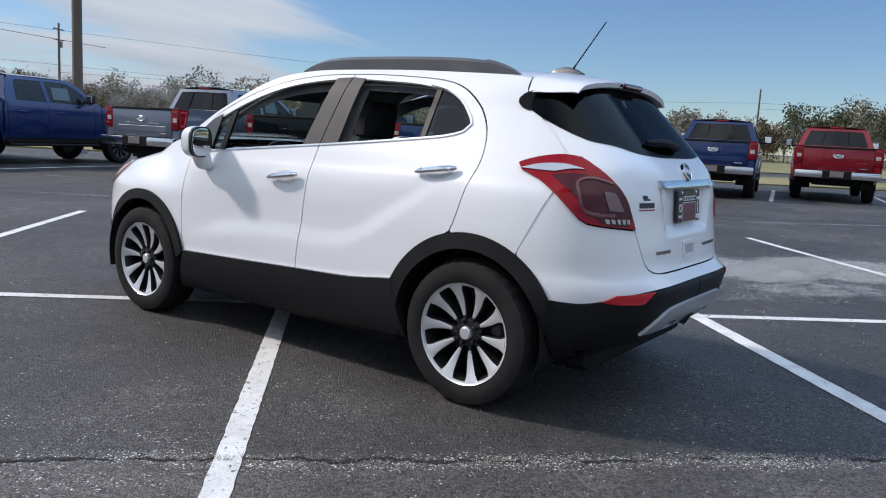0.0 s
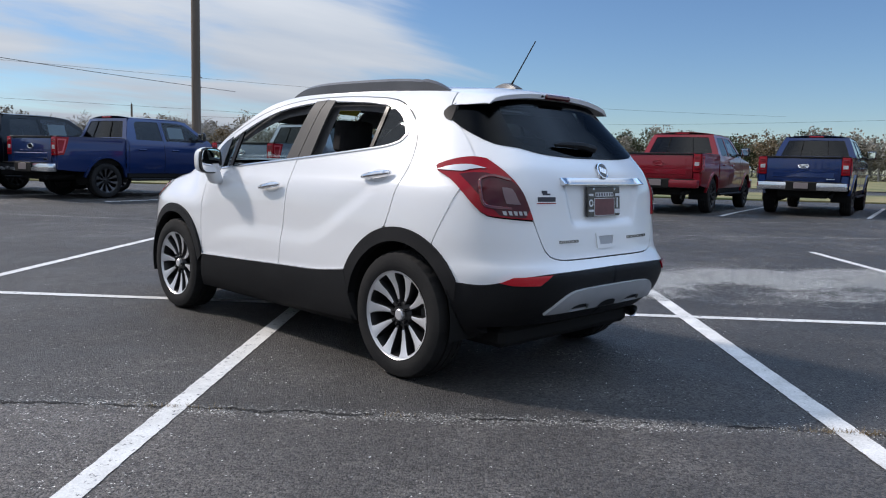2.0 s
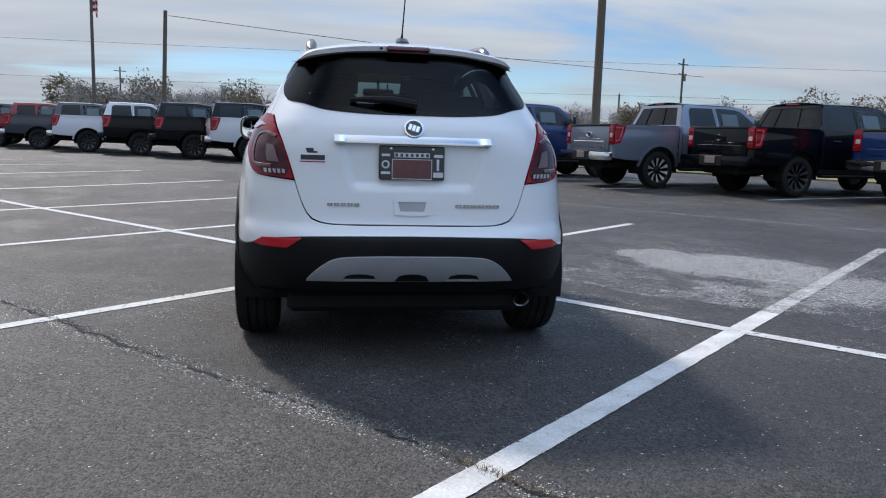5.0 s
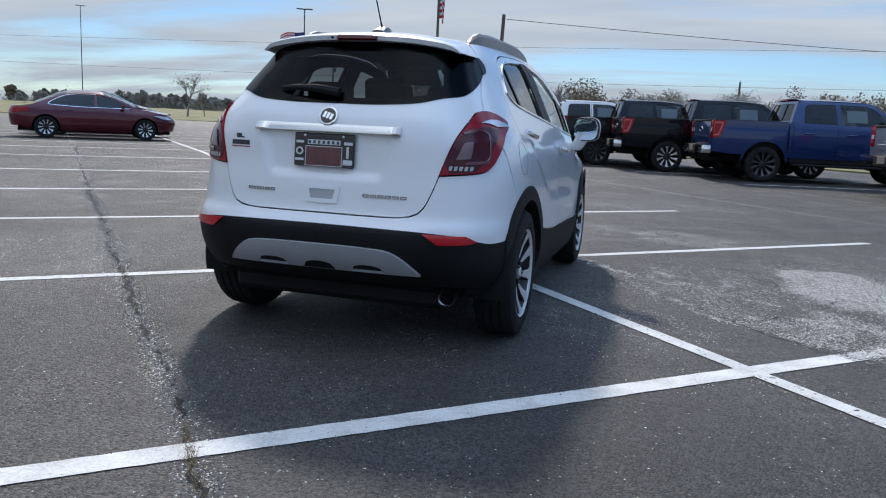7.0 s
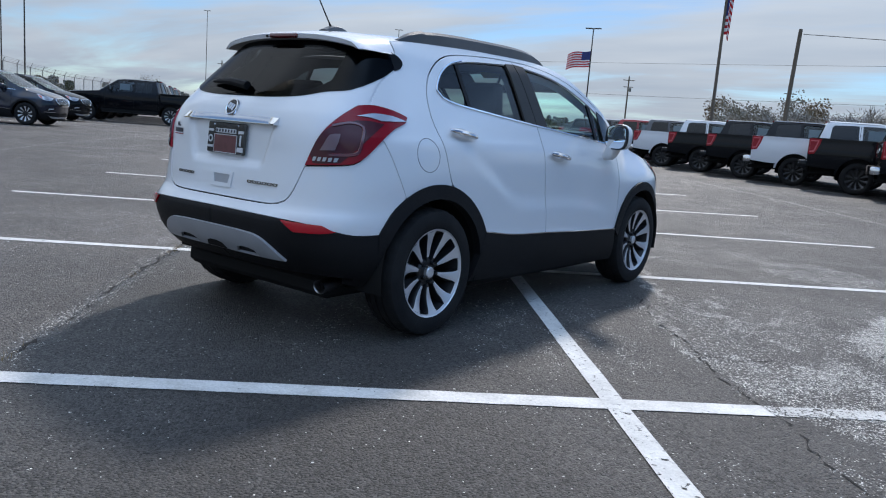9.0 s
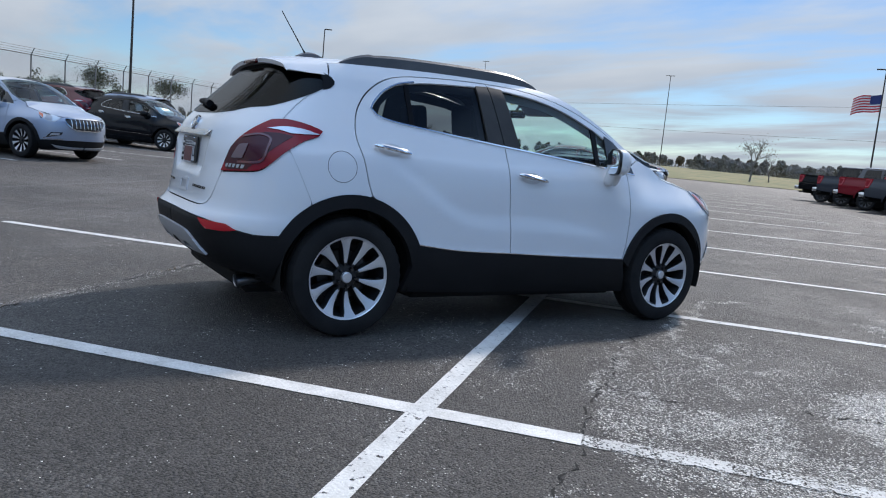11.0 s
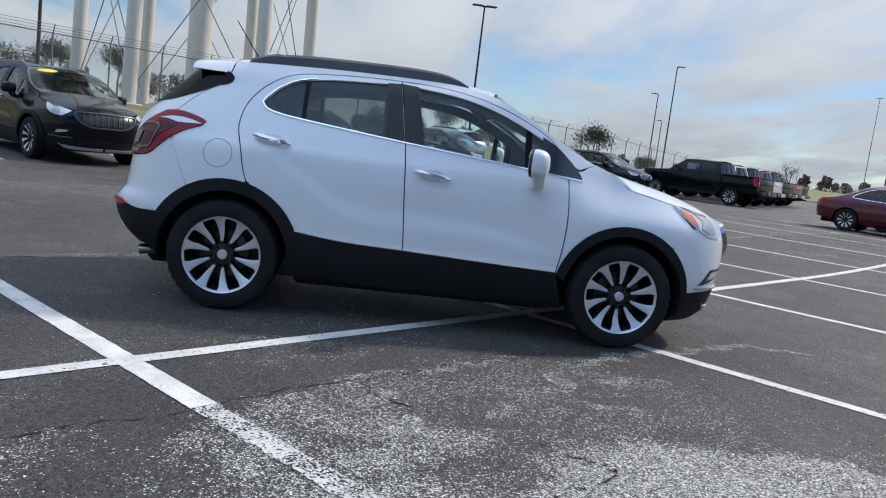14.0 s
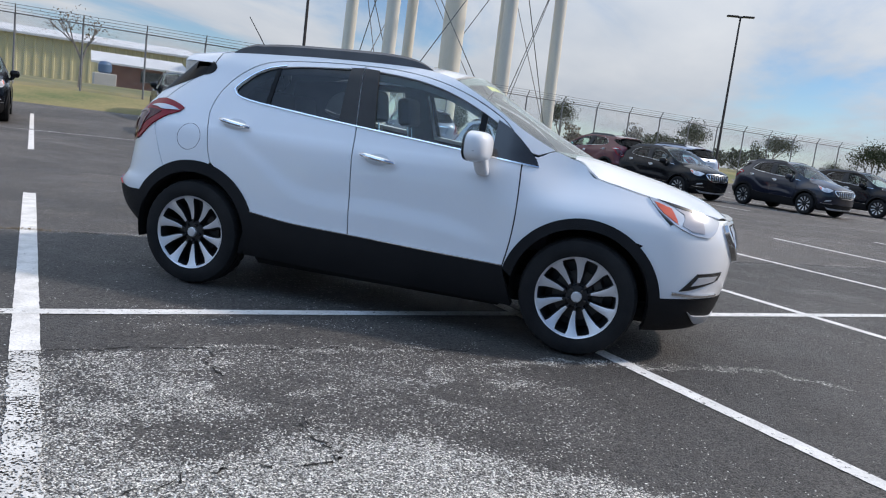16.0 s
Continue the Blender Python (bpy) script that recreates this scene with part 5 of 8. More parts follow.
    skid = C([(0, 0.425, 1), X(0.30, 0.425), (*X(0.50, 0.425), 1), X(0.455, 0.475), X(0.40, 0.517), X(0.34, 0.538), X(0.2, 0.545), (0, 0.546, 1)], 0.04)
    notch = C([(*X(0.165, 0.428), 1), X(0.185, 0.455), X(0.22, 0.463), X(0.28, 0.463), X(0.315, 0.455), (*X(0.335, 0.428), 1)], 0.025)
    geo = skin(back, skid, [notch], step=0.05, lift=0.018, thick=0.015)
    geo_part("skid_plate", geo.plus(geo.mirrored()), SILVER_PLASTIC, low, "silver skid plate with three notches")
    mid = C([(*X(-0.085, 0.428), 1), X(-0.065, 0.455), X(-0.03, 0.464), X(0.03, 0.464), X(0.065, 0.455), (*X(0.085, 0.428), 1)], 0.025)
    geo_part("skid_notch", skin(back, mid, step=0.05, lift=0.0195, thick=0), CLADDING, low)
    sub("rear_reflector", skin(back, C([(*X(0.515, 0.626), 1), (*X(0.70, 0.618), 1), (*X(0.745, 0.590), 1), X(0.70, 0.580), (*X(0.585, 0.578), 1)], 0.04), step=0.05, lift=0.012, thick=0.01), REFLECT_RED, (car, car), "red bumper reflector")
    # tail lamps
    lights = both("tail_lamp", skin(back, C(light_outline(), 0.03), step=0.035, lift=0.010, thick=0.02), RED_LENS, "glossy red wrap-round tail lamp")
    sub("lamp_core", skin(back, C([(*B(-1.62, 1.108), 1), B(-1.68, 1.118), (*X(0.700, 1.118), 1), X(0.640, 1.085), X(0.606, 1.03), (*X(0.580, 0.945), 1), X(0.60, 0.906), (*X(0.705, 0.915), 1), X(0.735, 0.965), B(-1.72, 1.04)], 0.03), step=0.03, lift=0.0125, thick=0.003), SMOKE_LENS, lights, "smoked inner lens")
    sub("lamp_flash", skin(back, C([(*B(-1.474, 1.128), 1), B(-1.56, 1.150), B(-1.66, 1.155), (*X(0.690, 1.138), 1), B(-1.69, 1.136), (*B(-1.63, 1.122), 1), B(-1.55, 1.124)], 0.025), step=0.02, lift=0.0150, thick=0.003), FLASH_LENS, lights, "silver flash across the lamp")
    guide = C([X(0.640, 1.085), X(0.690, 1.104), B(-1.735, 1.085), B(-1.755, 1.03), X(0.745, 0.962), X(0.66, 0.950)], 0.02, closed=False)
    pair_bm("light_guide", strip(back, guide, 0.016, 0.002, lift=0.0150), RED_DARK, "", lights)
    sub("reversing_lens", skin(back, C([(*X(0.682, 1.048), 1), X(0.648, 1.042), X(0.634, 1.0), (*X(0.622, 0.968), 1), (*X(0.678, 0.972), 1), X(0.684, 1.01)], 0.02), step=0.02, lift=0.0185, thick=0.003), CORE_LENS, lights, "dim reversing lens")
    for j in range(5):
        x = 0.598 + 0.021 * j
        sub("lamp_dash", skin(back, C([(*X(x, 0.936), 1), (*X(x + 0.014, 0.937), 1), (*X(x + 0.010, 0.917), 1), (*X(x - 0.002, 0.916), 1)], 0.02), step=0.02, lift=0.0165, thick=0.002), DIM_LENS, lights)
    # bright work and badges on the gate
    bar, rows = bmesh.new(), []
    for x in np.linspace(-0.375, 0.375, 41):
        hi, lo = back(*X(x, 1.106)), back(*X(x, 1.066))
        rows.append([bar.verts.new(p) for p in (hi + Vector((0, 0.004, 0)), hi + Vector((0, -0.006, 0)), lo + Vector((0, -0.030, 0.010)), lo + Vector((0, -0.030, 0.004)), lo + Vector((0, 0.012, 0)))])
    for p, q in zip(rows, rows[1:]):
        for j in range(4):
            bar.faces.new((p[j], p[j + 1], q[j + 1], q[j]))
    bar.faces.new(rows[0])
    bar.faces.new(rows[-1][::-1])
    bmesh.ops.recalc_face_normals(bar, faces=bar.faces[:])
    part("chrome_bar", bar, CHROME, tail, "chrome bar over the number plate")
    em = lathe_bm([(0.0, 0.010), (0.036, 0.009), (0.040, 0.014), (0.046, 0.013), (0.048, 0.0)], 40, axis="z")
    place = look(back(0, 1.14), back(0, 1.14) + surface_normal(back, 0, 1.14), 0) @ Matrix.Rotation(math.pi, 4, "Y")
    em.transform(place)
    emb = part("emblem", em, CHROME, tail, "round chrome badge")
    disc = lathe_bm([(0.0, 0.0125), (0.037, 0.0115), (0.0375, 0.008)], 32, axis="z")
    disc.transform(place)
    part("emblem_disc", disc, GLOSS_BLACK, emb)
    for k in (-1, 0, 1):
        b = box_bm(k * 0.019 - 0.008, k * 0.019 + 0.008, -0.016, 0.018, 0.012, 0.0145, 0.002)
        b.transform(place @ Matrix.Rotation(radians(-18), 4, "Z"))
        part("emblem_shield", b, CHROME, emb)
    if not plain:
        for x0, n, wdt, zz in ((-0.405, 5, 0.025, 0.780), (0.205, 6, 0.031, 0.780)):
            for k in range(n):
                a = x0 + k * (wdt + 0.006)
                b = skin(back, C([(*X(a, zz - 0.007), 1), (*X(a + wdt, zz - 0.007), 1), (*X(a + wdt, zz + 0.007), 1), (*X(a, zz + 0.007), 1)], 0.02), [C([(*X(a + 0.006, zz - 0.0025), 1), (*X(a + wdt - 0.006, zz - 0.0025), 1), (*X(a + wdt - 0.006, zz + 0.0025), 1), (*X(a + 0.006, zz + 0.0025), 1)], 0.02)], step=0.05, lift=0.004, thick=0.005)
                geo_part("badge_bar", b, BADGE, tail)
        ink = material("sticker_ink", (0.03, 0.03, 0.04), 0.6)
        for a, b, z0, z1 in ((-0.530, -0.418, 0.985, 1.008), (-0.500, -0.452, 1.018, 1.026), (-0.505, -0.47, 1.026, 1.040)):
            geo_part("sticker_bar", skin(back, C([(*X(a, z0), 1), (*X(b, z0), 1), (*X(b, z1), 1), (*X(a, z1), 1)], 0.03), step=0.05, lift=0.0015, thick=0), ink, tail, "dark dealer sticker bar")
        geo_part("sticker_bar", skin(back, C([(*X(-0.535, 0.974), 1), (*X(-0.415, 0.974), 1), (*X(-0.415, 0.979), 1), (*X(-0.535, 0.979), 1)], 0.03), step=0.05, lift=0.0015, thick=0), RED_LENS, tail)
        # number plate in its frame
        pm = Matrix.Translation((-0.008, -1.982, 0.981)) @ Matrix.Rotation(radians(-4), 4, "X")
        frame_bm = box_bm(-0.157, 0.157, -0.004, 0.012, -0.080, 0.080, 0.006)
        frame_bm.transform(pm)
        pl = part("number_plate", frame_bm, GLOSS_BLACK, tail, "black dealer plate with a dark red panel")
        pale = material("plate_print", (0.55, 0.55, 0.57), 0.5)
        maroon = varied("plate_maroon", (0.10, 0.035, 0.035), (0.14, 0.05, 0.05), 20.0, 0.5)

        def print_on(x0, x1, z0, z1, mat, y=-0.006):
            b = box_bm(x0, x1, y, -0.002, z0, z1)
            b.transform(pm)
            part("plate_print", b, mat, pl)
        print_on(-0.092, 0.092, -0.073, 0.015, maroon)
        for x0, x1, z0, z1 in ((-0.096, 0.096, 0.015, 0.018), (-0.096, 0.096, -0.077, -0.074), (-0.096, -0.093, -0.077, 0.018), (0.093, 0.096, -0.077, 0.018), (-0.085, 0.085, 0.026, 0.048), (-0.145, -0.105, 0.030, 0.042),
                               (0.105, 0.148, 0.028, 0.042), (-0.148, -0.104, -0.054, -0.042), (0.102, 0.150, -0.066, -0.042), (0.118, 0.130, -0.035, 0.02)):
            print_on(x0, x1, z0, z1, pale)
        ring = lathe_bm([(0.012, -0.002), (0.019, -0.002), (0.019, 0.003), (0.012, 0.003)], 24, axis="z", close=True)
        ring.transform(pm @ Matrix.Translation((-0.126, -0.004, -0.008)) @ Matrix.Rotation(radians(90), 4, "X"))
        part("plate_print", ring, pale, pl)
        for k in range(7):
            print_on(-0.080 + k * 0.0245, -0.080 + k * 0.0245 + 0.012, 0.030, 0.044, ink, -0.0075)
        for x in (-0.1, 0.1):
            b = lathe_bm([(0, 0.004), (0.006, 0.003), (0.007, 0)], 10, axis="z")
            b.transform(pm @ Matrix.Translation((x, -0.004, 0.066)) @ Matrix.Rotation(radians(90), 4, "X"))
            part("plate_screw", b, CHROME, pl)
    # grip of the gate
    geo_part("gate_grip", skin(back, C([(*X(-0.088, 0.735), 1), X(0, 0.730), (*X(0.078, 0.735), 1), (*X(0.088, 0.812), 1), X(0, 0.815), (*X(-0.098, 0.812), 1)], 0.04), [C([(*X(-0.062, 0.752), 1), (*X(0.052, 0.752), 1), (*X(0.064, 0.797), 1), (*X(-0.074, 0.797), 1)], 0.04)], step=0.05, lift=0.006, thick=0.01), WHITE, tail)
    geo_part("grip_recess", skin(back, C([(*X(-0.066, 0.748), 1), (*X(0.056, 0.748), 1), (*X(0.068, 0.801), 1), (*X(-0.078, 0.801), 1)], 0.04), step=0.05, lift=0.002, thick=0), SILVER_PLASTIC, tail)
    p0, p1 = back(SH.bx(0.02, 1.245)[0], 1.245), back(SH.bx(-0.30, 1.262)[0], 1.262)
    n = surface_normal(back, 0, 1.25)
    wip = tube_bm([p0 + n * 0.02, p0.lerp(p1, 0.35) + n * 0.035, p0.lerp(p1, 0.75) + n * 0.03, p1 + n * 0.018], [0.024, 0.021, 0.015, 0.008], 8)
    part("rear_wiper", wip, CLADDING, tail, "black rear wiper arm")
    # front: bumper, lamps, grille
    A, P = SH.ny, SH.nx
    fb = (C([(0, 0.425, 1), P(0.4, 0.425), P(0.6, 0.422), (*A(1.735, 0.410), 1)], 0.04, closed=False) + [A(*p) for p in arc(*FA, F_OUT, 9, 47.5, 10)]
          + C([(*A(1.742, 0.835), 1), A(1.80, 0.85), A(1.90, 0.88), P(0.45, 0.880), (0, 0.872, 1)], 0.04, closed=False))
    whole("front_bumper", skin(nose, fb, step=0.045), WHITE)
    fl = (C([(0, 0.421, 1), P(0.4, 0.421), P(0.6, 0.418), (*A(1.735, 0.406), 1)], 0.04, closed=False) + [A(*p) for p in arc(*FA, 0.412, 4, -22, 6)] + C([(*A(1.66, 0.20), 1), A(1.80, 0.205), P(0.55, 0.215), (0, 0.225, 1)], 0.04, closed=False))
    flow = whole("front_cladding", skin(nose, fl, step=0.045, lift=0.004, thick=0.03), CLADDING, "black lower front bumper")
    sub("front_skid", skin(nose, C([(*P(0.62, 0.315), 1), P(0.66, 0.34), P(0.55, 0.262), P(0.30, 0.250), (*P(0.02, 0.25), 1), (*P(0.02, 0.29), 1), P(0.30, 0.29)], 0.04), step=0.05, lift=0.014, thick=0.012), SILVER_PLASTIC, (flow, flow), "silver front skid lip")
    heads = both("headlamp", skin(nose, C([(*A(1.592, 0.974), 1), A(1.72, 0.952), A(1.86, 0.922), A(1.955, 0.893), (*A(2.01, 0.872), 1), A(1.998, 0.82), (*A(1.965, 0.780), 1), A(1.87, 0.792), A(1.76, 0.838), A(1.66, 0.905)], 0.03), step=0.035, lift=0.008, thick=0.02), CLEAR_LENS, "clear projector headlamp")
    sub("lamp_amber", skin(nose, C([(*A(1.625, 0.952), 1), (*A(1.725, 0.922), 1), (*A(1.775, 0.840), 1), A(1.685, 0.893)], 0.03), step=0.03, lift=0.011, thick=0.003), AMBER, heads, "amber side marker")
    sub("lamp_bezel", skin(nose, C([(*A(1.745, 0.925), 1), A(1.80, 0.895), (*A(1.80, 0.835), 1), (*A(1.86, 0.808), 1), (*A(1.93, 0.800), 1), (*A(1.90, 0.88), 1), (*A(1.83, 0.912), 1)], 0.03), step=0.03, lift=0.011, thick=0.003), DIM_LENS, heads)
    sub("lamp_bezel", skin(nose, C([(*A(1.64, 0.966), 1), (*A(1.75, 0.944), 1), (*A(1.85, 0.920), 1), (*A(1.84, 0.910), 1), (*A(1.74, 0.932), 1)], 0.03), step=0.03, lift=0.012, thick=0.003), GLOSS_BLACK, heads)
    gr = whole("grille", skin(nose, C([(0, 0.640, 1), P(0.28, 0.645), P(0.44, 0.74), (*P(0.47, 0.845), 1), P(0.25, 0.858), (0, 0.860, 1)], 0.04), step=0.05, lift=0.012, thick=0.02), GLOSS_BLACK, "black grille with chrome surround")
    rim = C([P(-0.47, 0.845), P(-0.44, 0.74), P(-0.28, 0.645), P(0, 0.638), P(0.28, 0.645), P(0.44, 0.74), P(0.47, 0.845), P(0.25, 0.862), P(0, 0.866), P(-0.25, 0.862)], 0.04)
    part("grille_frame", strip(nose, rim, 0.028, 0.03, closed=True), CHROME, gr)
    for k in range(9):
        x = -0.36 + 0.09 * k
        part("grille_slat", strip(nose, [P(x, z) for z in (0.68, 0.74, 0.80, 0.85)], 0.014, 0.024), CHROME, gr)
    sub("fog_lamp", skin(nose, C([(*A(1.93, 0.57), 1), (*P(0.52, 0.585), 1), (*P(0.54, 0.535), 1), A(1.90, 0.475), (*A(1.84, 0.462), 1)], 0.03), step=0.04, lift=0.008, thick=0.02), GLOSS_BLACK, (flow, flow), "fog lamp recess with chrome rim")
    sub("fog_lens", skin(nose, C([(*A(1.935, 0.552), 1), (*P(0.56, 0.562), 1), (*P(0.575, 0.53), 1), (*A(1.90, 0.498), 1)], 0.03), step=0.04, lift=0.011, thick=0.003), CLEAR_LENS, (flow, flow))
    pair_bm("front_moulding", strip(nose, C([A(1.80, 0.448), A(1.90, 0.440), P(0.62, 0.438), P(0.5, 0.442)], 0.04, closed=False), 0.02, 0.012), CHROME)
    # wheel arches, sills, liners
    for c, ro, a0, a1 in ((RA, R_OUT, 24, 151), (FA, F_OUT, 9, 166)):
        o = arc(*c, ro + 0.006, a0, a1, 28) + arc(*c, ARCH_IN, a1 + (4 if c is FA else 20), a0 - 19, 26)
        both("arch_flare", skin(side, o, step=0.05, lift=0.010 if c is RA else 0.018, thick=0.05), CLADDING, "black plastic wheel arch flare")
        bm = bmesh.new()
        rings = []
        for x in (0.50, 0.862):
            rings.append([bm.verts.new((x, c[0] + ARCH_IN * math.cos(radians(t)), c[1] + 0.02 + (ARCH_IN + 0.004) * math.sin(radians(t)))) for t in range(-16, 200, 6)])
        for k in range(len(rings[0]) - 1):
            bm.faces.new((rings[0][k], rings[0][k + 1], rings[1][k + 1], rings[1][k]))
        bm.faces.new(rings[0])
        pair_bm("wheel_liner", bm, MATT_BLACK)
    sill = C([(-0.848, 0.545, 1), (-0.56, 0.514), (-0.16, 0.500), (0.34, 0.482), (0.825, 0.468, 1)], 0.05, closed=False) + C([(0.835, 0.42, 1), (0.90, 0.235, 1), (0.2, 0.245), (-0.5, 0.255), (-0.928, 0.265, 1), (-0.880, 0.42, 1)], 0.05, closed=False)
    both("side_cladding", skin(side, sill, step=0.05, lift=0.012, thick=0.04), CLADDING, "black grained plastic sill cladding")
    pair_bm("sill_moulding", strip(side, C([(-0.845, 0.549), (-0.56, 0.518), (-0.16, 0.504), (0.34, 0.486), (0.82, 0.472)], 0.06, closed=False), 0.007, 0.014), CHROME)
    under = box_bm(-0.60, 0.60, -1.80, 1.85, 0.215, 0.33, 0.03)
    box_bm(-0.80, 0.80, -0.84, 0.84, 0.205, 0.30, 0.03, under)
    box_bm(-0.55, 0.55, -1.80, -1.5, 0.32, 0.40, 0.03, under)
    part("underbody", under, MATT_BLACK, car)
    # inner lining that shows in the gaps
    both("inner_panel", skin(side, [(y, z) for y, z in C([(-1.62, 0.62, 1), (-1.62, 1.10, 1), (-1.25, 1.12), (0.9, 1.02), (1.25, 0.98), (1.62, 0.90, 1), (1.62, 0.80, 1)], 0.1, closed=False) + arc(*FA, 0.47, 50, 165, 10) + [(0.78, 0.30), (-0.80, 0.30)] + arc(*RA, 0.49, 20, 145, 10)], step=0.12, lift=-0.03, thick=0), MATT_BLACK)
    whole("inner_tail", skin(back, C([(0, 0.42, 1), X(0.5, 0.45), (*B(-1.70, 0.60), 1), (*B(-1.66, 1.12), 1), X(0.60, 1.17), (0, 1.17, 1)], 0.1), step=0.1, lift=-0.035, thick=0), MATT_BLACK)
    # flanges behind the panel joints
    both("panel_flange", skin(side, C([(-1.50, 0.772, 1), (-1.552, 0.772, 1), (-1.69, 1.062, 1), (-1.635, 1.062, 1)], 0.06), step=0.05, lift=-0.005, thick=0), WHITE)
    both("panel_flange", skin(side, C([(-1.635, 1.19, 1), (-1.44, 1.362, 1), (-1.475, 1.395, 1), (-1.69, 1.20, 1)], 0.06), step=0.05, lift=-0.006, thick=0), WHITE)
    # handles, fuel flap
    for y, z, par in ((-1.040, 1.092, doors_r), (-0.030, 0.990, doors_f)):
        o = [(y + 0.075 * math.cos(a) * (1.15 if math.cos(a) < 0 else 1.0), z - 0.005 + 0.036 * math.sin(a)) for a in [2 * math.pi * k / 20 for k in range(20)]]
        # flat greyer oval stands for the shade in the handle's hollow
        sub("handle_cup", skin(side, o, step=0.04, lift=0.0015, thick=0), material("handle_shade", (0.55, 0.56, 0.57), 0.4, coat=1.0), par)
        bm = bmesh.new()
        pts = [side(y - 0.115 + 0.23 * k / 10, z + 0.016 - 0.032 * k / 10) for k in range(11)]
        for k, p in enumerate(pts):
            p.x += 0.010 + 0.026 * math.sin(math.pi * min(1, max(0, (k + 0.6) / 11.2))) ** 0.5
        g = tube_bm(pts, [0.008, 0.014, 0.0165, 0.017, 0.017, 0.017, 0.017, 0.017, 0.0165, 0.014, 0.008], 10)
        pair_bm("door_handle", g, CHROME, "chrome pull handle", par)
    fl_out = [(-1.355 + 0.086 * math.cos(2 * math.pi * k / 36), 0.972 + 0.086 * math.sin(2 * math.pi * k / 36)) for k in range(36)]
    part("fuel_flap", strip(side, fl_out, 0.0035, 0.0006, closed=True), SEAM, car, "round seam of the fuel flap")
    # mirrors
    mir = bmesh.new()
    bmesh.ops.create_uvsphere(mir, u_segments=32, v_segments=18, radius=1.0)
    for v in mir.verts:
        n = v.co.y
        x, z = math.copysign(abs(v.co.x) ** 0.62, v.co.x) * 0.106, math.copysign(abs(v.co.z) ** 0.65, v.co.z) * 0.090
        y = math.copysign(abs(n) ** 0.75, n) * (0.088 if n > 0 else 0.020)
        # the outer edge stands further back than the inner one
        v.co = Vector((0.948 + x, 0.590 + y - (0.36 - 0.22 * max(0.0, n)) * x, 1.140 + z))
    housings = pair_bm("mirror_housing", mir, WHITE, "white door mirror housing")
    foot = bmesh.new()
    rows = []
    for t, swell in ((0, 1.25), (0.15, 1.12), (0.3, 1.04), (0.5, 1.0), (0.7, 0.97), (0.85, 0.93), (0.94, 0.82), (1.0, 0.62)):
        c = Vector((0.940 - 0.075 * t, 0.612 + 0.022 * t, 1.120 - 0.142 * t))
        ring = []
        for k in range(20):
            q = 2 * math.pi * k / 20
            dx, dy = (math.copysign(abs(f) ** 0.65, f) for f in (math.cos(q), math.sin(q)))
            ring.append(foot.verts.new(c + Vector((dx * swell * 0.052, dy * swell * 0.044, 0))))
        rows.append(ring)
    for a, b in zip(rows, rows[1:]):
        for j in range(20):
            foot.faces.new((a[j], a[(j + 1) % 20], b[(j + 1) % 20], b[j]))
    foot.faces.new(rows[0])
    foot.faces.new(rows[-1][::-1])
    bmesh.ops.recalc_face_normals(foot, faces=foot.faces[:])
    pair_bm("mirror_foot", foot, WHITE, "", housings)

    def rounded(hx, hy, hz, m):
        """A rounded cushion, the outline of the mirror's face."""
        bm = bmesh.new()
        bmesh.ops.create_uvsphere(bm, u_segments=28, v_segments=14, radius=1.0)
        for v in bm.verts:
            v.co = Vector((math.copysign(abs(v.co.x) ** 0.6, v.co.x) * hx, math.copysign(abs(v.co.y) ** 0.3, v.co.y) * hy, math.copysign(abs(v.co.z) ** 0.65, v.co.z) * hz))
        bm.transform(m)
        return bm
    pair_bm("mirror_rim", rounded(0.108, 0.012, 0.089, Matrix.Translation((0.948, 0.573, 1.140)) @ Matrix.Rotation(radians(-20), 4, 'Z')), GLOSS_BLACK, "", housings)
    pair_bm("mirror_glass", rounded(0.097, 0.003, 0.080, Matrix.Translation((0.944, 0.561, 1.140)) @ Matrix.Rotation(radians(-20), 4, "Z")), MIRROR_GLASS, "mirror glass", housings)
    # pale strip drawn for the thin bright seam across the housing
    pair_bm("turn_signal", box_bm(1.00, 1.050, 0.556, 0.606, 1.112, 1.120, 0.003), CLEAR_LENS, "", housings)
    # roof rails, antenna
    rail = bmesh.new()
    rows = []
    for k in range(41):
        y = -1.27 + 1.43 * k / 40
        t = k / 40
        h = 0.060 * (1 - abs(2 * t - 1) ** 6) * (1.15 if t < 0.15 else 1.0) + 0.004
        ze = SH.roof(0.94, y).z
        x = SH.roof(0.94, y).x
        wd = 0.030 * (1 - 0.5 * abs(2 * t - 1) ** 8)
        rows.append([rail.verts.new(p) for p in ((x + wd, y, ze - 0.018), (x + wd * 0.85, y, ze + h * 0.75), (x + wd * 0.3, y, ze + h), (x - wd * 0.5, y, ze + h), (x - wd, y, ze + h * 0.7), (x - wd, y, ze - 0.01))])
    for a, b in zip(rows, rows[1:]):
        for j in range(5):
            rail.faces.new((a[j], a[j + 1], b[j + 1], b[j]))
    rail.faces.new(rows[0])
    rail.faces.new(rows[-1][::-1])
    bmesh.ops.recalc_face_normals(rail, faces=rail.faces[:])
    rails = pair_bm("roof_rail", rail, TRIM_GREY, "grey roof rail")
    ab = bmesh.new()
    rows = []
    for k in range(9):
        y = -1.355 + 0.20 * k / 8
        t = k / 8
        h = 0.046 * math.sin(math.pi * min(1, t * 0.9 + 0.12)) ** 0.7
        wd = 0.042 * (1 - 0.6 * t * t)
        zb = SH.roof(0, y).z - 0.004
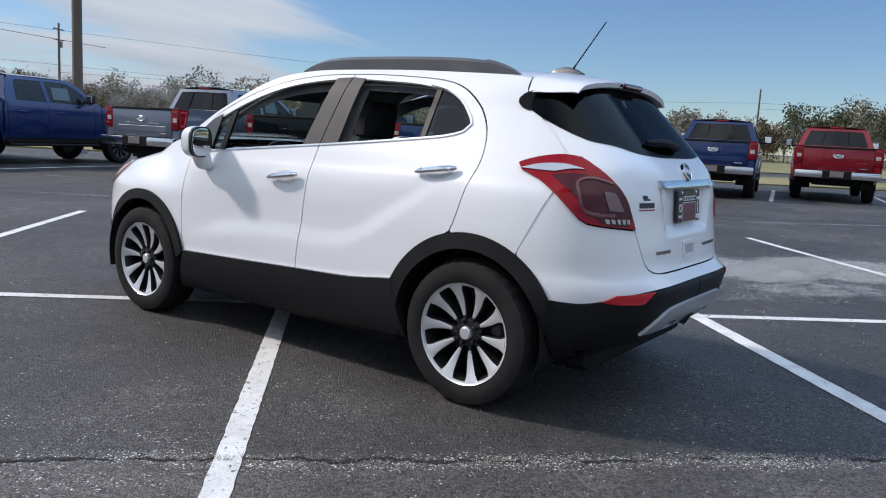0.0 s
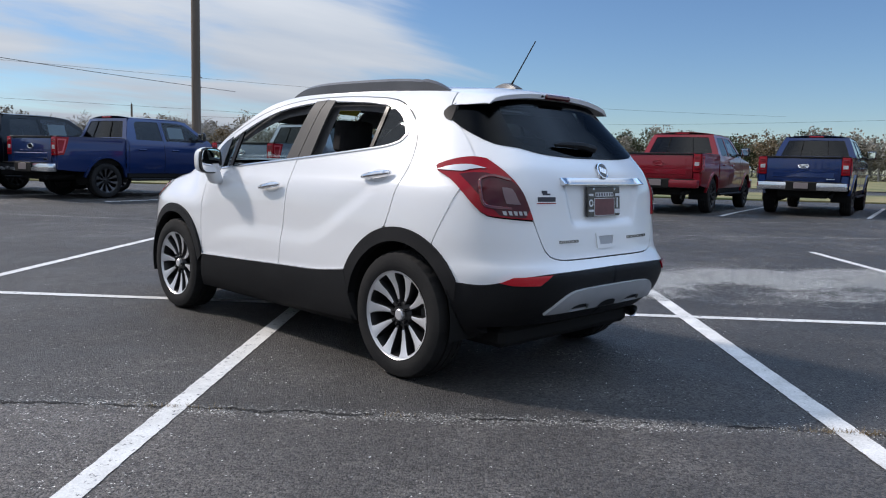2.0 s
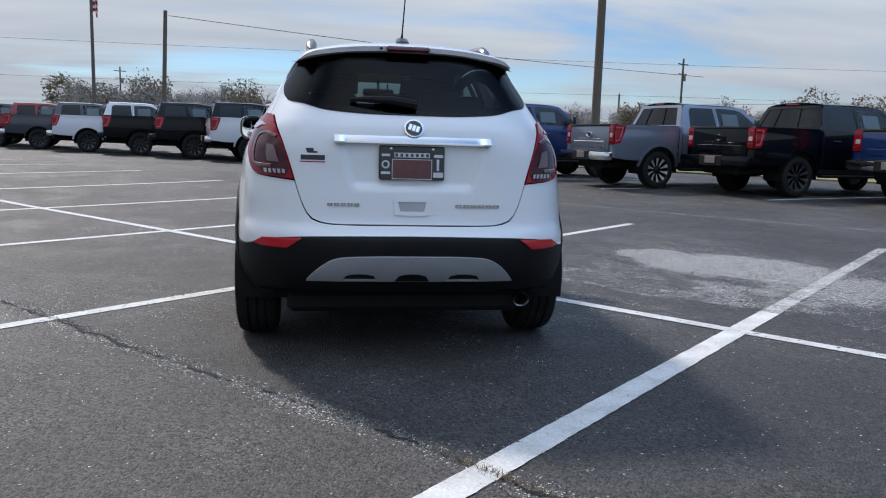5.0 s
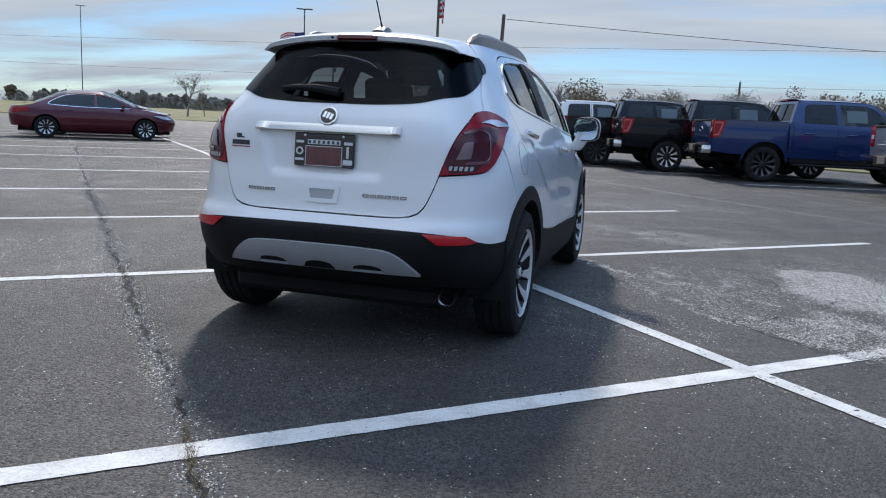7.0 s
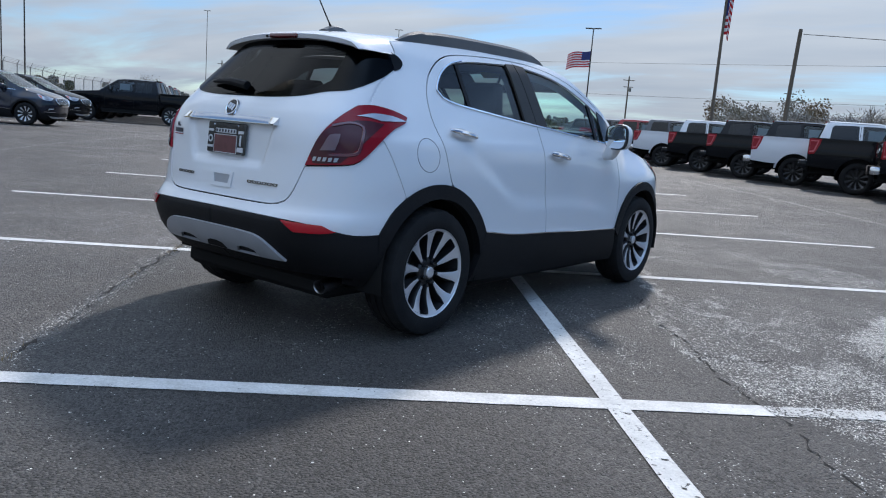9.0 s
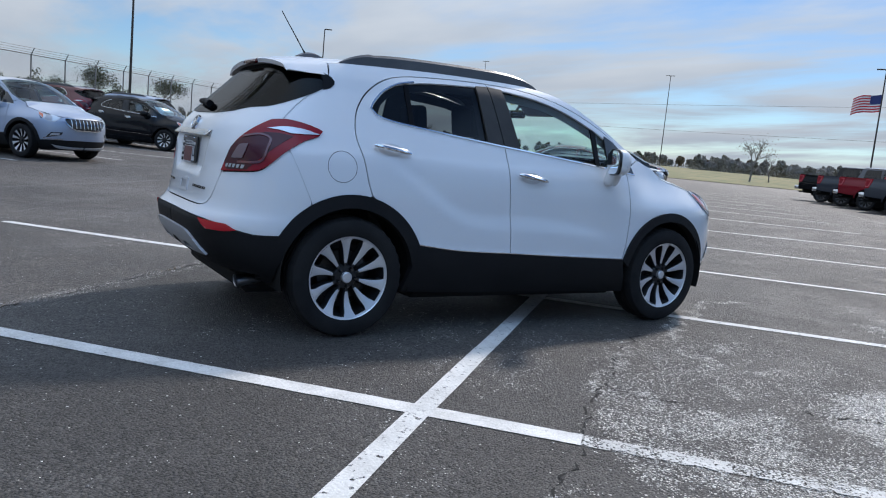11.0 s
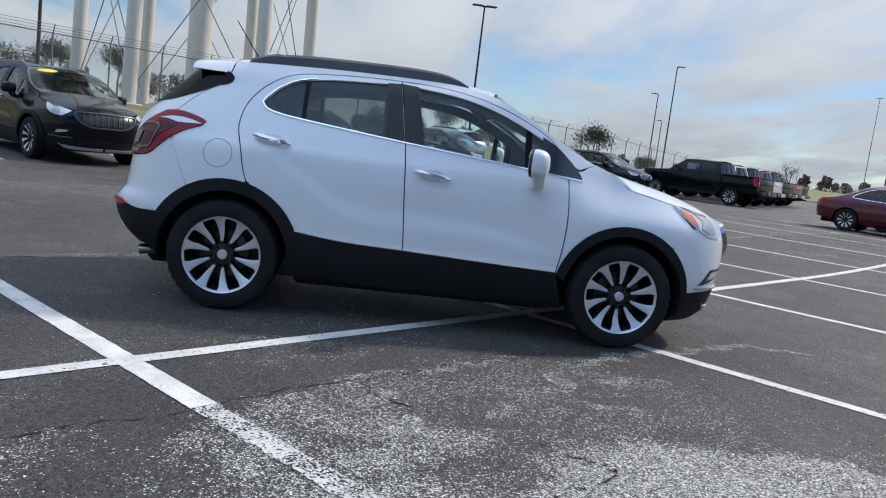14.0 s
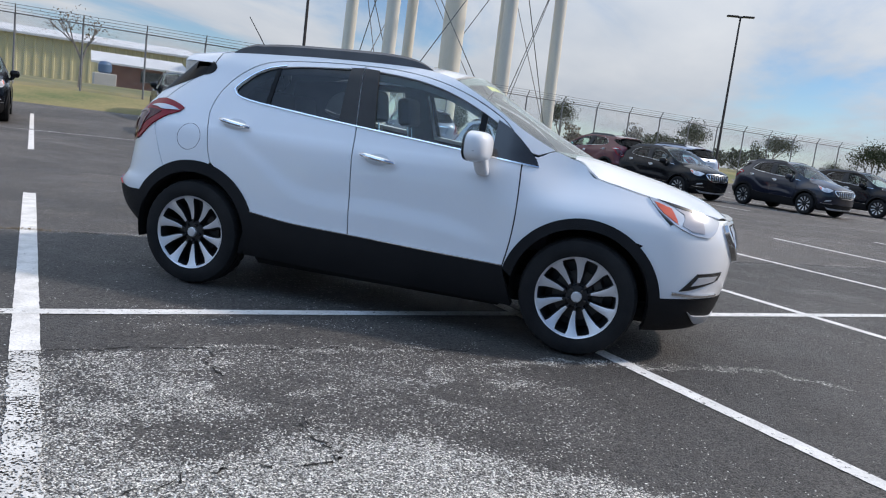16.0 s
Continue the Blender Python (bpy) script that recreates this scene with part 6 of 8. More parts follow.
        rows.append([ab.verts.new(p) for p in ((wd, y, zb), (wd * 0.7, y, zb + h * 0.8), (0, y, zb + h), (-wd * 0.7, y, zb + h * 0.8), (-wd, y, zb))])
    for a, b in zip(rows, rows[1:]):
        for j in range(4):
            ab.faces.new((a[j], a[j + 1], b[j + 1], b[j]))
    ab.faces.new(rows[0])
    ab.faces.new(rows[-1][::-1])
    bmesh.ops.recalc_face_normals(ab, faces=ab.faces[:])
    aer = part("antenna", ab, TRIM_GREY, car, "grey roof antenna fin with a black rod")
    part("antenna_rod", tube_bm([(0, -1.29, 1.63), (0, -1.315, 1.665), (0, -1.465, 1.875)], [0.008, 0.004, 0.003], 8), MATT_BLACK, aer)
    # exhaust
    ex = lathe_bm([(0.022, -1.45), (0.030, -1.50), (0.032, -1.70), (0.038, -1.715), (0.040, -1.835), (0.042, -1.845), (0.037, -1.84), (0.032, -1.70)], 28, axis="z")
    ex.transform(Matrix.Translation((0.595, -1.68, 0.312)) @ Matrix.Rotation(radians(9), 4, "X") @ Matrix.Translation((0, 1.68, 0)) @ Matrix(((1, 0, 0, 0), (0, 0, 1, 0), (0, 0.85, 0, 0), (0, 0, 0, 1))))
    bmesh.ops.recalc_face_normals(ex, faces=ex.faces[:])
    part("exhaust_tip", ex, material("exhaust_steel", (0.34, 0.34, 0.35), 0.32, 1.0), car, "oval bright steel exhaust tip")
    # cabin
    floor = box_bm(-0.70, 0.70, -1.55, 1.05, 0.30, 0.42, 0.02)
    box_bm(-0.66, 0.66, -1.85, -1.20, 0.42, 0.86, 0.03, floor)
    part("cabin_floor", floor, MATT_BLACK, car)
    dash = box_bm(-0.68, 0.68, 0.62, 1.05, 0.55, 1.03, 0.06, seg=2)
    box_bm(-0.52, -0.22, 0.52, 0.75, 0.96, 1.09, 0.04, dash)
    part("dashboard", dash, SEAT, car)
    lining = C([(0.95, 1.05, 1), (0.86, 1.20), (0.72, 1.315), (0.55, 1.41), (0.36, 1.49), (0.17, 1.535), (-0.28, 1.56), (-0.9, 1.54), (-1.30, 1.50, 1), (-1.38, 1.30, 1), (-1.30, 1.02, 1), (-0.3, 0.96), (0.6, 0.96, 1)], 0.06)
    openings = [C([(-0.14, 1.160, 1), (0.30, 1.120), (0.72, 1.080, 1), (0.70, 1.245, 1), (0.52, 1.335), (0.33, 1.415), (0.14, 1.468), (-0.19, 1.50, 1)], 0.06),
                C([(-0.37, 1.178, 1), (-0.65, 1.205), (-1.0, 1.245), (-1.08, 1.29), (-1.04, 1.37), (-0.92, 1.45), (-0.68, 1.49), (-0.38, 1.505, 1)], 0.06)]
    both("cabin_lining", skin(side, lining, openings, step=0.09, lift=-0.055, thick=0), HEADLINER, "grey trim of the pillars and doors inside")
    whole("headliner", skin(SH.roof, C([(0, -1.40, 1), (0.9, -1.38), (0.985, -1.3), (0.985, -0.9), (0.985, 0.3, 1), (0, 0.34, 1)], 0.10), step=0.12, lift=-0.030, thick=0), HEADLINER)
    for x, y in ((-0.37, 0.03), (0.37, 0.03), (-0.37, -0.85), (0.37, -0.85), (0.0, -0.85)):
        wdt = 0.24 if x else 0.15
        seat = root("seat", "", "")
        for k in ("label", "category"):
            if k in seat:
                del seat[k]
        seat.parent = car
        seat["label"] = "dark cloth car seat"
        part("seat_cushion", box_bm(x - wdt, x + wdt, y - 0.12, y + 0.40, 0.42, 0.66, 0.06, seg=2), SEAT, seat)
        bk = box_bm(-wdt, wdt, -0.07, 0.07, 0, 0.56, 0.055, seg=2)
        bk.transform(Matrix.Translation((x, y - 0.12, 0.58)) @ Matrix.Rotation(radians(14), 4, "X"))
        part("seat_back", bk, SEAT, seat)
        hr = box_bm(-0.135, 0.135, -0.055, 0.055, 0, 0.21 if y > -0.5 else 0.17, 0.045, seg=3)
        hr.transform(Matrix.Translation((x, y - 0.275, 1.215 if y > -0.5 else 1.175)) @ Matrix.Rotation(radians(8), 4, "X"))
        part("headrest", hr, SEAT, seat)
        post = bmesh.new()
        for dx in (-0.05, 0.05):
            tube_bm([(x + dx, y - 0.255, 1.09), (x + dx, y - 0.275, 1.21)], 0.006, 6, post)
        part("headrest_post", post, CHROME, seat)
    wheel_bm = lathe_bm([(0.17 + 0.014 * math.cos(a), 0.014 * math.sin(a)) for a in [2 * math.pi * k / 8 for k in range(8)]], 32, axis="z", close=True)
    join_bm(wheel_bm, box_bm(-0.06, 0.06, -0.05, 0.05, -0.02, 0.01, 0.01))
    join_bm(wheel_bm, box_bm(-0.165, 0.165, -0.016, 0.016, -0.01, 0.006))
    wheel_bm.transform(Matrix.Translation((-0.37, 0.47, 1.0)) @ Matrix.Rotation(radians(64), 4, "X"))
    part("steering_wheel", wheel_bm, SEAT, car)
    rv = box_bm(-0.12, 0.12, 0.40, 0.43, 1.40, 1.46, 0.015)
    tube_bm([(0, 0.42, 1.46), (0, 0.47, 1.53)], 0.01, 6, rv)
    part("cabin_mirror", rv, GLOSS_BLACK, car)
    for x in (-0.36, 0.36):
        vis = box_bm(-0.20, 0.20, -0.09, 0.09, -0.012, 0.012, 0.008)
        vis.transform(Matrix.Translation((x, 0.34, 1.475)) @ Matrix.Rotation(radians(-38), 4, "X"))
        part("sun_visor", vis, HEADLINER, car)
    # wheels
    for x, y, spin in ((0.768, RA[0], 8), (-0.768, RA[0], -20), (0.768, FA[0], 2), (-0.768, FA[0], 14)):
        (add_plain_wheel if plain else add_wheel)(car, x, y, spin=spin)
    return car


CAR = crossover(pose(0, 0, 0), WHITE)


# ---- parked vehicles ----
PAINTS = {
    "red": car_paint("ruby_red_paint", (0.22, 0.006, 0.016), 0.25), "dark_red": car_paint("dark_red_paint", (0.085, 0.004, 0.011), 0.25),
    "blue": car_paint("deep_blue_paint", (0.006, 0.024, 0.105), 0.25), "black": car_paint("black_car_paint", (0.003, 0.004, 0.006), 0.0, 0.22, 0.4, 0.08),
    "silver": car_paint("stone_silver_paint", (0.16, 0.185, 0.235), 0.4), "grey": car_paint("carbon_grey_paint", (0.045, 0.052, 0.065), 0.3),
    "white": car_paint("plain_white_paint", (0.68, 0.69, 0.71)), "ice": car_paint("ice_silver_paint", (0.36, 0.42, 0.53), 0.35), "navy": car_paint("navy_paint", (0.007, 0.010, 0.022), 0.2),
}
BODY = car_paint("body_paint", (0.3, 0.3, 0.3))
DARK_GLASS = glass("dark_cab_glass", (0.050, 0.056, 0.062))
CAB_GLASS = glass("light_cab_glass", (0.40, 0.45, 0.47))
GREY_RIM = varied("satin_grey_alloy", (0.05, 0.05, 0.052), (0.08, 0.08, 0.083), 4.0, 0.35, 0.05, 150.0, metal=0.4)


class PickupShell:
    W = [(0.45, 0.93), (0.60, 0.975), (0.75, 0.995), (0.95, 1.005), (1.12, 1.0), (1.25, 0.985), (1.36, 0.955), (1.50, 0.905), (1.70, 0.825), (1.86, 0.755), (1.95, 0.70)]

    def side(self, y, z):
        w = lerp_list(self.W, z) if y > 0.52 else lerp_list(self.W, min(z, 1.22))
        if y > 3.7:
            t = min(0.9999, (y - 3.7) / 1.02)
            w *= (1 - t**3.2) ** (1 / 3.2)
        return Vector((w, y, z))

    def roof(self, s, y):
        e = 1.905 - 0.05 * max(0, (y - 1.9) / 0.5) ** 2
        return Vector((s * 0.745, y, e + 0.055 * (1 - abs(s) ** 2.4)))

    def screen(self, s, q):
        ye, ze = 2.38 + 0.72 * q, 1.87 - 0.52 * q
        return Vector((s * lerp_list(self.W, ze) * 0.985, ye + (0.10 + 0.12 * q) * (1 - s * s), ze + 0.04 * (1 - s * s)))

    def rear_glass(self, s, q):
        ze = 1.41 + 0.48 * q
        return Vector((s * lerp_list(self.W, ze) * 0.985, 0.56 + 0.16 * q - 0.05 * (1 - s * s), ze))

    def hood(self, s, y):
        xe = self.side(y, 1.15).x * 0.97
        return Vector((s * xe, y, 1.335 - 0.045 * (y - 3.0) - 0.05 * max(0, y - 4.0) ** 2 * 3 + (0.045 * (1 - abs(s) ** 3) if abs(s) < 1 else 0) - 0.03))


def pickup_master():
    PK = PickupShell()
    C = curve
    car = root("pickup_truck", "parked crew-cab pickup truck", "pickup truck")
    S = PK.side

    def both(name, geo, mat, label=""):
        return geo_part(name, geo, mat, car, label), geo_part(name, geo.mirrored(), mat, car, label)

    def whole(name, geo, mat, label=""):
        return geo_part(name, geo.plus(geo.mirrored()), mat, car, label)

    def pair(name, bm, mat, label=""):
        o = mirror_bm(bm)
        return part(name, bm, mat, car, label), part(name, o, mat, car, label)
    arch_r, arch_f = (0.0, 0.44), (3.68, 0.44)
    bed = [(-1.20, 0.66), (-1.20, 0.95), (-1.18, 1.36), (-1.12, 1.385), (-0.3, 1.385), (0.50, 1.385), (0.50, 0.60)] + arc(*arch_r, 0.50, 20, 160, 16)[0:17] + [(-0.80, 0.62)]
    bed = [(p[0], p[1]) for p in bed]
    both("bed_side", skin(S, bed, step=0.12), BODY)
    cab = C([(0.515, 0.58, 1), (0.515, 1.36, 1), (0.60, 1.50), (0.69, 1.80), (0.78, 1.895, 1), (1.4, 1.915), (2.1, 1.905), (2.40, 1.865, 1), (3.08, 1.355, 1), (3.075, 0.58, 1)], 0.10)
    w_r = C([(0.83, 1.385, 1), (0.87, 1.77), (0.93, 1.82), (1.55, 1.835, 1), (1.58, 1.37, 1)], 0.10)
    w_f = C([(1.67, 1.37, 1), (1.645, 1.835, 1), (2.12, 1.83), (2.36, 1.78), (2.80, 1.44), (2.86, 1.36, 1)], 0.10)
    both("cab_side", skin(S, cab, [w_r, w_f], step=0.12), BODY)
    both("side_window", skin(S, w_r, step=0.15, lift=-0.008, thick=0), DARK_GLASS, "dark rear door window")
    both("side_window", skin(S, w_f, step=0.15, lift=-0.008, thick=0), CAB_GLASS, "lightly tinted front door window")
    both("window_sticker", skin(S, C([(1.80, 1.45, 1), (2.25, 1.45, 1), (2.25, 1.72, 1), (1.80, 1.72, 1)], 0.2), step=0.2, lift=-0.012, thick=0), material("paper", (0.55, 0.6, 0.62), 0.8), "paper window sticker")
    for y, zt in ((1.60, 1.84), (2.88, 1.36), (0.60, 1.38)):
        pair("door_seam", strip(S, [(y, 0.62 + (zt - 0.62) * k / 10) for k in range(11)], 0.012, 0.002), MATT_BLACK)
    for y in (0.85, 1.80):
        pair("door_handle", box_bm(1.0, 1.03, y, y + 0.22, 1.13, 1.165, 0.012), BODY)
    fend = C([(3.09, 0.58, 1), (3.09, 1.345, 1), (3.6, 1.29), (4.2, 1.23), (4.55, 1.10, 1), (4.60, 0.75, 1)], 0.1, closed=False) + arc(*arch_f, 0.50, 20, 163, 16)
    both("front_fender", skin(S, fend, step=0.12), BODY)
    for c in (arch_r, arch_f):
        o = arc(*c, 0.545, 5, 175, 20) + arc(*c, 0.49, 175, 5, 20)
        both("arch_lip", skin(S, o, step=0.12, lift=0.02, thick=0.06), BODY)
        bm = bmesh.new()
        rings = [[bm.verts.new((x, c[0] + 0.50 * math.cos(radians(t)), c[1] + 0.50 * math.sin(radians(t)))) for t in range(-10, 195, 12)] for x in (0.55, 0.985)]
        for k in range(len(rings[0]) - 1):
            bm.faces.new((rings[0][k], rings[0][k + 1], rings[1][k + 1], rings[1][k]))
        bm.faces.new(rings[0])
        pair("wheel_liner", bm, MATT_BLACK)
    whole("cab_roof", skin(PK.roof, C([(0, 0.72, 1), (0.98, 0.78, 1), (1.0, 1.5), (1.0, 2.35, 1), (0.5, 2.46), (0, 2.48, 1)], 0.15), step=0.15), BODY)
    whole("windscreen", skin(PK.screen, C([(0, 0, 1), (1, 0, 1), (1, 1, 1), (0, 1, 1)], 0.2), step=0.2, thick=0.004), DARK_GLASS)
    whole("bonnet", skin(PK.hood, C([(0, 3.06, 1), (1, 3.06, 1), (1, 3.8), (1, 4.5, 1), (0, 4.6, 1)], 0.15), step=0.15, thick=0.1), BODY)
    whole("cab_back", skin(PK.rear_glass, C([(0, -0.9, 1), (1, -0.9, 1), (1, 1.0, 1), (0, 1.0, 1)], 0.15), [C([(-0.01, 0.04, 1), (0.86, 0.04, 1), (0.84, 0.86, 1), (-0.01, 0.88, 1)], 0.15)], step=0.15, thick=0.03), BODY)
    whole("rear_window", skin(PK.rear_glass, C([(0, 0.04, 1), (0.86, 0.04, 1), (0.84, 0.86, 1), (0, 0.88, 1)], 0.15), step=0.15, lift=-0.012, thick=0), DARK_GLASS, "dark cab rear window")
    for x in (-0.36, 0.36):
        part("window_bar", tube_bm([PK.rear_glass(x, 0.06) + Vector((0, 0.004, 0)), PK.rear_glass(x, 0.86) + Vector((0, 0.004, 0))], 0.010, 6), MATT_BLACK, car)
    b = box_bm(-0.17, 0.17, 0.66, 0.72, 1.90, 1.935, 0.012)
    part("cargo_lamp", b, RED_LENS, car, "red and clear high brake lamp")
    # tailgate and what is on it
    tg = box_bm(-0.80, 0.80, -1.225, -1.165, 0.80, 1.345, 0.02, seg=2)
    gate = part("tailgate", tg, BODY, car)
    part("tailgate_cap", box_bm(-0.80, 0.80, -1.238, -1.150, 1.345, 1.392, 0.014, seg=2), CLADDING, gate, "black tailgate top moulding")
    part("tailgate_pressing", box_bm(-0.66, 0.66, -1.233, -1.220, 0.90, 1.02, 0.008), BODY, gate)
    ov = lathe_bm([(0, 0.012), (0.10, 0.010), (0.115, 0.016), (0.125, 0.010), (0.125, 0)], 32, axis="z")
    ov.transform(Matrix.Translation((0, -1.225, 1.165)) @ Matrix.Rotation(radians(90), 4, "X") @ Matrix.Diagonal((1.0, 0.46, 1, 1)))
    part("oval_badge", ov, CHROME, gate, "plain chrome oval badge")
    part("badge_plate", box_bm(0.50, 0.68, -1.232, -1.222, 0.86, 0.885), CHROME, gate)
    tl = box_bm(0.80, 0.985, -1.225, -1.03, 0.96, 1.375, 0.025, seg=2)
    lamps = pair("tail_lamp", tl, RED_LENS, "red upright tail lamp")
    wrap = C([(-1.205, 1.372, 1), (-0.92, 1.372, 1), (-0.965, 1.20), (-1.06, 0.985, 1), (-1.205, 0.965, 1)], 0.06)
    both("tail_lamp", skin(S, wrap, step=0.08, lift=0.008, thick=0.01), RED_LENS, "red lamp wrapping onto the bed side")
    both("lamp_rim", skin(S, C([(-1.19, 1.335, 1), (-0.98, 1.335, 1), (-1.01, 1.22), (-1.075, 1.03, 1), (-1.19, 1.01, 1)], 0.06), [C([(-1.185, 1.30, 1), (-1.02, 1.30, 1), (-1.045, 1.21), (-1.095, 1.065, 1), (-1.185, 1.05, 1)], 0.06)], step=0.06, lift=0.012, thick=0.004), PINK_LENS, "pale red outline in the lamp")
    lens = box_bm(0.83, 0.95, -1.230, -1.20, 1.10, 1.20, 0.012)
    pair("reversing_lens", lens, CLEAR_LENS)
    for zz in (1.02, 1.05, 1.26, 1.30):
        pair("lamp_line", box_bm(0.825, 0.965, -1.231, -1.21, zz, zz + 0.014, 0.004), RED_DARK)
    for k in range(5):
        part("gate_pressing", box_bm(-0.44 + 0.19 * k, -0.44 + 0.19 * k + 0.13, -1.230, -1.222, 1.035, 1.075, 0.004), BODY, gate)
    pair("bed_corner", box_bm(0.80, 0.975, -1.21, -1.05, 0.66, 0.96, 0.02), BODY)
    rb = box_bm(-0.97, 0.97, -1.42, -1.20, 0.60, 0.79, 0.04, seg=2)
    bump = part("rear_bumper", rb, CHROME, car, "bright chrome rear step bumper")
    part("bumper_pad", box_bm(-0.34, 0.34, -1.428, -1.26, 0.58, 0.805, 0.02), MATT_BLACK, bump)
    part("number_plate", box_bm(-0.155, 0.155, -1.437, -1.428, 0.64, 0.78, 0.004), material("plate_face", (0.20, 0.17, 0.17), 0.5), bump, "dealer plate in the bumper")
    for x in (-0.66, 0.66):
        part("step_pad", box_bm(x - 0.22, x + 0.22, -1.41, -1.24, 0.790, 0.797), MATT_BLACK, bump)
    inner = box_bm(-0.80, 0.80, -1.16, 0.48, 0.72, 0.78)
    for sgn in (-1, 1):
        box_bm(sgn * 0.86 - 0.06, sgn * 0.86 + 0.06, -1.17, 0.48, 0.75, 1.378, bm=inner)
    part("bed_liner", inner, MATT_BLACK, car)
    pair("bed_rail", box_bm(0.80, 0.975, -1.18, 0.50, 1.378, 1.398, 0.008), CLADDING)
    und = box_bm(-0.55, 0.55, -1.15, 4.4, 0.42, 0.66, 0.04)
    box_bm(-0.96, 0.96, 0.56, 3.06, 0.44, 0.62, 0.04, und)
    tube_bm([(0.62, -1.28, 0.47), (0.60, -0.6, 0.52)], 0.045, 10, und)
    part("chassis", und, MATT_BLACK, car)
    part("cab_floor", box_bm(-0.90, 0.90, 0.60, 3.0, 0.6, 0.8), MATT_BLACK, car)
    pair("cab_seat", box_bm(0.12, 0.62, 1.55, 1.72, 0.9, 1.62, 0.06), SEAT)
    pair("cab_seat", box_bm(0.12, 0.62, 0.70, 0.84, 0.9, 1.58, 0.06), SEAT)
    pair("running_board", box_bm(0.86, 1.03, 0.62, 3.0, 0.40, 0.46, 0.02), CLADDING)
    mir = box_bm(1.02, 1.25, 2.58, 2.68, 1.40, 1.62, 0.04, seg=2)
    box_bm(0.92, 1.06, 2.60, 2.66, 1.40, 1.46, 0.01, mir)
    ms = pair("mirror_housing", mir, GLOSS_BLACK, "black towing mirror")
    pair("mirror_glass", box_bm(1.05, 1.22, 2.572, 2.582, 1.43, 1.59, 0.004), MIRROR_GLASS)
    nose = box_bm(-0.78, 0.78, 4.50, 4.66, 0.80, 1.18, 0.05)
    part("grille", nose, GLOSS_BLACK, car)
    part("front_bumper", box_bm(-0.95, 0.95, 4.50, 4.78, 0.50, 0.80, 0.06), CHROME, car)
    pair("headlamp", box_bm(0.70, 0.93, 4.38, 4.62, 0.92, 1.17, 0.05), CLEAR_LENS)
    for x, y, spin in ((0.86, 0, 5), (-0.86, 0, 20), (0.86, 3.68, 12), (-0.86, 3.68, 0)):
        add_plain_wheel(car, x, y, 0.41, spin, 1.18, 1.2)
    return car


def repaint(car, paint, swaps=()):
    """Gives a copy its own paint on the painted parts."""
    for o in car.children_recursive:
        if o.type == "MESH":
            for k, slot in enumerate(o.material_slots):
                if slot.material == BODY:
                    slot.link = "OBJECT"
                    slot.material = paint
                for a, b in swaps:
                    if slot.material == a:
                        slot.link = "OBJECT"
                        slot.material = b
    return car


PICKUP = pickup_master()
TRUCKS = ["red", "blue", "red", "blue", "black", "silver", "blue", "black", "black", "white", "black", "black", "white", "grey", "red", "grey", "black"]
WORDS = {"red": "bright red", "dark_red": "dark red", "blue": "deep blue", "black": "black", "silver": "stone-silver", "white": "white", "grey": "dark grey"}
ROW_SHIFT = [0, 0, 0, 0, 0.2, 0.75, -0.5, 0.0, 0.7, 1.4, 2.1, 2.6]   # how far each stands off an even spacing
ROW = [PICKUP] + [copy_thing(PICKUP, Matrix.Identity(4)) for _ in TRUCKS[1:]]
FAR = [copy_thing(PICKUP, Matrix.Identity(4)) for _ in range(5)]
for k, (t, c) in enumerate(zip(ROW, TRUCKS)):
    p = ROW_A + ROW_STEP * k - ROW_STEP.normalized() * (ROW_SHIFT[k] if k < len(ROW_SHIFT) else 2.8)
    t.matrix_basis = stand(p.x, p.y, ROW_HEAD)
    repaint(t, PAINTS[c], (((CHROME, PAINTS["black"]),) if k in (4, 8, 10, 11) else ((CHROME, PAINTS["red"]),) if k == 2 else ()) + (() if k in (0, 5, 7) else ((ALLOY, GREY_RIM),)))
    tagged(t, f"{WORDS[c]} crew-cab pickup truck parked tail to the aisle", "pickup truck", "pickup row")
for t, (u, v, c) in zip(FAR, ((-10.0, 31.5, "black"), (-10.9, 35.4, "white"), (-11.6, 39.2, "black"), (-12.3, 43.0, "red"), (-13.2, 47.0, "black"))):
    x, y = at_uv(u, v)
    t.matrix_basis = stand(x, y, 223)
    repaint(t, PAINTS[c], ((CHROME, PAINTS["black"]),) if c == "black" else ())
    tagged(t, f"{WORDS[c]} pickup truck parked nose to the fence", "pickup truck", "far pickups")

PARKED = crossover(pose(0, 0, 0), BODY, True, "parked crossover")

SPARE = [PARKED] + [copy_thing(PARKED, Matrix.Identity(4)) for _ in range(12)]


def park(u, v, heading, scale, paint, label, first=False, swaps=(), sticker=False):
    """A crossover with its front axle at (u, v) of the lot's grid, or at that place in metres."""
    x, y = at_uv(u, v) if not first else (u, v)
    m = stand(x, y, heading) @ Matrix.Translation((0, -1.2775 * scale[1], 0)) @ Matrix.Diagonal((*scale, 1))
    t = SPARE.pop()
    t.matrix_basis = m
    repaint(t, PAINTS[paint], swaps)
    if sticker:
        oval = [(0.50 + 0.26 * math.cos(a), 0.14 + 0.065 * math.sin(a)) for a in [2 * math.pi * k / 20 for k in range(20)]]
        geo_part("price_sticker", skin(SH.screen, oval, step=0.1, lift=0.004, thick=0.001), bpy.data.materials["yellow_sticker"], t, "yellow oval price sticker on the windscreen")
    return tagged(t, label, "car", "parked cars")


park(-11.2, 2.2, 43, (1.13, 1.18, 1.08), "black", "black three-row sport utility vehicle with a yellow windscreen sticker", swaps=((CHROME, TRIM_GREY), (AMBER, CLEAR_LENS)), sticker=True)
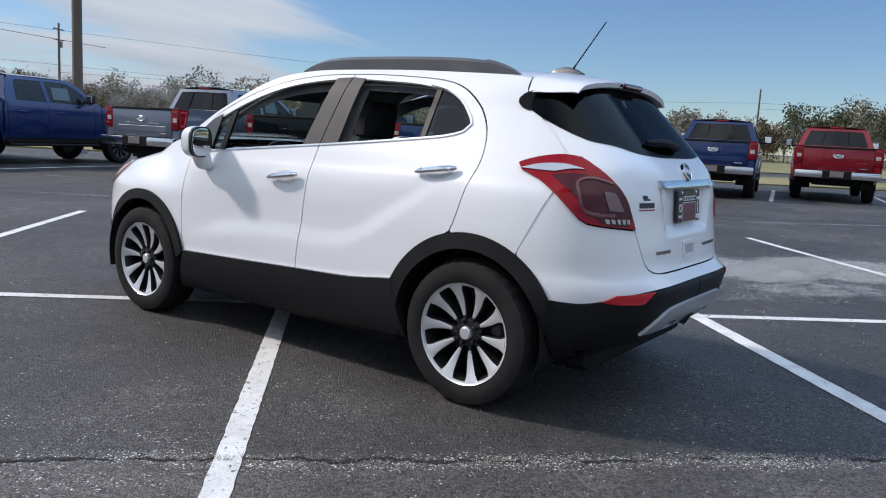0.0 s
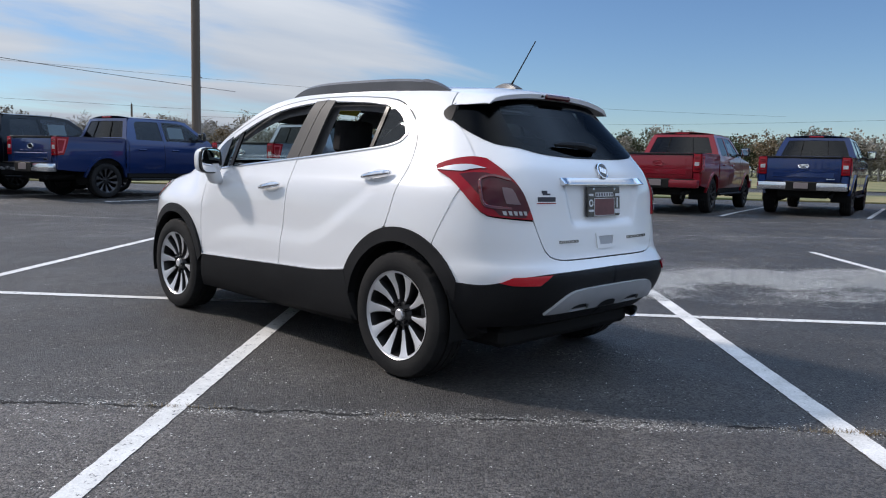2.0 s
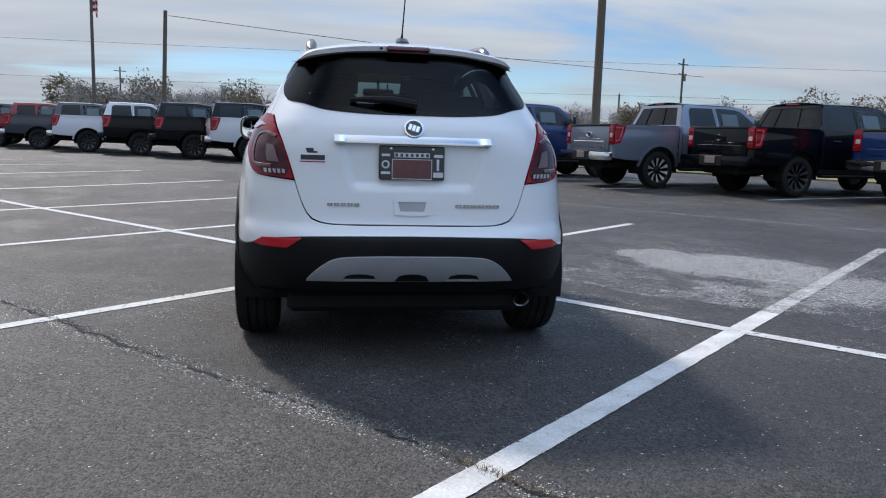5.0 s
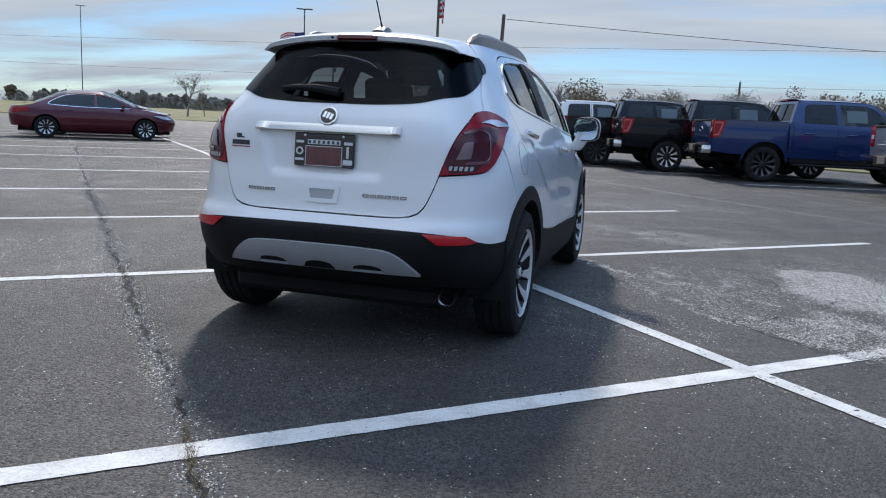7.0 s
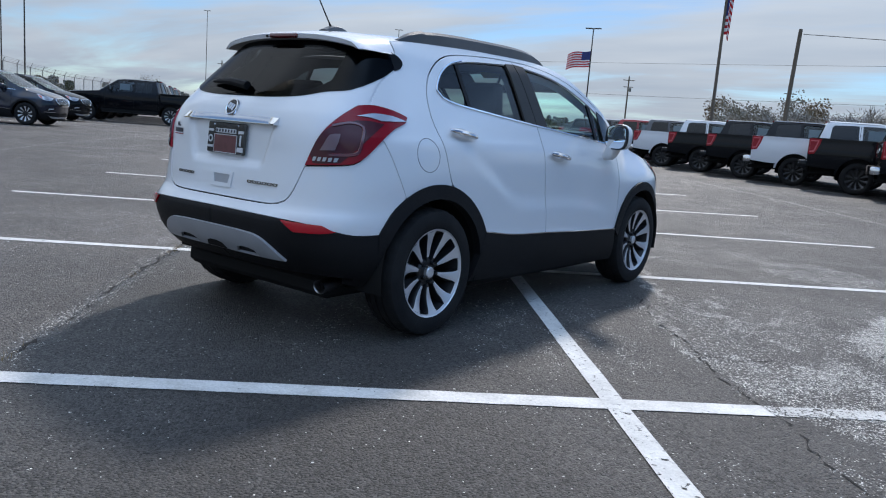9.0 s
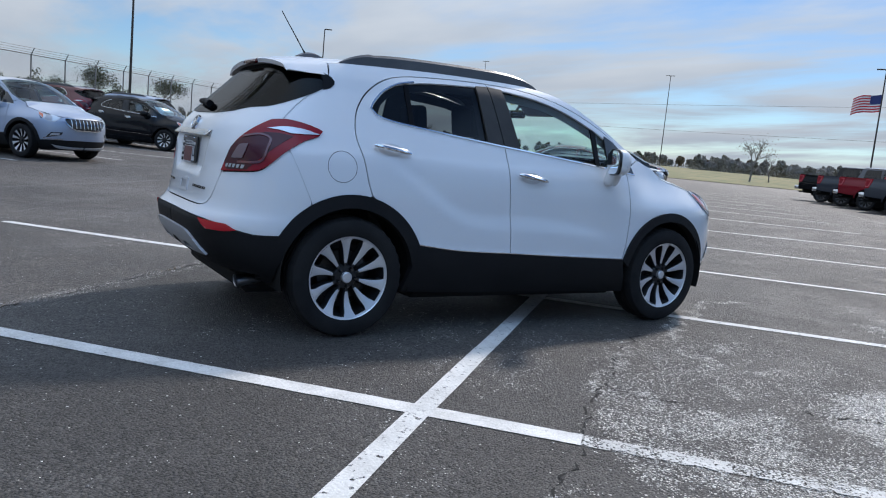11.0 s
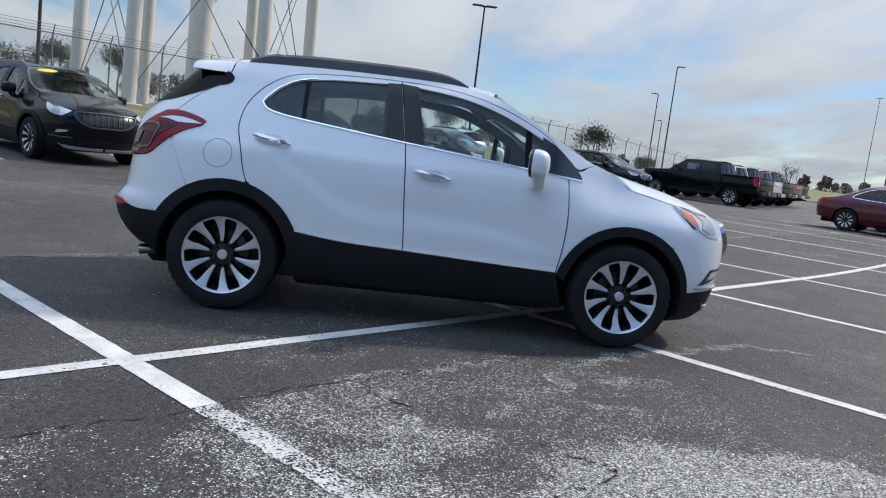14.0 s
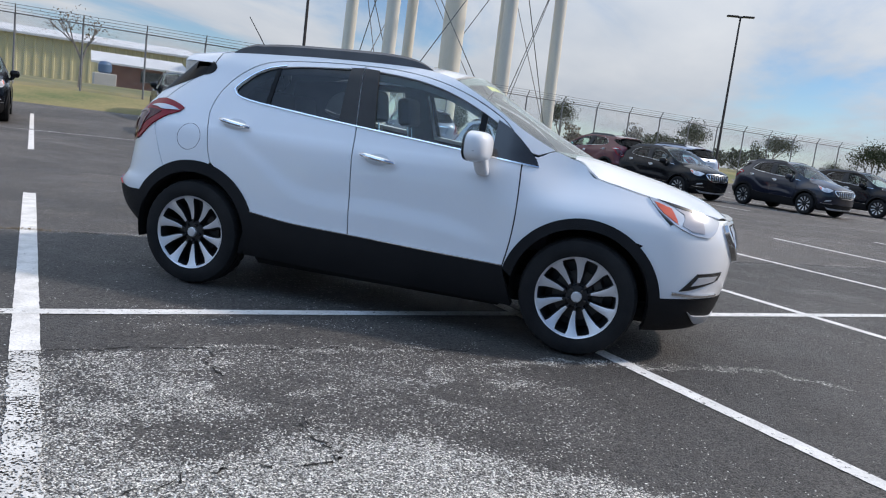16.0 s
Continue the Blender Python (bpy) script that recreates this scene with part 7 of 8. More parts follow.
park(-13.7, -1.46, 35, (1.0, 1.0, 1.0), "ice", "ice-silver compact crossover with dark cladding, facing the aisle", True)
park(-14.4, 17.7, 43, (1.03, 1.09, 1.02), "black", "black crossover with a chrome grille, facing the aisle", swaps=((CLADDING, PAINTS["black"]),))
park(-11.5, 20.4, 43, (1.0, 0.97, 1.0), "navy", "small dark blue crossover facing the aisle")
park(-13.3, 27.1, 43, (1.02, 1.08, 1.03), "black", "black crossover facing the aisle")
park(-22.2, -7.4, 214.5, (1.04, 1.13, 1.05), "silver", "grey three-row crossover parked tail to the aisle", True, swaps=((CLADDING, PAINTS["silver"]),))
park(-20.2, 2.3, 223, (1.02, 1.08, 1.02), "ice", "blue-grey crossover parked behind another car")
park(-21.0, 17.6, 223, (1.04, 1.1, 1.05), "dark_red", "dark red crossover parked tail to the aisle")
park(-20.5, 20.8, 223, (1.04, 1.1, 1.05), "ice", "pale blue crossover parked in the back row")
park(-17.6, -3.9, 43, (1.06, 1.1, 1.06), "black", "black sport utility vehicle facing the aisle")
park(-19.0, -14.6, 40, (1.08, 1.12, 1.12), "black", "tall black sport utility vehicle facing the lot near the fence", True)
park(-24.3, 7.6, 43, (1.06, 1.1, 1.06), "black", "black crossover in the back row by the fence")


class SedanShell(Shell):
    LEDGE, SHOULDER = [(-9, 1.0), (9, 1.0)], [(-9, 0.9), (9, 0.9)]
    W = [(0.15, 0.76), (0.22, 0.83), (0.35, 0.885), (0.50, 0.905), (0.65, 0.91), (0.78, 0.90), (0.88, 0.882), (0.96, 0.85), (1.10, 0.775), (1.25, 0.69), (1.36, 0.62), (1.44, 0.54), (1.5, 0.5)]
    YR = [(0.15, -2.28), (0.30, -2.38), (0.50, -2.44), (0.70, -2.45), (0.85, -2.42), (1.0, -2.35), (1.2, -2.3), (1.5, -2.2)]
    YF = [(0.15, 2.25), (0.30, 2.36), (0.50, 2.42), (0.65, 2.40), (0.78, 2.30), (0.9, 2.2), (1.0, 2.1), (1.5, 2.0)]
    y0, y1, nr, nf = -1.4, 1.3, 3.6, 2.8
    ROOF_EDGE = [(-1.75, 1.02), (-1.45, 1.14), (-1.1, 1.29), (-0.7, 1.385), (-0.2, 1.415), (0.2, 1.39), (0.5, 1.31), (0.8, 1.19), (1.1, 1.05), (1.3, 0.97)]

    def deck(self, s, y):
        """Bonnet (y > 0) or boot lid."""
        t = abs(y)
        zc = 1.0 - 0.10 * max(0, (t - 1.2)) ** 1.5 * (1 if y > 0 else 0.35) - 0.02
        ze = zc - 0.055
        xe = self.X(y, min(0.95, ze))
        return Vector((s * xe, y, ze + 0.06 * (1 - abs(s) ** 2.5)))


def sedan_master():
    SD = SedanShell()
    C = curve
    car = root("sedan", "parked four-door sedan", "car")
    S = SD.side

    def both(name, geo, mat, label=""):
        return geo_part(name, geo, mat, car, label), geo_part(name, geo.mirrored(), mat, car, label)

    def whole(name, geo, mat, label=""):
        return geo_part(name, geo.plus(geo.mirrored()), mat, car, label)
    ar, af = (-1.425, 0.335), (1.425, 0.335)
    edge = [(y, lerp_list(SD.ROOF_EDGE, y)) for y in (-1.75, -1.45, -1.1, -0.7, -0.2, 0.2, 0.5, 0.8, 1.1)]
    out = (C([(-2.34, 0.42, 1), (-2.36, 0.70), (-2.28, 0.93, 1), (-2.0, 0.965), *edge, (1.25, 0.985), (1.6, 0.93), (2.0, 0.83), (2.22, 0.72, 1), (2.25, 0.42, 1), (1.90, 0.25, 1)], 0.09, closed=False)
           + arc(*af, 0.385, -12, 192, 16) + [(0.9, 0.22), (-0.9, 0.22)] + arc(*ar, 0.385, -12, 192, 16) + [(-1.95, 0.28)])
    win1 = C([(0.02, 0.985, 1), (0.02, 1.365, 1), (0.22, 1.345), (0.5, 1.265), (0.98, 1.03, 1), (0.96, 0.99, 1)], 0.08)
    win2 = C([(-0.05, 0.987, 1), (-0.05, 1.368, 1), (-0.5, 1.36), (-0.9, 1.29), (-1.25, 1.12), (-1.33, 1.04, 1), (-1.2, 1.02)], 0.08)
    both("body_side", skin(S, out, [win1, win2], step=0.10), BODY)
    both("side_window", skin(S, win1, step=0.12, lift=-0.008, thick=0), TINT_GLASS)
    both("side_window", skin(S, win2, step=0.12, lift=-0.008, thick=0), TINT_GLASS)
    belt = C([(0.98, 0.985), (0.5, 0.98), (-0.5, 0.982), (-1.2, 1.012), (-1.35, 1.04), (-1.25, 1.135), (-0.9, 1.305), (-0.5, 1.375), (0.0, 1.38)], 0.08, closed=False)
    for bm in (lambda b: (b, mirror_bm(b)))(strip(S, belt, 0.018, 0.008)):
        part("window_moulding", bm, CHROME, car)
    for pts in ([(-0.02, 0.30), (-0.03, 0.6), (-0.02, 0.98)], [(1.02, 0.35), (1.05, 0.7), (1.0, 0.98)], [(-1.02, 0.62), (-1.08, 0.8), (-1.22, 1.0)]):
        for bm in (lambda b: (b, mirror_bm(b)))(strip(S, C(pts, 0.06, closed=False), 0.010, 0.0015)):
            part("door_seam", bm, MATT_BLACK, car)

    def roof(s, y):
        ze = lerp_list(SD.ROOF_EDGE, y)
        return Vector((s * SD.X(y, ze), y, ze + (0.05 + 0.05 * (1 if -1.2 < y < 0.5 else 0.5)) * (1 - abs(s) ** 2.4)))

    def panel(name, y0, y1, mat):
        whole(name, skin(roof, C([(0, y0, 1), (1, y0, 1), (1, (y0 + y1) / 2), (1, y1, 1), (0, y1, 1)], 0.12), step=0.12), mat)
    panel("roof_panel", -0.85, 0.22, BODY)
    panel("windscreen", 0.22, 1.12, CLEAR_GLASS)
    panel("rear_window", -1.72, -0.85, DARK_GLASS)
    whole("bonnet", skin(SD.deck, C([(0, 1.10, 1), (0.97, 1.10, 1), (0.97, 1.7), (0.97, 2.15, 1), (0, 2.30, 1)], 0.12), step=0.12, thick=0.05), BODY)
    whole("boot_lid", skin(SD.deck, C([(0, -1.70, 1), (0.97, -1.70, 1), (0.97, -2.25, 1), (0, -2.36, 1)], 0.12), step=0.12, thick=0.05), BODY)
    whole("rear_end", skin(SD.back, C([(0, 0.35, 1), (0.9, 0.35, 1), (1.2, 0.42, 1), (1.2, 0.93, 1), (0, 0.95, 1)], 0.12), step=0.1), BODY)
    whole("front_end", skin(SD.nose, C([(0, 0.30, 1), (0.9, 0.30, 1), (1.15, 0.42, 1), (1.05, 0.80, 1), (0, 0.80, 1)], 0.12), step=0.1), BODY)
    whole("grille", skin(SD.nose, C([(0, 0.50, 1), (0.40, 0.52), (0.52, 0.66), (0.40, 0.73), (0, 0.74, 1)], 0.08), step=0.1, lift=0.01), GLOSS_BLACK)
    both("headlamp", skin(SD.nose, C([(0.62, 0.68, 1), (0.95, 0.70), (1.20, 0.80, 1), (0.95, 0.80), (0.70, 0.75)], 0.08), step=0.08, lift=0.008), CLEAR_LENS)
    both("tail_lamp", skin(SD.back, C([(0.45, 0.76, 1), (0.85, 0.74), (1.22, 0.80, 1), (1.15, 0.90), (0.5, 0.88, 1)], 0.08), step=0.08, lift=0.008), RED_LENS)
    for c in (ar, af):
        bm = bmesh.new()
        rings = [[bm.verts.new((x, c[0] + 0.385 * math.cos(radians(t)), c[1] + 0.385 * math.sin(radians(t)))) for t in range(-12, 200, 12)] for x in (0.5, 0.89)]
        for k in range(len(rings[0]) - 1):
            bm.faces.new((rings[0][k], rings[0][k + 1], rings[1][k + 1], rings[1][k]))
        bm.faces.new(rings[0])
        for b in (mirror_bm(bm), bm):
            part("wheel_liner", b, MATT_BLACK, car)
    part("underbody", box_bm(-0.6, 0.6, -2.2, 2.2, 0.2, 0.4), MATT_BLACK, car)
    part("cabin_floor", box_bm(-0.78, 0.78, -1.0, 1.0, 0.25, 0.5), MATT_BLACK, car)
    for x in (-0.37, 0.37):
        for y in (-0.05, -0.95):
            part("seat_back", box_bm(x - 0.22, x + 0.22, y - 0.08, y + 0.08, 0.5, 1.2, 0.06), SEAT, car)
    for s in (-1, 1):
        part("mirror_housing", box_bm(min(s * 0.90, s * 1.08), max(s * 0.90, s * 1.08), 0.70, 0.82, 0.98, 1.10, 0.03), BODY, car)
        for y in (-0.88, 0.10):
            part("door_handle", box_bm(min(s * 0.885, s * 0.915), max(s * 0.885, s * 0.915), y, y + 0.2, 0.86, 0.885, 0.008), BODY, car)
        for y in (ar[0], af[0]):
            add_plain_wheel(car, s * 0.79, y, 0.335, 10 * y, 0.965)
    return car


SEDAN = sedan_master()
SEDANS = [SEDAN] + [copy_thing(SEDAN, Matrix.Identity(4)) for _ in range(3)]
for k, (u, v, c, lb) in enumerate(((-1.35, 22.6, "dark_red", "dark red four-door sedan with silver wheels"), (-1.0, 25.8, "black", "black four-door sedan parked in the row"), (-0.9, 28.9, "black", "black sedan parked in the row"), (-0.6, 32.1, "white", "white sedan parked in the row"))):
    x, y = at_uv(u, v)
    t = SEDANS[k]
    t.matrix_basis = stand(x, y, 43)
    tagged(repaint(t, PAINTS[c]), lb, "car", "sedans in the row")
park(1.0, 35.4, 43, (1.03, 1.1, 1.05), "black", "black crossover at the end of the row")


# ---- poles, tower, fence, buildings, trees ----
POLE_DARK = varied("bronze_pole", (0.035, 0.030, 0.028), (0.06, 0.052, 0.048), 3.0, 0.5, 0.1, 60.0, metal=0.3)
POLE_WOOD = varied("weathered_pole_wood", (0.10, 0.080, 0.062), (0.17, 0.14, 0.115), 2.0, 0.85, 0.4, 30.0, stretch=(1, 1, 0.08))
TOWER_PAINT = varied("cream_tower_paint", (0.56, 0.52, 0.45), (0.66, 0.63, 0.56), 0.5, 0.5, 0.1, 12.0, stretch=(1, 1, 0.2))
GALV = varied("galvanised_steel", (0.13, 0.135, 0.14), (0.20, 0.205, 0.21), 3.0, 0.6, 0.1, 60.0, metal=0.2)
WIRE = material("black_wire", (0.03, 0.03, 0.03), 0.6)


def ground_at(x, y):
    return ground_z(x, y)


def light_pole(x, y, h, heads=1, turn=0.0, r=0.085):
    z = ground_at(x, y)
    t = root("lot_light_pole", "tall dark bronze parking lot light pole", "light pole", pose(x, y, z, 0, 0, turn), "lot light poles")
    part("pole", tube_bm([(0, 0, 0.5), (0, 0, h)], [r, r * 0.62], 10), POLE_DARK, t)
    part("pole_base", lathe_bm([(0, 0.62), (0.26, 0.60), (0.28, 0.56), (0.28, -0.1)], 16, axis="z"), varied("pole_concrete", (0.35, 0.34, 0.32), (0.45, 0.44, 0.42), 3.0, 0.9, 0.2, 60.0), t, "concrete pole base")
    for k in range(heads):
        s = 1 if k == 0 else -1
        b = box_bm(min(s * 0.10, s * 0.80), max(s * 0.10, s * 0.80), -0.17, 0.17, h - 0.02, h + 0.07, 0.03)
        box_bm(min(0, s * 0.14), max(0, s * 0.14), -0.04, 0.04, h - 0.06, h + 0.05, 0.01, b)
        part("lamp_head", b, POLE_DARK, t, "flat lamp head")
    return t


def flag_cloth():
    """A striped flag with a blue corner, hanging in folds."""
    m = material("flag_cloth", (0.7, 0.7, 0.7), 0.9)
    nt = m.node_tree
    N, L = nt.nodes.new, nt.links.new
    uv = N("ShaderNodeAttribute")
    uv.attribute_name = "cloth"
    sep = N("ShaderNodeSeparateXYZ")
    L(uv.outputs["Vector"], sep.inputs[0])

    def f(op, a, b):
        n = N("ShaderNodeMath")
        n.operation = op
        for k, v in enumerate((a, b)):
            if isinstance(v, (int, float)):
                n.inputs[k].default_value = v
            else:
                L(v, n.inputs[k])
        return n.outputs[0]
    stripe = f("LESS_THAN", f("MODULO", f("MULTIPLY", sep.outputs[1], 6.5), 1.0), 0.5)
    canton = f("MULTIPLY", f("LESS_THAN", sep.outputs[0], 0.4), f("GREATER_THAN", sep.outputs[1], 0.46))
    a, b = N("ShaderNodeMix"), N("ShaderNodeMix")
    for n in (a, b):
        n.data_type = "RGBA"
    a.inputs[6].default_value, a.inputs[7].default_value = (0.72, 0.72, 0.72, 1), (0.50, 0.02, 0.03, 1)
    L(stripe, a.inputs[0])
    L(a.outputs[2], b.inputs[6])
    b.inputs[7].default_value = (0.03, 0.045, 0.16, 1)
    L(canton, b.inputs[0])
    L(b.outputs[2], nt.nodes["Principled BSDF"].inputs["Base Color"])
    return m


FLAG = flag_cloth()


def flag_mesh(width, height, droop, fold):
    bm = bmesh.new()
    lay = bm.verts.layers.float_vector.new("cloth")
    nx, ny = 24, 12
    vs = []
    for i in range(nx + 1):
        row = []
        for j in range(ny + 1):
            s, t = i / nx, j / ny
            v = bm.verts.new((s * width, fold * math.sin(s * 9 + t * 1.5) * s ** 0.5, t * height - droop * s * s - 0.06 * math.sin(s * 7)))
            v[lay] = (s, t, 0)
            row.append(v)
        vs.append(row)
    for i in range(nx):
        for j in range(ny):
            bm.faces.new((vs[i][j], vs[i + 1][j], vs[i + 1][j + 1], vs[i][j + 1]))
    return bm


def build_poles():
    # big steel pole behind the pickups
    x, y = 8.66, 19.4
    t = root("steel_pole", "thick brown steel pole behind the pickups", "pole", pose(x, y, ground_at(x, y)))
    part("pole", tube_bm([(0, 0, -0.1), (0, 0, 12.5)], [0.15, 0.12], 12), POLE_WOOD, t)
    part("pole_collar", lathe_bm([(0, 0.12), (0.24, 0.10), (0.26, 0.0)], 16, axis="z"), GALV, t)
    for x, y, h, heads, turn in ((-97.3, 107, 17.9, 2, 40), (-152.7, 103.3, 22.4, 2, 40), (-75.0, 29.6, 12.2, 1, 60), (-45.5, 5.3, 9.5, 2, 90), (-83.8, 31.1, 10.2, 1, 240), (-110.0, 41.5, 9.0, 1, 240), (-29.8, -15.5, 10.8, 1, 60)):
        light_pole(x, y, h, heads, turn)
    fp = light_pole(-35, 67, 11.6, 2, 20)
    fl = root("flag", "red, white and blue striped flag on a pole", "flag", pose(-35, 67, 8.0, 0, 0, 190))
    part("flag_cloth", flag_mesh(2.5, 1.55, 0.35, 0.14), FLAG, fl)
    part("flag_clip", tube_bm([(-0.09, 0, 0.0), (0.03, 0, 0.02)], 0.02, 6), GALV, fl)
    x, y = -13.7, 43.6
    t = root("flag_pole", "brown flag pole behind the pickup row", "flag pole", pose(x, y, ground_at(x, y)))
    part("pole", tube_bm([(0, 0, -0.1), (0, 0, 12.0)], [0.12, 0.07], 10), POLE_WOOD, t)
    part("pole_cap", lathe_bm([(0, 12.12), (0.07, 12.06), (0.08, 11.98), (0, 11.95)], 12, axis="z"), GALV, t)
    fl = root("flag", "limp striped flag hanging along its pole", "flag", pose(x, y, 7.9, 0, 0, 60))
    part("flag_cloth", flag_mesh(0.5, 2.4, 0.4, 0.10), FLAG, fl)
    part("flag_clip", tube_bm([(-0.10, 0, 0.0), (0.03, 0, 0.02)], 0.02, 6), GALV, fl)
    # short leaning pole with a wire
    t = root("wooden_pole", "leaning wooden pole with one wire", "utility pole", pose(-10.6, 47.7, ground_at(-10.6, 47.7), 0, 2.0, 0), "utility poles")
    part("pole", tube_bm([(0, 0, -0.2), (0, 0, 8.5)], [0.15, 0.12], 10), POLE_WOOD, t)
    part("wire", tube_bm([(0.2 + 3.5 * k, 0.8 * k, 8.2 - 0.30 * math.sin(math.pi * k / 12)) for k in range(13)], 0.02, 5), WIRE, t)
    # utility poles
    for x, y, h, arms in ((52, 103, 13.4, True), (142, 34, 12.4, False), (46, 112, 8.5, False), (-70, 150, 14.0, True), (-40, 160, 13.0, True), (10, 118, 9.0, False), (-170, 120, 13, True)):
        t = root("utility_pole", "weathered wooden utility pole", "utility pole", pose(x, y, ground_at(x, y), 0, 0, 30), "utility poles")
        part("pole", tube_bm([(0, 0, -0.2), (0, 0, h)], [0.20, 0.14], 10), POLE_WOOD, t)
        if arms:
            part("crossarm", box_bm(-1.2, 1.2, -0.08, 0.08, h - 0.9, h - 0.74, 0.02), POLE_WOOD, t)
            part("crossarm", box_bm(-1.0, 1.0, -0.08, 0.08, h - 2.3, h - 2.16, 0.02), POLE_WOOD, t)
            part("transformer", tube_bm([(0.42, 0, h - 3.2), (0.42, 0, h - 2.4)], 0.24, 12), GALV, t, "grey pole transformer")
        else:
            part("insulator", tube_bm([(0, 0, h - 0.05), (0, 0, h + 0.25)], 0.05, 6), GALV, t)
    for a, b, sag in (((-120, 102, 8.3), (52, 103, 8.0), 0.8), ((52, 103, 8.0), (160, 60, 8.2), 0.8), ((-120, 102, 12.6), (52, 103, 12.6), 0.6), ((52, 103, 12.6), (160, 60, 12.4), 0.8), ((52, 103, 7.0), (142, 34, 10.2), 1.0), ((142, 34, 10.2), (150, -60, 10.2), 1.0), ((142, 34, 9.2), (150, -60, 9.4), 1.0)):
        va, vb, wires = Vector(a), Vector(b), bmesh.new()
        tube_bm([va.lerp(vb, k / 16) - Vector((0, 0, sag * math.sin(math.pi * k / 16))) for k in range(17)], 0.017, 4, wires)
        tagged(link_mesh("power_line", wires, WIRE), "thin dark overhead power line", "power line", "power lines")


build_poles()


def water_tower(cx, cy):
    z = ground_at(cx, cy)
    t = root("water_tower", "cream-painted steel water tower on tall legs", "water tower", pose(cx, cy, z))
    H, R = 38.0, 6.9
    part("riser", tube_bm([(0, 0, -0.3), (0, 0, H)], 0.72, 28), TOWER_PAINT, t, "thick central riser pipe")
    feet = []
    for k in range(6):
        a = radians(-76.75 + 60 * k)
        feet.append(a)
        p = [(R * math.cos(a), R * math.sin(a), -0.3), ((R - 0.6) * math.cos(a), (R - 0.6) * math.sin(a), H)]
        part("leg", tube_bm(p, 0.40, 18), TOWER_PAINT, t)
        part("footing", lathe_bm([(0, 0.35), (0.7, 0.33), (0.75, 0.28), (0.75, -0.3)], 16, axis="z"), TOWER_PAINT, t).matrix_basis = Matrix.Translation(p[0])

    def on(a, h):
        r = R - 0.6 * h / H
        return Vector((r * math.cos(a), r * math.sin(a), h))
    levels = [0.6, 12.0, 25.0, H]
    for k in range(6):
        a, b = feet[k], feet[(k + 1) % 6]
        for lo, hi in zip(levels, levels[1:]):
            for p, q in ((a, b), (b, a)):
                part("brace_rod", tube_bm([on(p, lo), on(q, hi)], 0.032, 6), GALV, t)
        for h in levels[1:]:
            part("strut", tube_bm([on(a, h), on(b, h)], 0.14, 8), TOWER_PAINT, t)
            part("spoke_rod", tube_bm([on(a, h), (0, 0, h)], 0.03, 6), GALV, t)
    tank = lathe_bm([(0, H - 3.0), (3.0, H - 2.4), (6.4, H), (7.2, H + 2.5), (7.2, H + 6), (5.0, H + 9), (0, H + 10.5)], 40, axis="z")
    part("tank", tank, TOWER_PAINT, t, "round water tank")


water_tower(-44.9, -12.3)


def chain_link():
    m = material("chain_link", (0.25, 0.26, 0.27), 0.5, 0.4)
    nt = m.node_tree
    N, L = nt.nodes.new, nt.links.new
    tc = N("ShaderNodeTexCoord")
    outs = []
    for s in (1, -1):
        mp = N("ShaderNodeMapping")
        mp.inputs["Rotation"].default_value = (radians(45 * s), 0, 0)
        L(tc.outputs["Object"], mp.inputs[0])
        w = N("ShaderNodeTexWave")
        w.bands_direction = "Y"
        w.inputs["Scale"].default_value = 5.2
        L(mp.outputs[0], w.inputs["Vector"])
        g = N("ShaderNodeMath")
        g.operation = "GREATER_THAN"
        g.inputs[1].default_value = 0.985
        L(w.outputs["Fac"], g.inputs[0])
        outs.append(g.outputs[0])
    mx = N("ShaderNodeMath")
    mx.operation = "MAXIMUM"
    L(outs[0], mx.inputs[0])
    L(outs[1], mx.inputs[1])
    L(mx.outputs[0], nt.nodes["Principled BSDF"].inputs["Alpha"])
    return m


def build_fence():
    x0, y0 = at_uv(-31.0, 0)
    f = root("chain_link_fence", "tall chain-link fence with barbed wire arms", "fence", pose(x0, y0, 0, 0, 0, 43))
    v0, step, n = -62.0, 2.45, 68
    foot = [Vector((0, v0 + k * step, ground_z(*at_uv(-31.0, v0 + k * step)))) for k in range(n + 1)]
    post = tube_bm([(0, 0, -0.3), (0, 0, 2.80)], 0.038, 8)
    tube_bm([(0, 0, 2.75), (0.20, 0, 3.13)], 0.024, 6, post)
    me = bpy.data.meshes.new("post")
    post.to_mesh(me)
    post.free()
    me.materials.append(POST_GREY)
    for p in foot:
        child("post", me, f, Matrix.Translation(p))

    def run(name, dx, h, r):
        part(name, tube_bm([p + Vector((dx, 0, h)) for p in foot], r, 5), POST_GREY, f)
    run("top_rail", 0, 2.78, 0.026)
    for k in range(3):
        run("barbed_wire", 0.06 + 0.06 * k, 2.88 + 0.115 * k, 0.010)
    bm = bmesh.new()
    rows = [(bm.verts.new(p + Vector((0.03, 0, 0))), bm.verts.new(p + Vector((0.03, 0, 2.77)))) for p in foot]
    for (p0, p1), (q0, q1) in zip(rows, rows[1:]):
        bm.faces.new((p0, q0, q1, p1))
    part("fence_fabric", bm, chain_link(), f, "wire mesh fabric", 0)


POST_GREY = varied("weathered_fence_steel", (0.13, 0.13, 0.135), (0.20, 0.20, 0.205), 4.0, 0.6)
build_fence()

METAL_TAN = varied("tan_corrugated_steel", (0.50, 0.44, 0.24), (0.58, 0.52, 0.31), 0.4, 0.5, 0.0, 20.0, stretch=(1, 1, 0.15))
ROOF_WHITE = varied("pale_metal_roof", (0.48, 0.49, 0.50), (0.58, 0.59, 0.60), 0.3, 0.5, 0.0, 20.0)
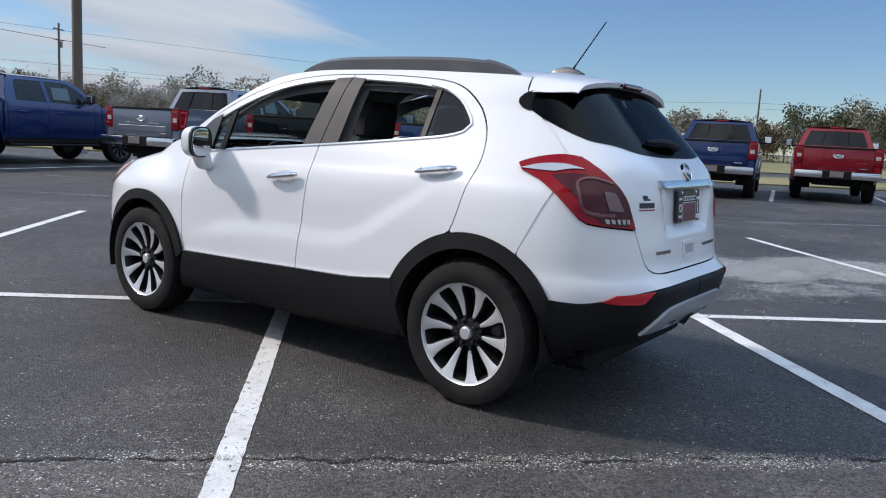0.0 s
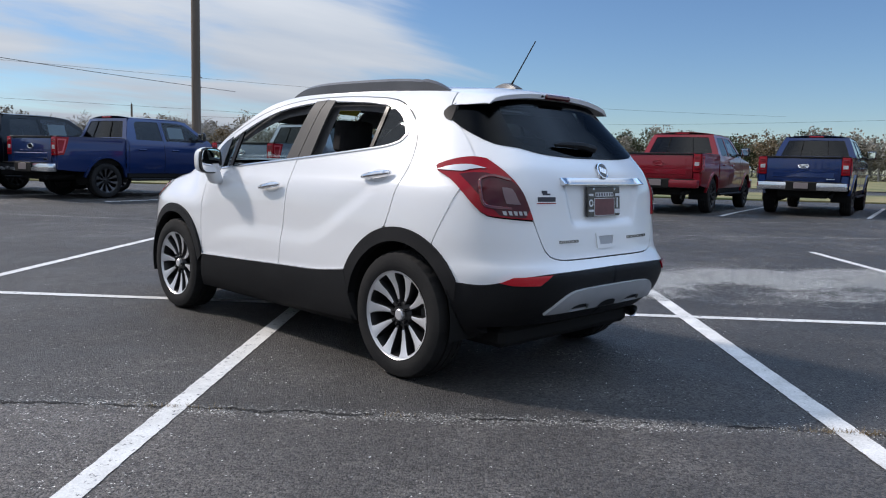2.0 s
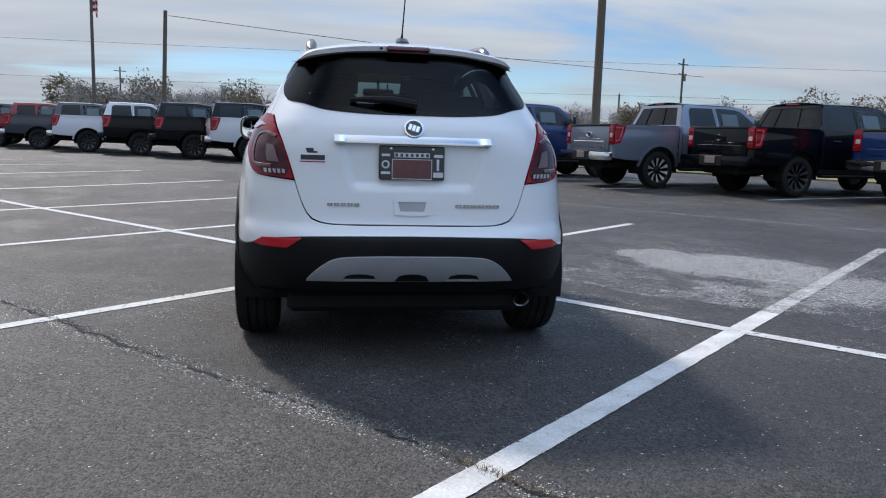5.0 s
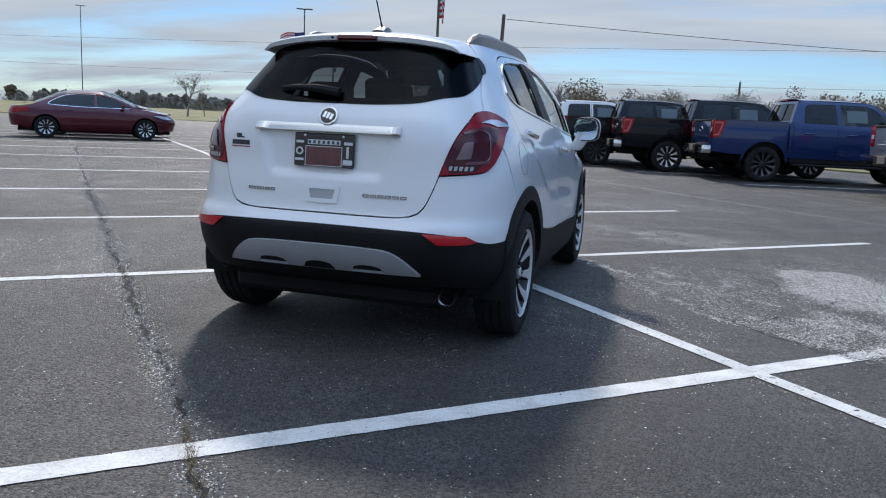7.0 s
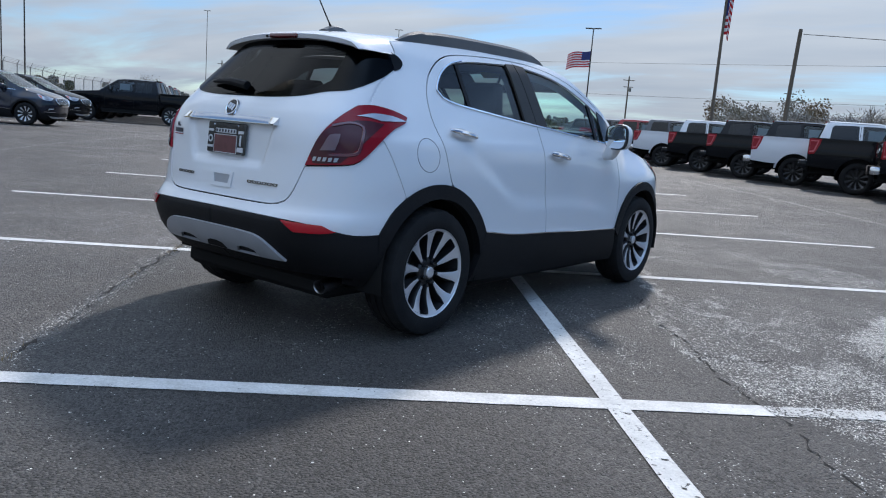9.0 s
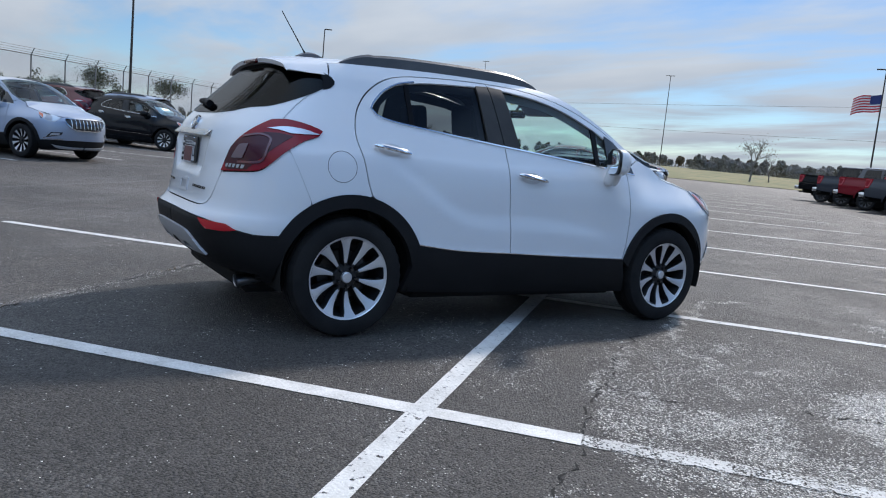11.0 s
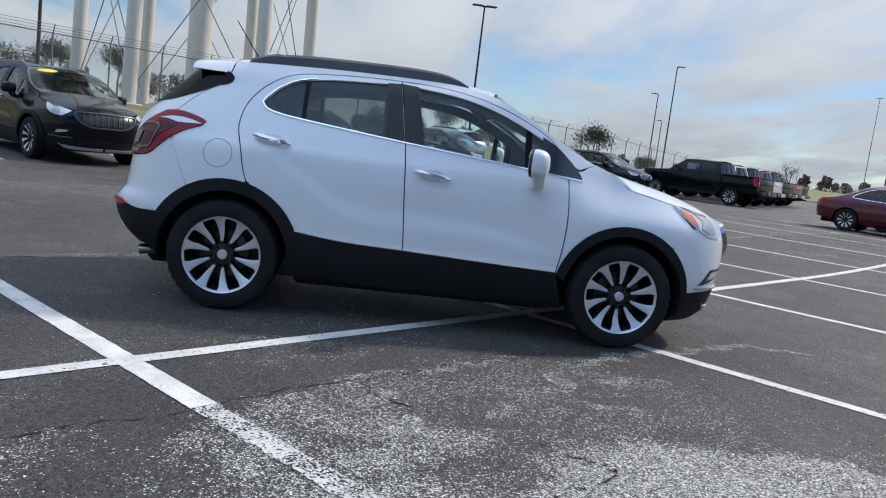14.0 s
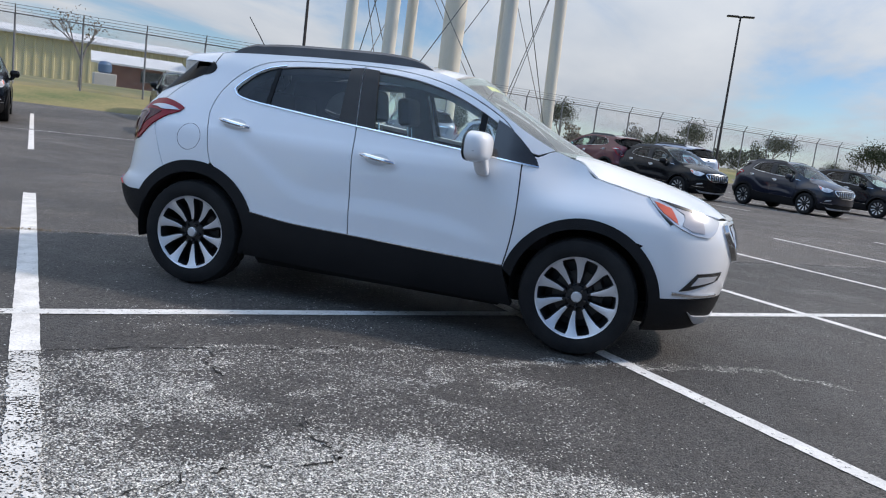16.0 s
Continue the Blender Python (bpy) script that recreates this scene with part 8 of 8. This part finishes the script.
BRICK = varied("brown_brick", (0.20, 0.085, 0.06), (0.30, 0.14, 0.10), 1.5, 0.85, 0.3, 40.0)


def build_sheds():
    x, y = -68.9, -46.6
    t = root("warehouse", "long tan corrugated metal warehouse behind the fence", "warehouse", pose(x, y, ground_z(x, y), 0, 0, 40))
    length, depth, h = 90.0, 24.0, 4.3
    bm = bmesh.new()
    pts = []
    k = 0.0
    while k < length:
        for dy, dx in ((0.0, 0.0), (0.46, 0.0), (0.52, 0.07), (0.70, 0.07), (0.76, 0.0)):
            if k + dy <= length:
                pts.append((dx, -(k + dy)))
        k += 0.82
    lo = [bm.verts.new((a, b, -0.3)) for a, b in pts]
    hi = [bm.verts.new((a, b, h)) for a, b in pts]
    for i in range(len(pts) - 1):
        bm.faces.new((lo[i], lo[i + 1], hi[i + 1], hi[i]))
    bmesh.ops.recalc_face_normals(bm, faces=bm.faces[:])
    part("front_wall", bm, METAL_TAN, t, "ribbed tan steel wall", 0)
    part("end_wall", prism_end(depth, h), METAL_TAN, t, "", 0)
    part("back_wall", box_bm(-depth - 0.2, -depth, -length, 0, -0.3, h), METAL_TAN, t)
    roof = bmesh.new()
    prof = [(0.35, h - 0.05), (0.35, h + 0.12), (-depth / 2, h + 1.5), (-depth - 0.35, h + 0.12), (-depth - 0.35, h - 0.05), (-depth / 2, h + 1.3)]
    a = [roof.verts.new((px, 0.3, pz)) for px, pz in prof]
    b = [roof.verts.new((px, -length - 0.3, pz)) for px, pz in prof]
    for i in range(6):
        j = (i + 1) % 6
        roof.faces.new((a[i], a[j], b[j], b[i]))
    roof.faces.new(a[::-1])
    roof.faces.new(b)
    bmesh.ops.recalc_face_normals(roof, faces=roof.faces[:])
    part("roof", roof, ROOF_WHITE, t, "pale metal roof", 0)
    part("gutter", box_bm(0.36, 0.50, -length, 0, h - 0.12, h + 0.02), ROOF_WHITE, t)
    # low brick building with a pale roof
    x, y = -51.1, -39.8
    t = root("brick_outbuilding", "low brown brick building with a pale shed roof", "building", pose(x, y, ground_z(x, y), 0, 0, 40))
    part("wall", box_bm(-6, 0, -2.6, 2.8, -0.3, 2.0), BRICK, t)
    part("window", box_bm(-0.05, 0.06, -0.4, 1.2, 0.7, 1.6), GLOSS_BLACK, t, "dark window")
    part("door", box_bm(-0.05, 0.06, 1.7, 2.5, -0.1, 1.95), CABIN_LIGHT, t)
    r = bmesh.new()
    a = [r.verts.new(p) for p in ((0.8, -4.2, 1.8), (0.8, 3.4, 1.8), (-6.5, 3.4, 2.9), (-6.5, -4.2, 2.9))]
    b = [r.verts.new(v.co + Vector((0, 0, 0.15))) for v in a]
    r.faces.new(a[::-1])
    r.faces.new(b)
    for i in range(4):
        r.faces.new((a[i], a[(i + 1) % 4], b[(i + 1) % 4], b[i]))
    part("roof", r, ROOF_WHITE, t, "", 0)
    x, y = -53.7, -36.3
    t = root("box_trailer", "white box trailer parked beside the warehouse", "trailer", pose(x, y, ground_z(x, y), 0, 0, 32))
    part("box", box_bm(-7.0, 0, -1.3, 1.3, 0.75, 3.25, 0.05), ROOF_WHITE, t, "white ribbed trailer box")
    part("chassis", box_bm(-6.9, -0.1, -0.5, 0.5, 0.5, 0.75, 0.02), MATT_BLACK, t)
    for wx in (-5.8, -4.7):
        for wy in (-1.05, 1.05):
            w = lathe_bm([(0.0, -0.12), (0.42, -0.12), (0.48, -0.08), (0.48, 0.08), (0.42, 0.12), (0.0, 0.12)], 20, axis="x")
            w.transform(Matrix.Translation((wx, wy, 0.48)) @ Matrix.Rotation(radians(90), 4, "Z"))
            part("wheel", w, RUBBER, t)
    part("landing_leg", box_bm(-1.4, -1.25, -0.6, -0.45, -0.05, 0.55), MATT_BLACK, t)
    part("landing_leg", box_bm(-1.4, -1.25, 0.45, 0.6, -0.05, 0.55), MATT_BLACK, t)
    x, y = -46.1, -39.8
    t = root("pump_unit", "blue machine on a pale stand", "machine", pose(x, y, ground_z(x, y), 0, 0, 43))
    part("tank", lathe_bm([(0, 1.9), (0.35, 1.85), (0.5, 1.6), (0.5, 1.1), (0.3, 0.9)], 16, axis="z"), material("blue_machine", (0.06, 0.12, 0.22), 0.5), t, "blue drum")
    part("stand", box_bm(-0.8, 0.8, -0.8, 0.8, 0.0, 0.95, 0.05), CABIN_LIGHT, t)


def prism_end(depth, h):
    bm = bmesh.new()
    f = [bm.verts.new((px, 0, pz)) for px, pz in ((0, -0.3), (0, h), (-depth / 2, h + 1.3), (-depth, h), (-depth, -0.3))]
    b = [bm.verts.new(v.co + Vector((0, -0.2, 0))) for v in f]
    bm.faces.new(f)
    bm.faces.new(b[::-1])
    for i in range(5):
        bm.faces.new((f[i], f[(i + 1) % 5], b[(i + 1) % 5], b[i]))
    bmesh.ops.recalc_face_normals(bm, faces=bm.faces[:])
    return bm


build_sheds()

# ---- trees ----
BARK = varied("grey_bark", (0.15, 0.135, 0.12), (0.23, 0.21, 0.19), 2.0, 0.9, 0.3, 30.0)


def leaf_material(name, a, b):
    m = material(name, a, 0.8, spec=0.2)
    nt = m.node_tree
    N, L = nt.nodes.new, nt.links.new
    g, mx = N("ShaderNodeNewGeometry"), N("ShaderNodeMix")
    mx.data_type = "RGBA"
    mx.inputs[6].default_value, mx.inputs[7].default_value = (*a, 1), (*b, 1)
    L(g.outputs["Random Per Island"], mx.inputs[0])
    L(mx.outputs[2], nt.nodes["Principled BSDF"].inputs["Base Color"])
    return m


LEAF_GREEN = leaf_material("evergreen_leaves", (0.040, 0.052, 0.026), (0.095, 0.105, 0.060))
# brown, olive and twig tones are lightened to stand for distance haze
LEAF_BROWN = leaf_material("hazed_dry_brown_leaves", (0.12, 0.088, 0.055), (0.21, 0.165, 0.11))
LEAF_OLIVE = leaf_material("hazed_olive_brush", (0.19, 0.175, 0.145), (0.30, 0.28, 0.24))
LEAF_TWIG = leaf_material("hazed_bare_twigs", (0.25, 0.235, 0.22), (0.38, 0.36, 0.34))


def branch_tree(rng, height, spread, leafy, twigs=3):
    """Verts and faces of a branching tree: wood, and clumps of leaves at the ends."""
    wv, wf, lv, lf = [], [], [], []

    def limb(p, d, length, r, depth):
        q = p + d * length
        side = d.cross(Vector((0.3, 0.5, 0.8))).normalized()
        up = side.cross(d)
        o = len(wv)
        for c, rr in ((p, r), (q, r * 0.62)):
            for k in range(3):
                a = 2.1 * k
                wv.append(c + (side * math.cos(a) + up * math.sin(a)) * rr)
        for k in range(3):
            j = (k + 1) % 3
            wf.append((o + k, o + j, o + 3 + j, o + 3 + k))
        if depth == 0:
            for _ in range(leafy):
                c = q + Vector((rng.gauss(0, 1), rng.gauss(0, 1), rng.gauss(0, 0.8))) * spread * 0.10
                n = Vector((rng.gauss(0, 1), rng.gauss(0, 1), rng.gauss(0, 1))).normalized()
                a = n.cross(Vector((0.2, 0.9, 0.4))).normalized() * rng.uniform(0.05, 0.13) * spread * 0.14
                b = n.cross(a).normalized() * a.length * rng.uniform(0.5, 1.0)
                o = len(lv)
                lv.extend((c - a, c + b, c + a, c - b))
                lf.append((o, o + 1, o + 2, o + 3))
            return
        for _ in range(rng.choice((2, 3, 3)) if depth > 1 else twigs):
            nd = (d + Vector((rng.gauss(0, 0.45), rng.gauss(0, 0.45), rng.gauss(0.12, 0.25)))).normalized()
            limb(p.lerp(q, rng.uniform(0.55, 1.0)), nd, length * rng.uniform(0.6, 0.82), r * 0.6, depth - 1)
    limb(Vector((0, 0, -0.1)), Vector((rng.gauss(0, 0.05), rng.gauss(0, 0.05), 1)).normalized(), height * 0.30, height * 0.022, 4)
    return wv, wf, lv, lf


def tree_meshes(seed, height, spread, leafy, leaf, twigs=3):
    rng = random.Random(seed)
    wv, wf, lv, lf = branch_tree(rng, height, spread, leafy, twigs)
    a = bpy.data.meshes.new("trunk")
    a.from_pydata([tuple(v) for v in wv], [], wf)
    a.materials.append(BARK)
    b = None
    if lf:
        b = bpy.data.meshes.new("crown")
        b.from_pydata([tuple(v) for v in lv], [], lf)
        b.materials.append(leaf)
    return a, b


def plant(x, y, meshes, scale, turn, label, name="tree", group="trees round the lot"):
    t = root(name, label, "tree", pose(x, y, ground_at(x, y), 0, 0, turn) @ Matrix.Scale(scale, 4), group)
    child("trunk", meshes[0], t)
    if meshes[1]:
        child("crown", meshes[1], t)
    return t


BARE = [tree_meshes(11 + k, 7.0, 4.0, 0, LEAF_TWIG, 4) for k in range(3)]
SPARSE = [tree_meshes(21 + k, 7.0, 4.5, 7, LEAF_BROWN) for k in range(3)]
GREENS = [tree_meshes(31 + k, 6.0, 5.0, 60, LEAF_GREEN) for k in range(3)]


def bearing(ex, ey, deg, dist):
    return ex + dist * math.cos(radians(deg)), ey + dist * math.sin(radians(deg))


for k, (deg, dist, sc) in enumerate(((125.4, 112, 1.15), (124.2, 118, 0.85), (104.2, 70, 0.95), (99.8, 74, 1.0), (97.4, 78, 1.05), (95.6, 80, 0.95), (92.5, 84, 1.0), (101.8, 90, 0.9))):
    x, y = bearing(2.5, -4.5, deg, dist)
    plant(x, y, BARE[k % 3] if k % 4 else SPARSE[k % 3], sc, 60 * k, "bare grey winter tree beyond the lot")
for k, (deg, dist, sc, kind) in enumerate(((165.3, 62, 0.75, 1), (167.5, 75, 0.5, 0), (161.0, 90, 0.6, 1), (176.5, 55, 0.62, 1), (179.0, 60, 0.5, 0), (171.5, 70, 0.7, 1), (186, 75, 0.9, 0), (190, 80, 1.0, 0), (199, 70, 0.95, 0), (203, 72, 0.9, 1), (207, 66, 0.85, 1),
                                           (210.3, 70, 0.8, 1), (151.5, 120, 0.9, 2), (147, 160, 0.45, 0), (143, 170, 0.4, 0), (139, 180, 0.4, 0), (137, 175, 0.35, 0), (219, 38, 0.7, 2))):
    x, y = bearing(5.4, 0.5, deg, dist)
    plant(x, y, (GREENS, GREENS, SPARSE)[kind][k % 3], sc, 47 * k, "dark evergreen tree behind the fence" if kind < 2 else "thin brown-leaved tree by the fence")


def woods(name, label, seed, spans, leaf_mats, kind="stuff"):
    """A far belt of trees and brush, joined: (bearing from, to, nearest, farthest, height, number, weights)."""
    rng = random.Random(seed)
    dice = np.random.default_rng(seed)
    V, F, M = [], [], []
    quads, quad_mats = [], []

    def foliage(centres, sizes, mi, broad=0.7):
        n = len(centres)
        nrm = dice.normal(size=(n, 3))
        a = np.cross(nrm, (0.3, 0.8, 0.5))
        a /= np.linalg.norm(a, axis=1)[:, None]
        b = np.cross(nrm, a)
        b /= np.linalg.norm(b, axis=1)[:, None]
        a, b = a * sizes[:, None], b * sizes[:, None] * broad
        quads.append(np.stack((centres - a, centres + b, centres + a, centres - b), axis=1))
        quad_mats.extend([mi] * n)
    for a0, a1, d0, d1, h0, count, weights in spans:
        for _ in range(count):
            dist = rng.uniform(d0, d1)
            x, y = bearing(0, 0, rng.uniform(a0, a1), dist)
            h = h0 * rng.uniform(0.6, 1.12)
            mi = rng.choices(range(len(leaf_mats)), weights)[0]
            base = np.array((x, y, meadow_z(x, y)))
            wv, wf, lv, lf = branch_tree(rng, h, h * 0.8, 0, 3)
            o = len(V)
            V += [tuple(v + Vector(base)) for v in wv]
            F += [tuple(o + i for i in f) for f in wf]
            M += [0] * len(wf)
            grain = dist * 0.00115
            if mi:
                # clumps of leaves that make up an uneven crown
                clumps = dice.normal(size=(22, 3))
                clumps *= (dice.random(22) ** 0.4 / np.linalg.norm(clumps, axis=1))[:, None]
                clumps = clumps * np.array((0.30, 0.30, 0.34)) * h + base + np.array((0, 0, 0.60 * h))
                off = np.clip(dice.normal(size=(22, 46, 3)), -1.6, 1.6) * 0.062 * h
                pts = (clumps[:, None, :] + off).reshape(-1, 3)
                foliage(pts, grain * dice.uniform(0.7, 1.7, len(pts)), mi)
            else:
                # fine bare twigs round the limbs
                tips = np.array([tuple(v) for v in wv[len(wv) // 3:]])
                pts = tips[dice.integers(0, len(tips), 560)] + np.clip(dice.normal(size=(560, 3)), -1.5, 1.5) * 0.055 * h + base
                foliage(pts, grain * dice.uniform(1.4, 3.6, 560), 0, 0.13)
            low = np.clip(dice.normal(size=(130, 3)), -1.6, 1.6) * np.array((0.34, 0.34, 0.0)) * h
            low[:, 2] = dice.random(130) ** 1.5 * 0.42 * h
            foliage(low + base, grain * dice.uniform(0.6, 1.3, 130), mi or len(leaf_mats) - 1, 0.4)
    q = np.concatenate(quads)
    o = len(V)
    V += [tuple(p) for p in q.reshape(-1, 3).tolist()]
    F += [(o + 4 * k, o + 4 * k + 1, o + 4 * k + 2, o + 4 * k + 3) for k in range(len(q))]
    M += quad_mats
    me = bpy.data.meshes.new(name)
    me.from_pydata(V, [], F)
    for m in leaf_mats:
        me.materials.append(m)
    me.polygons.foreach_set("material_index", M)
    me.update()
    tagged(new(name, me), label, "woods", kind=kind)


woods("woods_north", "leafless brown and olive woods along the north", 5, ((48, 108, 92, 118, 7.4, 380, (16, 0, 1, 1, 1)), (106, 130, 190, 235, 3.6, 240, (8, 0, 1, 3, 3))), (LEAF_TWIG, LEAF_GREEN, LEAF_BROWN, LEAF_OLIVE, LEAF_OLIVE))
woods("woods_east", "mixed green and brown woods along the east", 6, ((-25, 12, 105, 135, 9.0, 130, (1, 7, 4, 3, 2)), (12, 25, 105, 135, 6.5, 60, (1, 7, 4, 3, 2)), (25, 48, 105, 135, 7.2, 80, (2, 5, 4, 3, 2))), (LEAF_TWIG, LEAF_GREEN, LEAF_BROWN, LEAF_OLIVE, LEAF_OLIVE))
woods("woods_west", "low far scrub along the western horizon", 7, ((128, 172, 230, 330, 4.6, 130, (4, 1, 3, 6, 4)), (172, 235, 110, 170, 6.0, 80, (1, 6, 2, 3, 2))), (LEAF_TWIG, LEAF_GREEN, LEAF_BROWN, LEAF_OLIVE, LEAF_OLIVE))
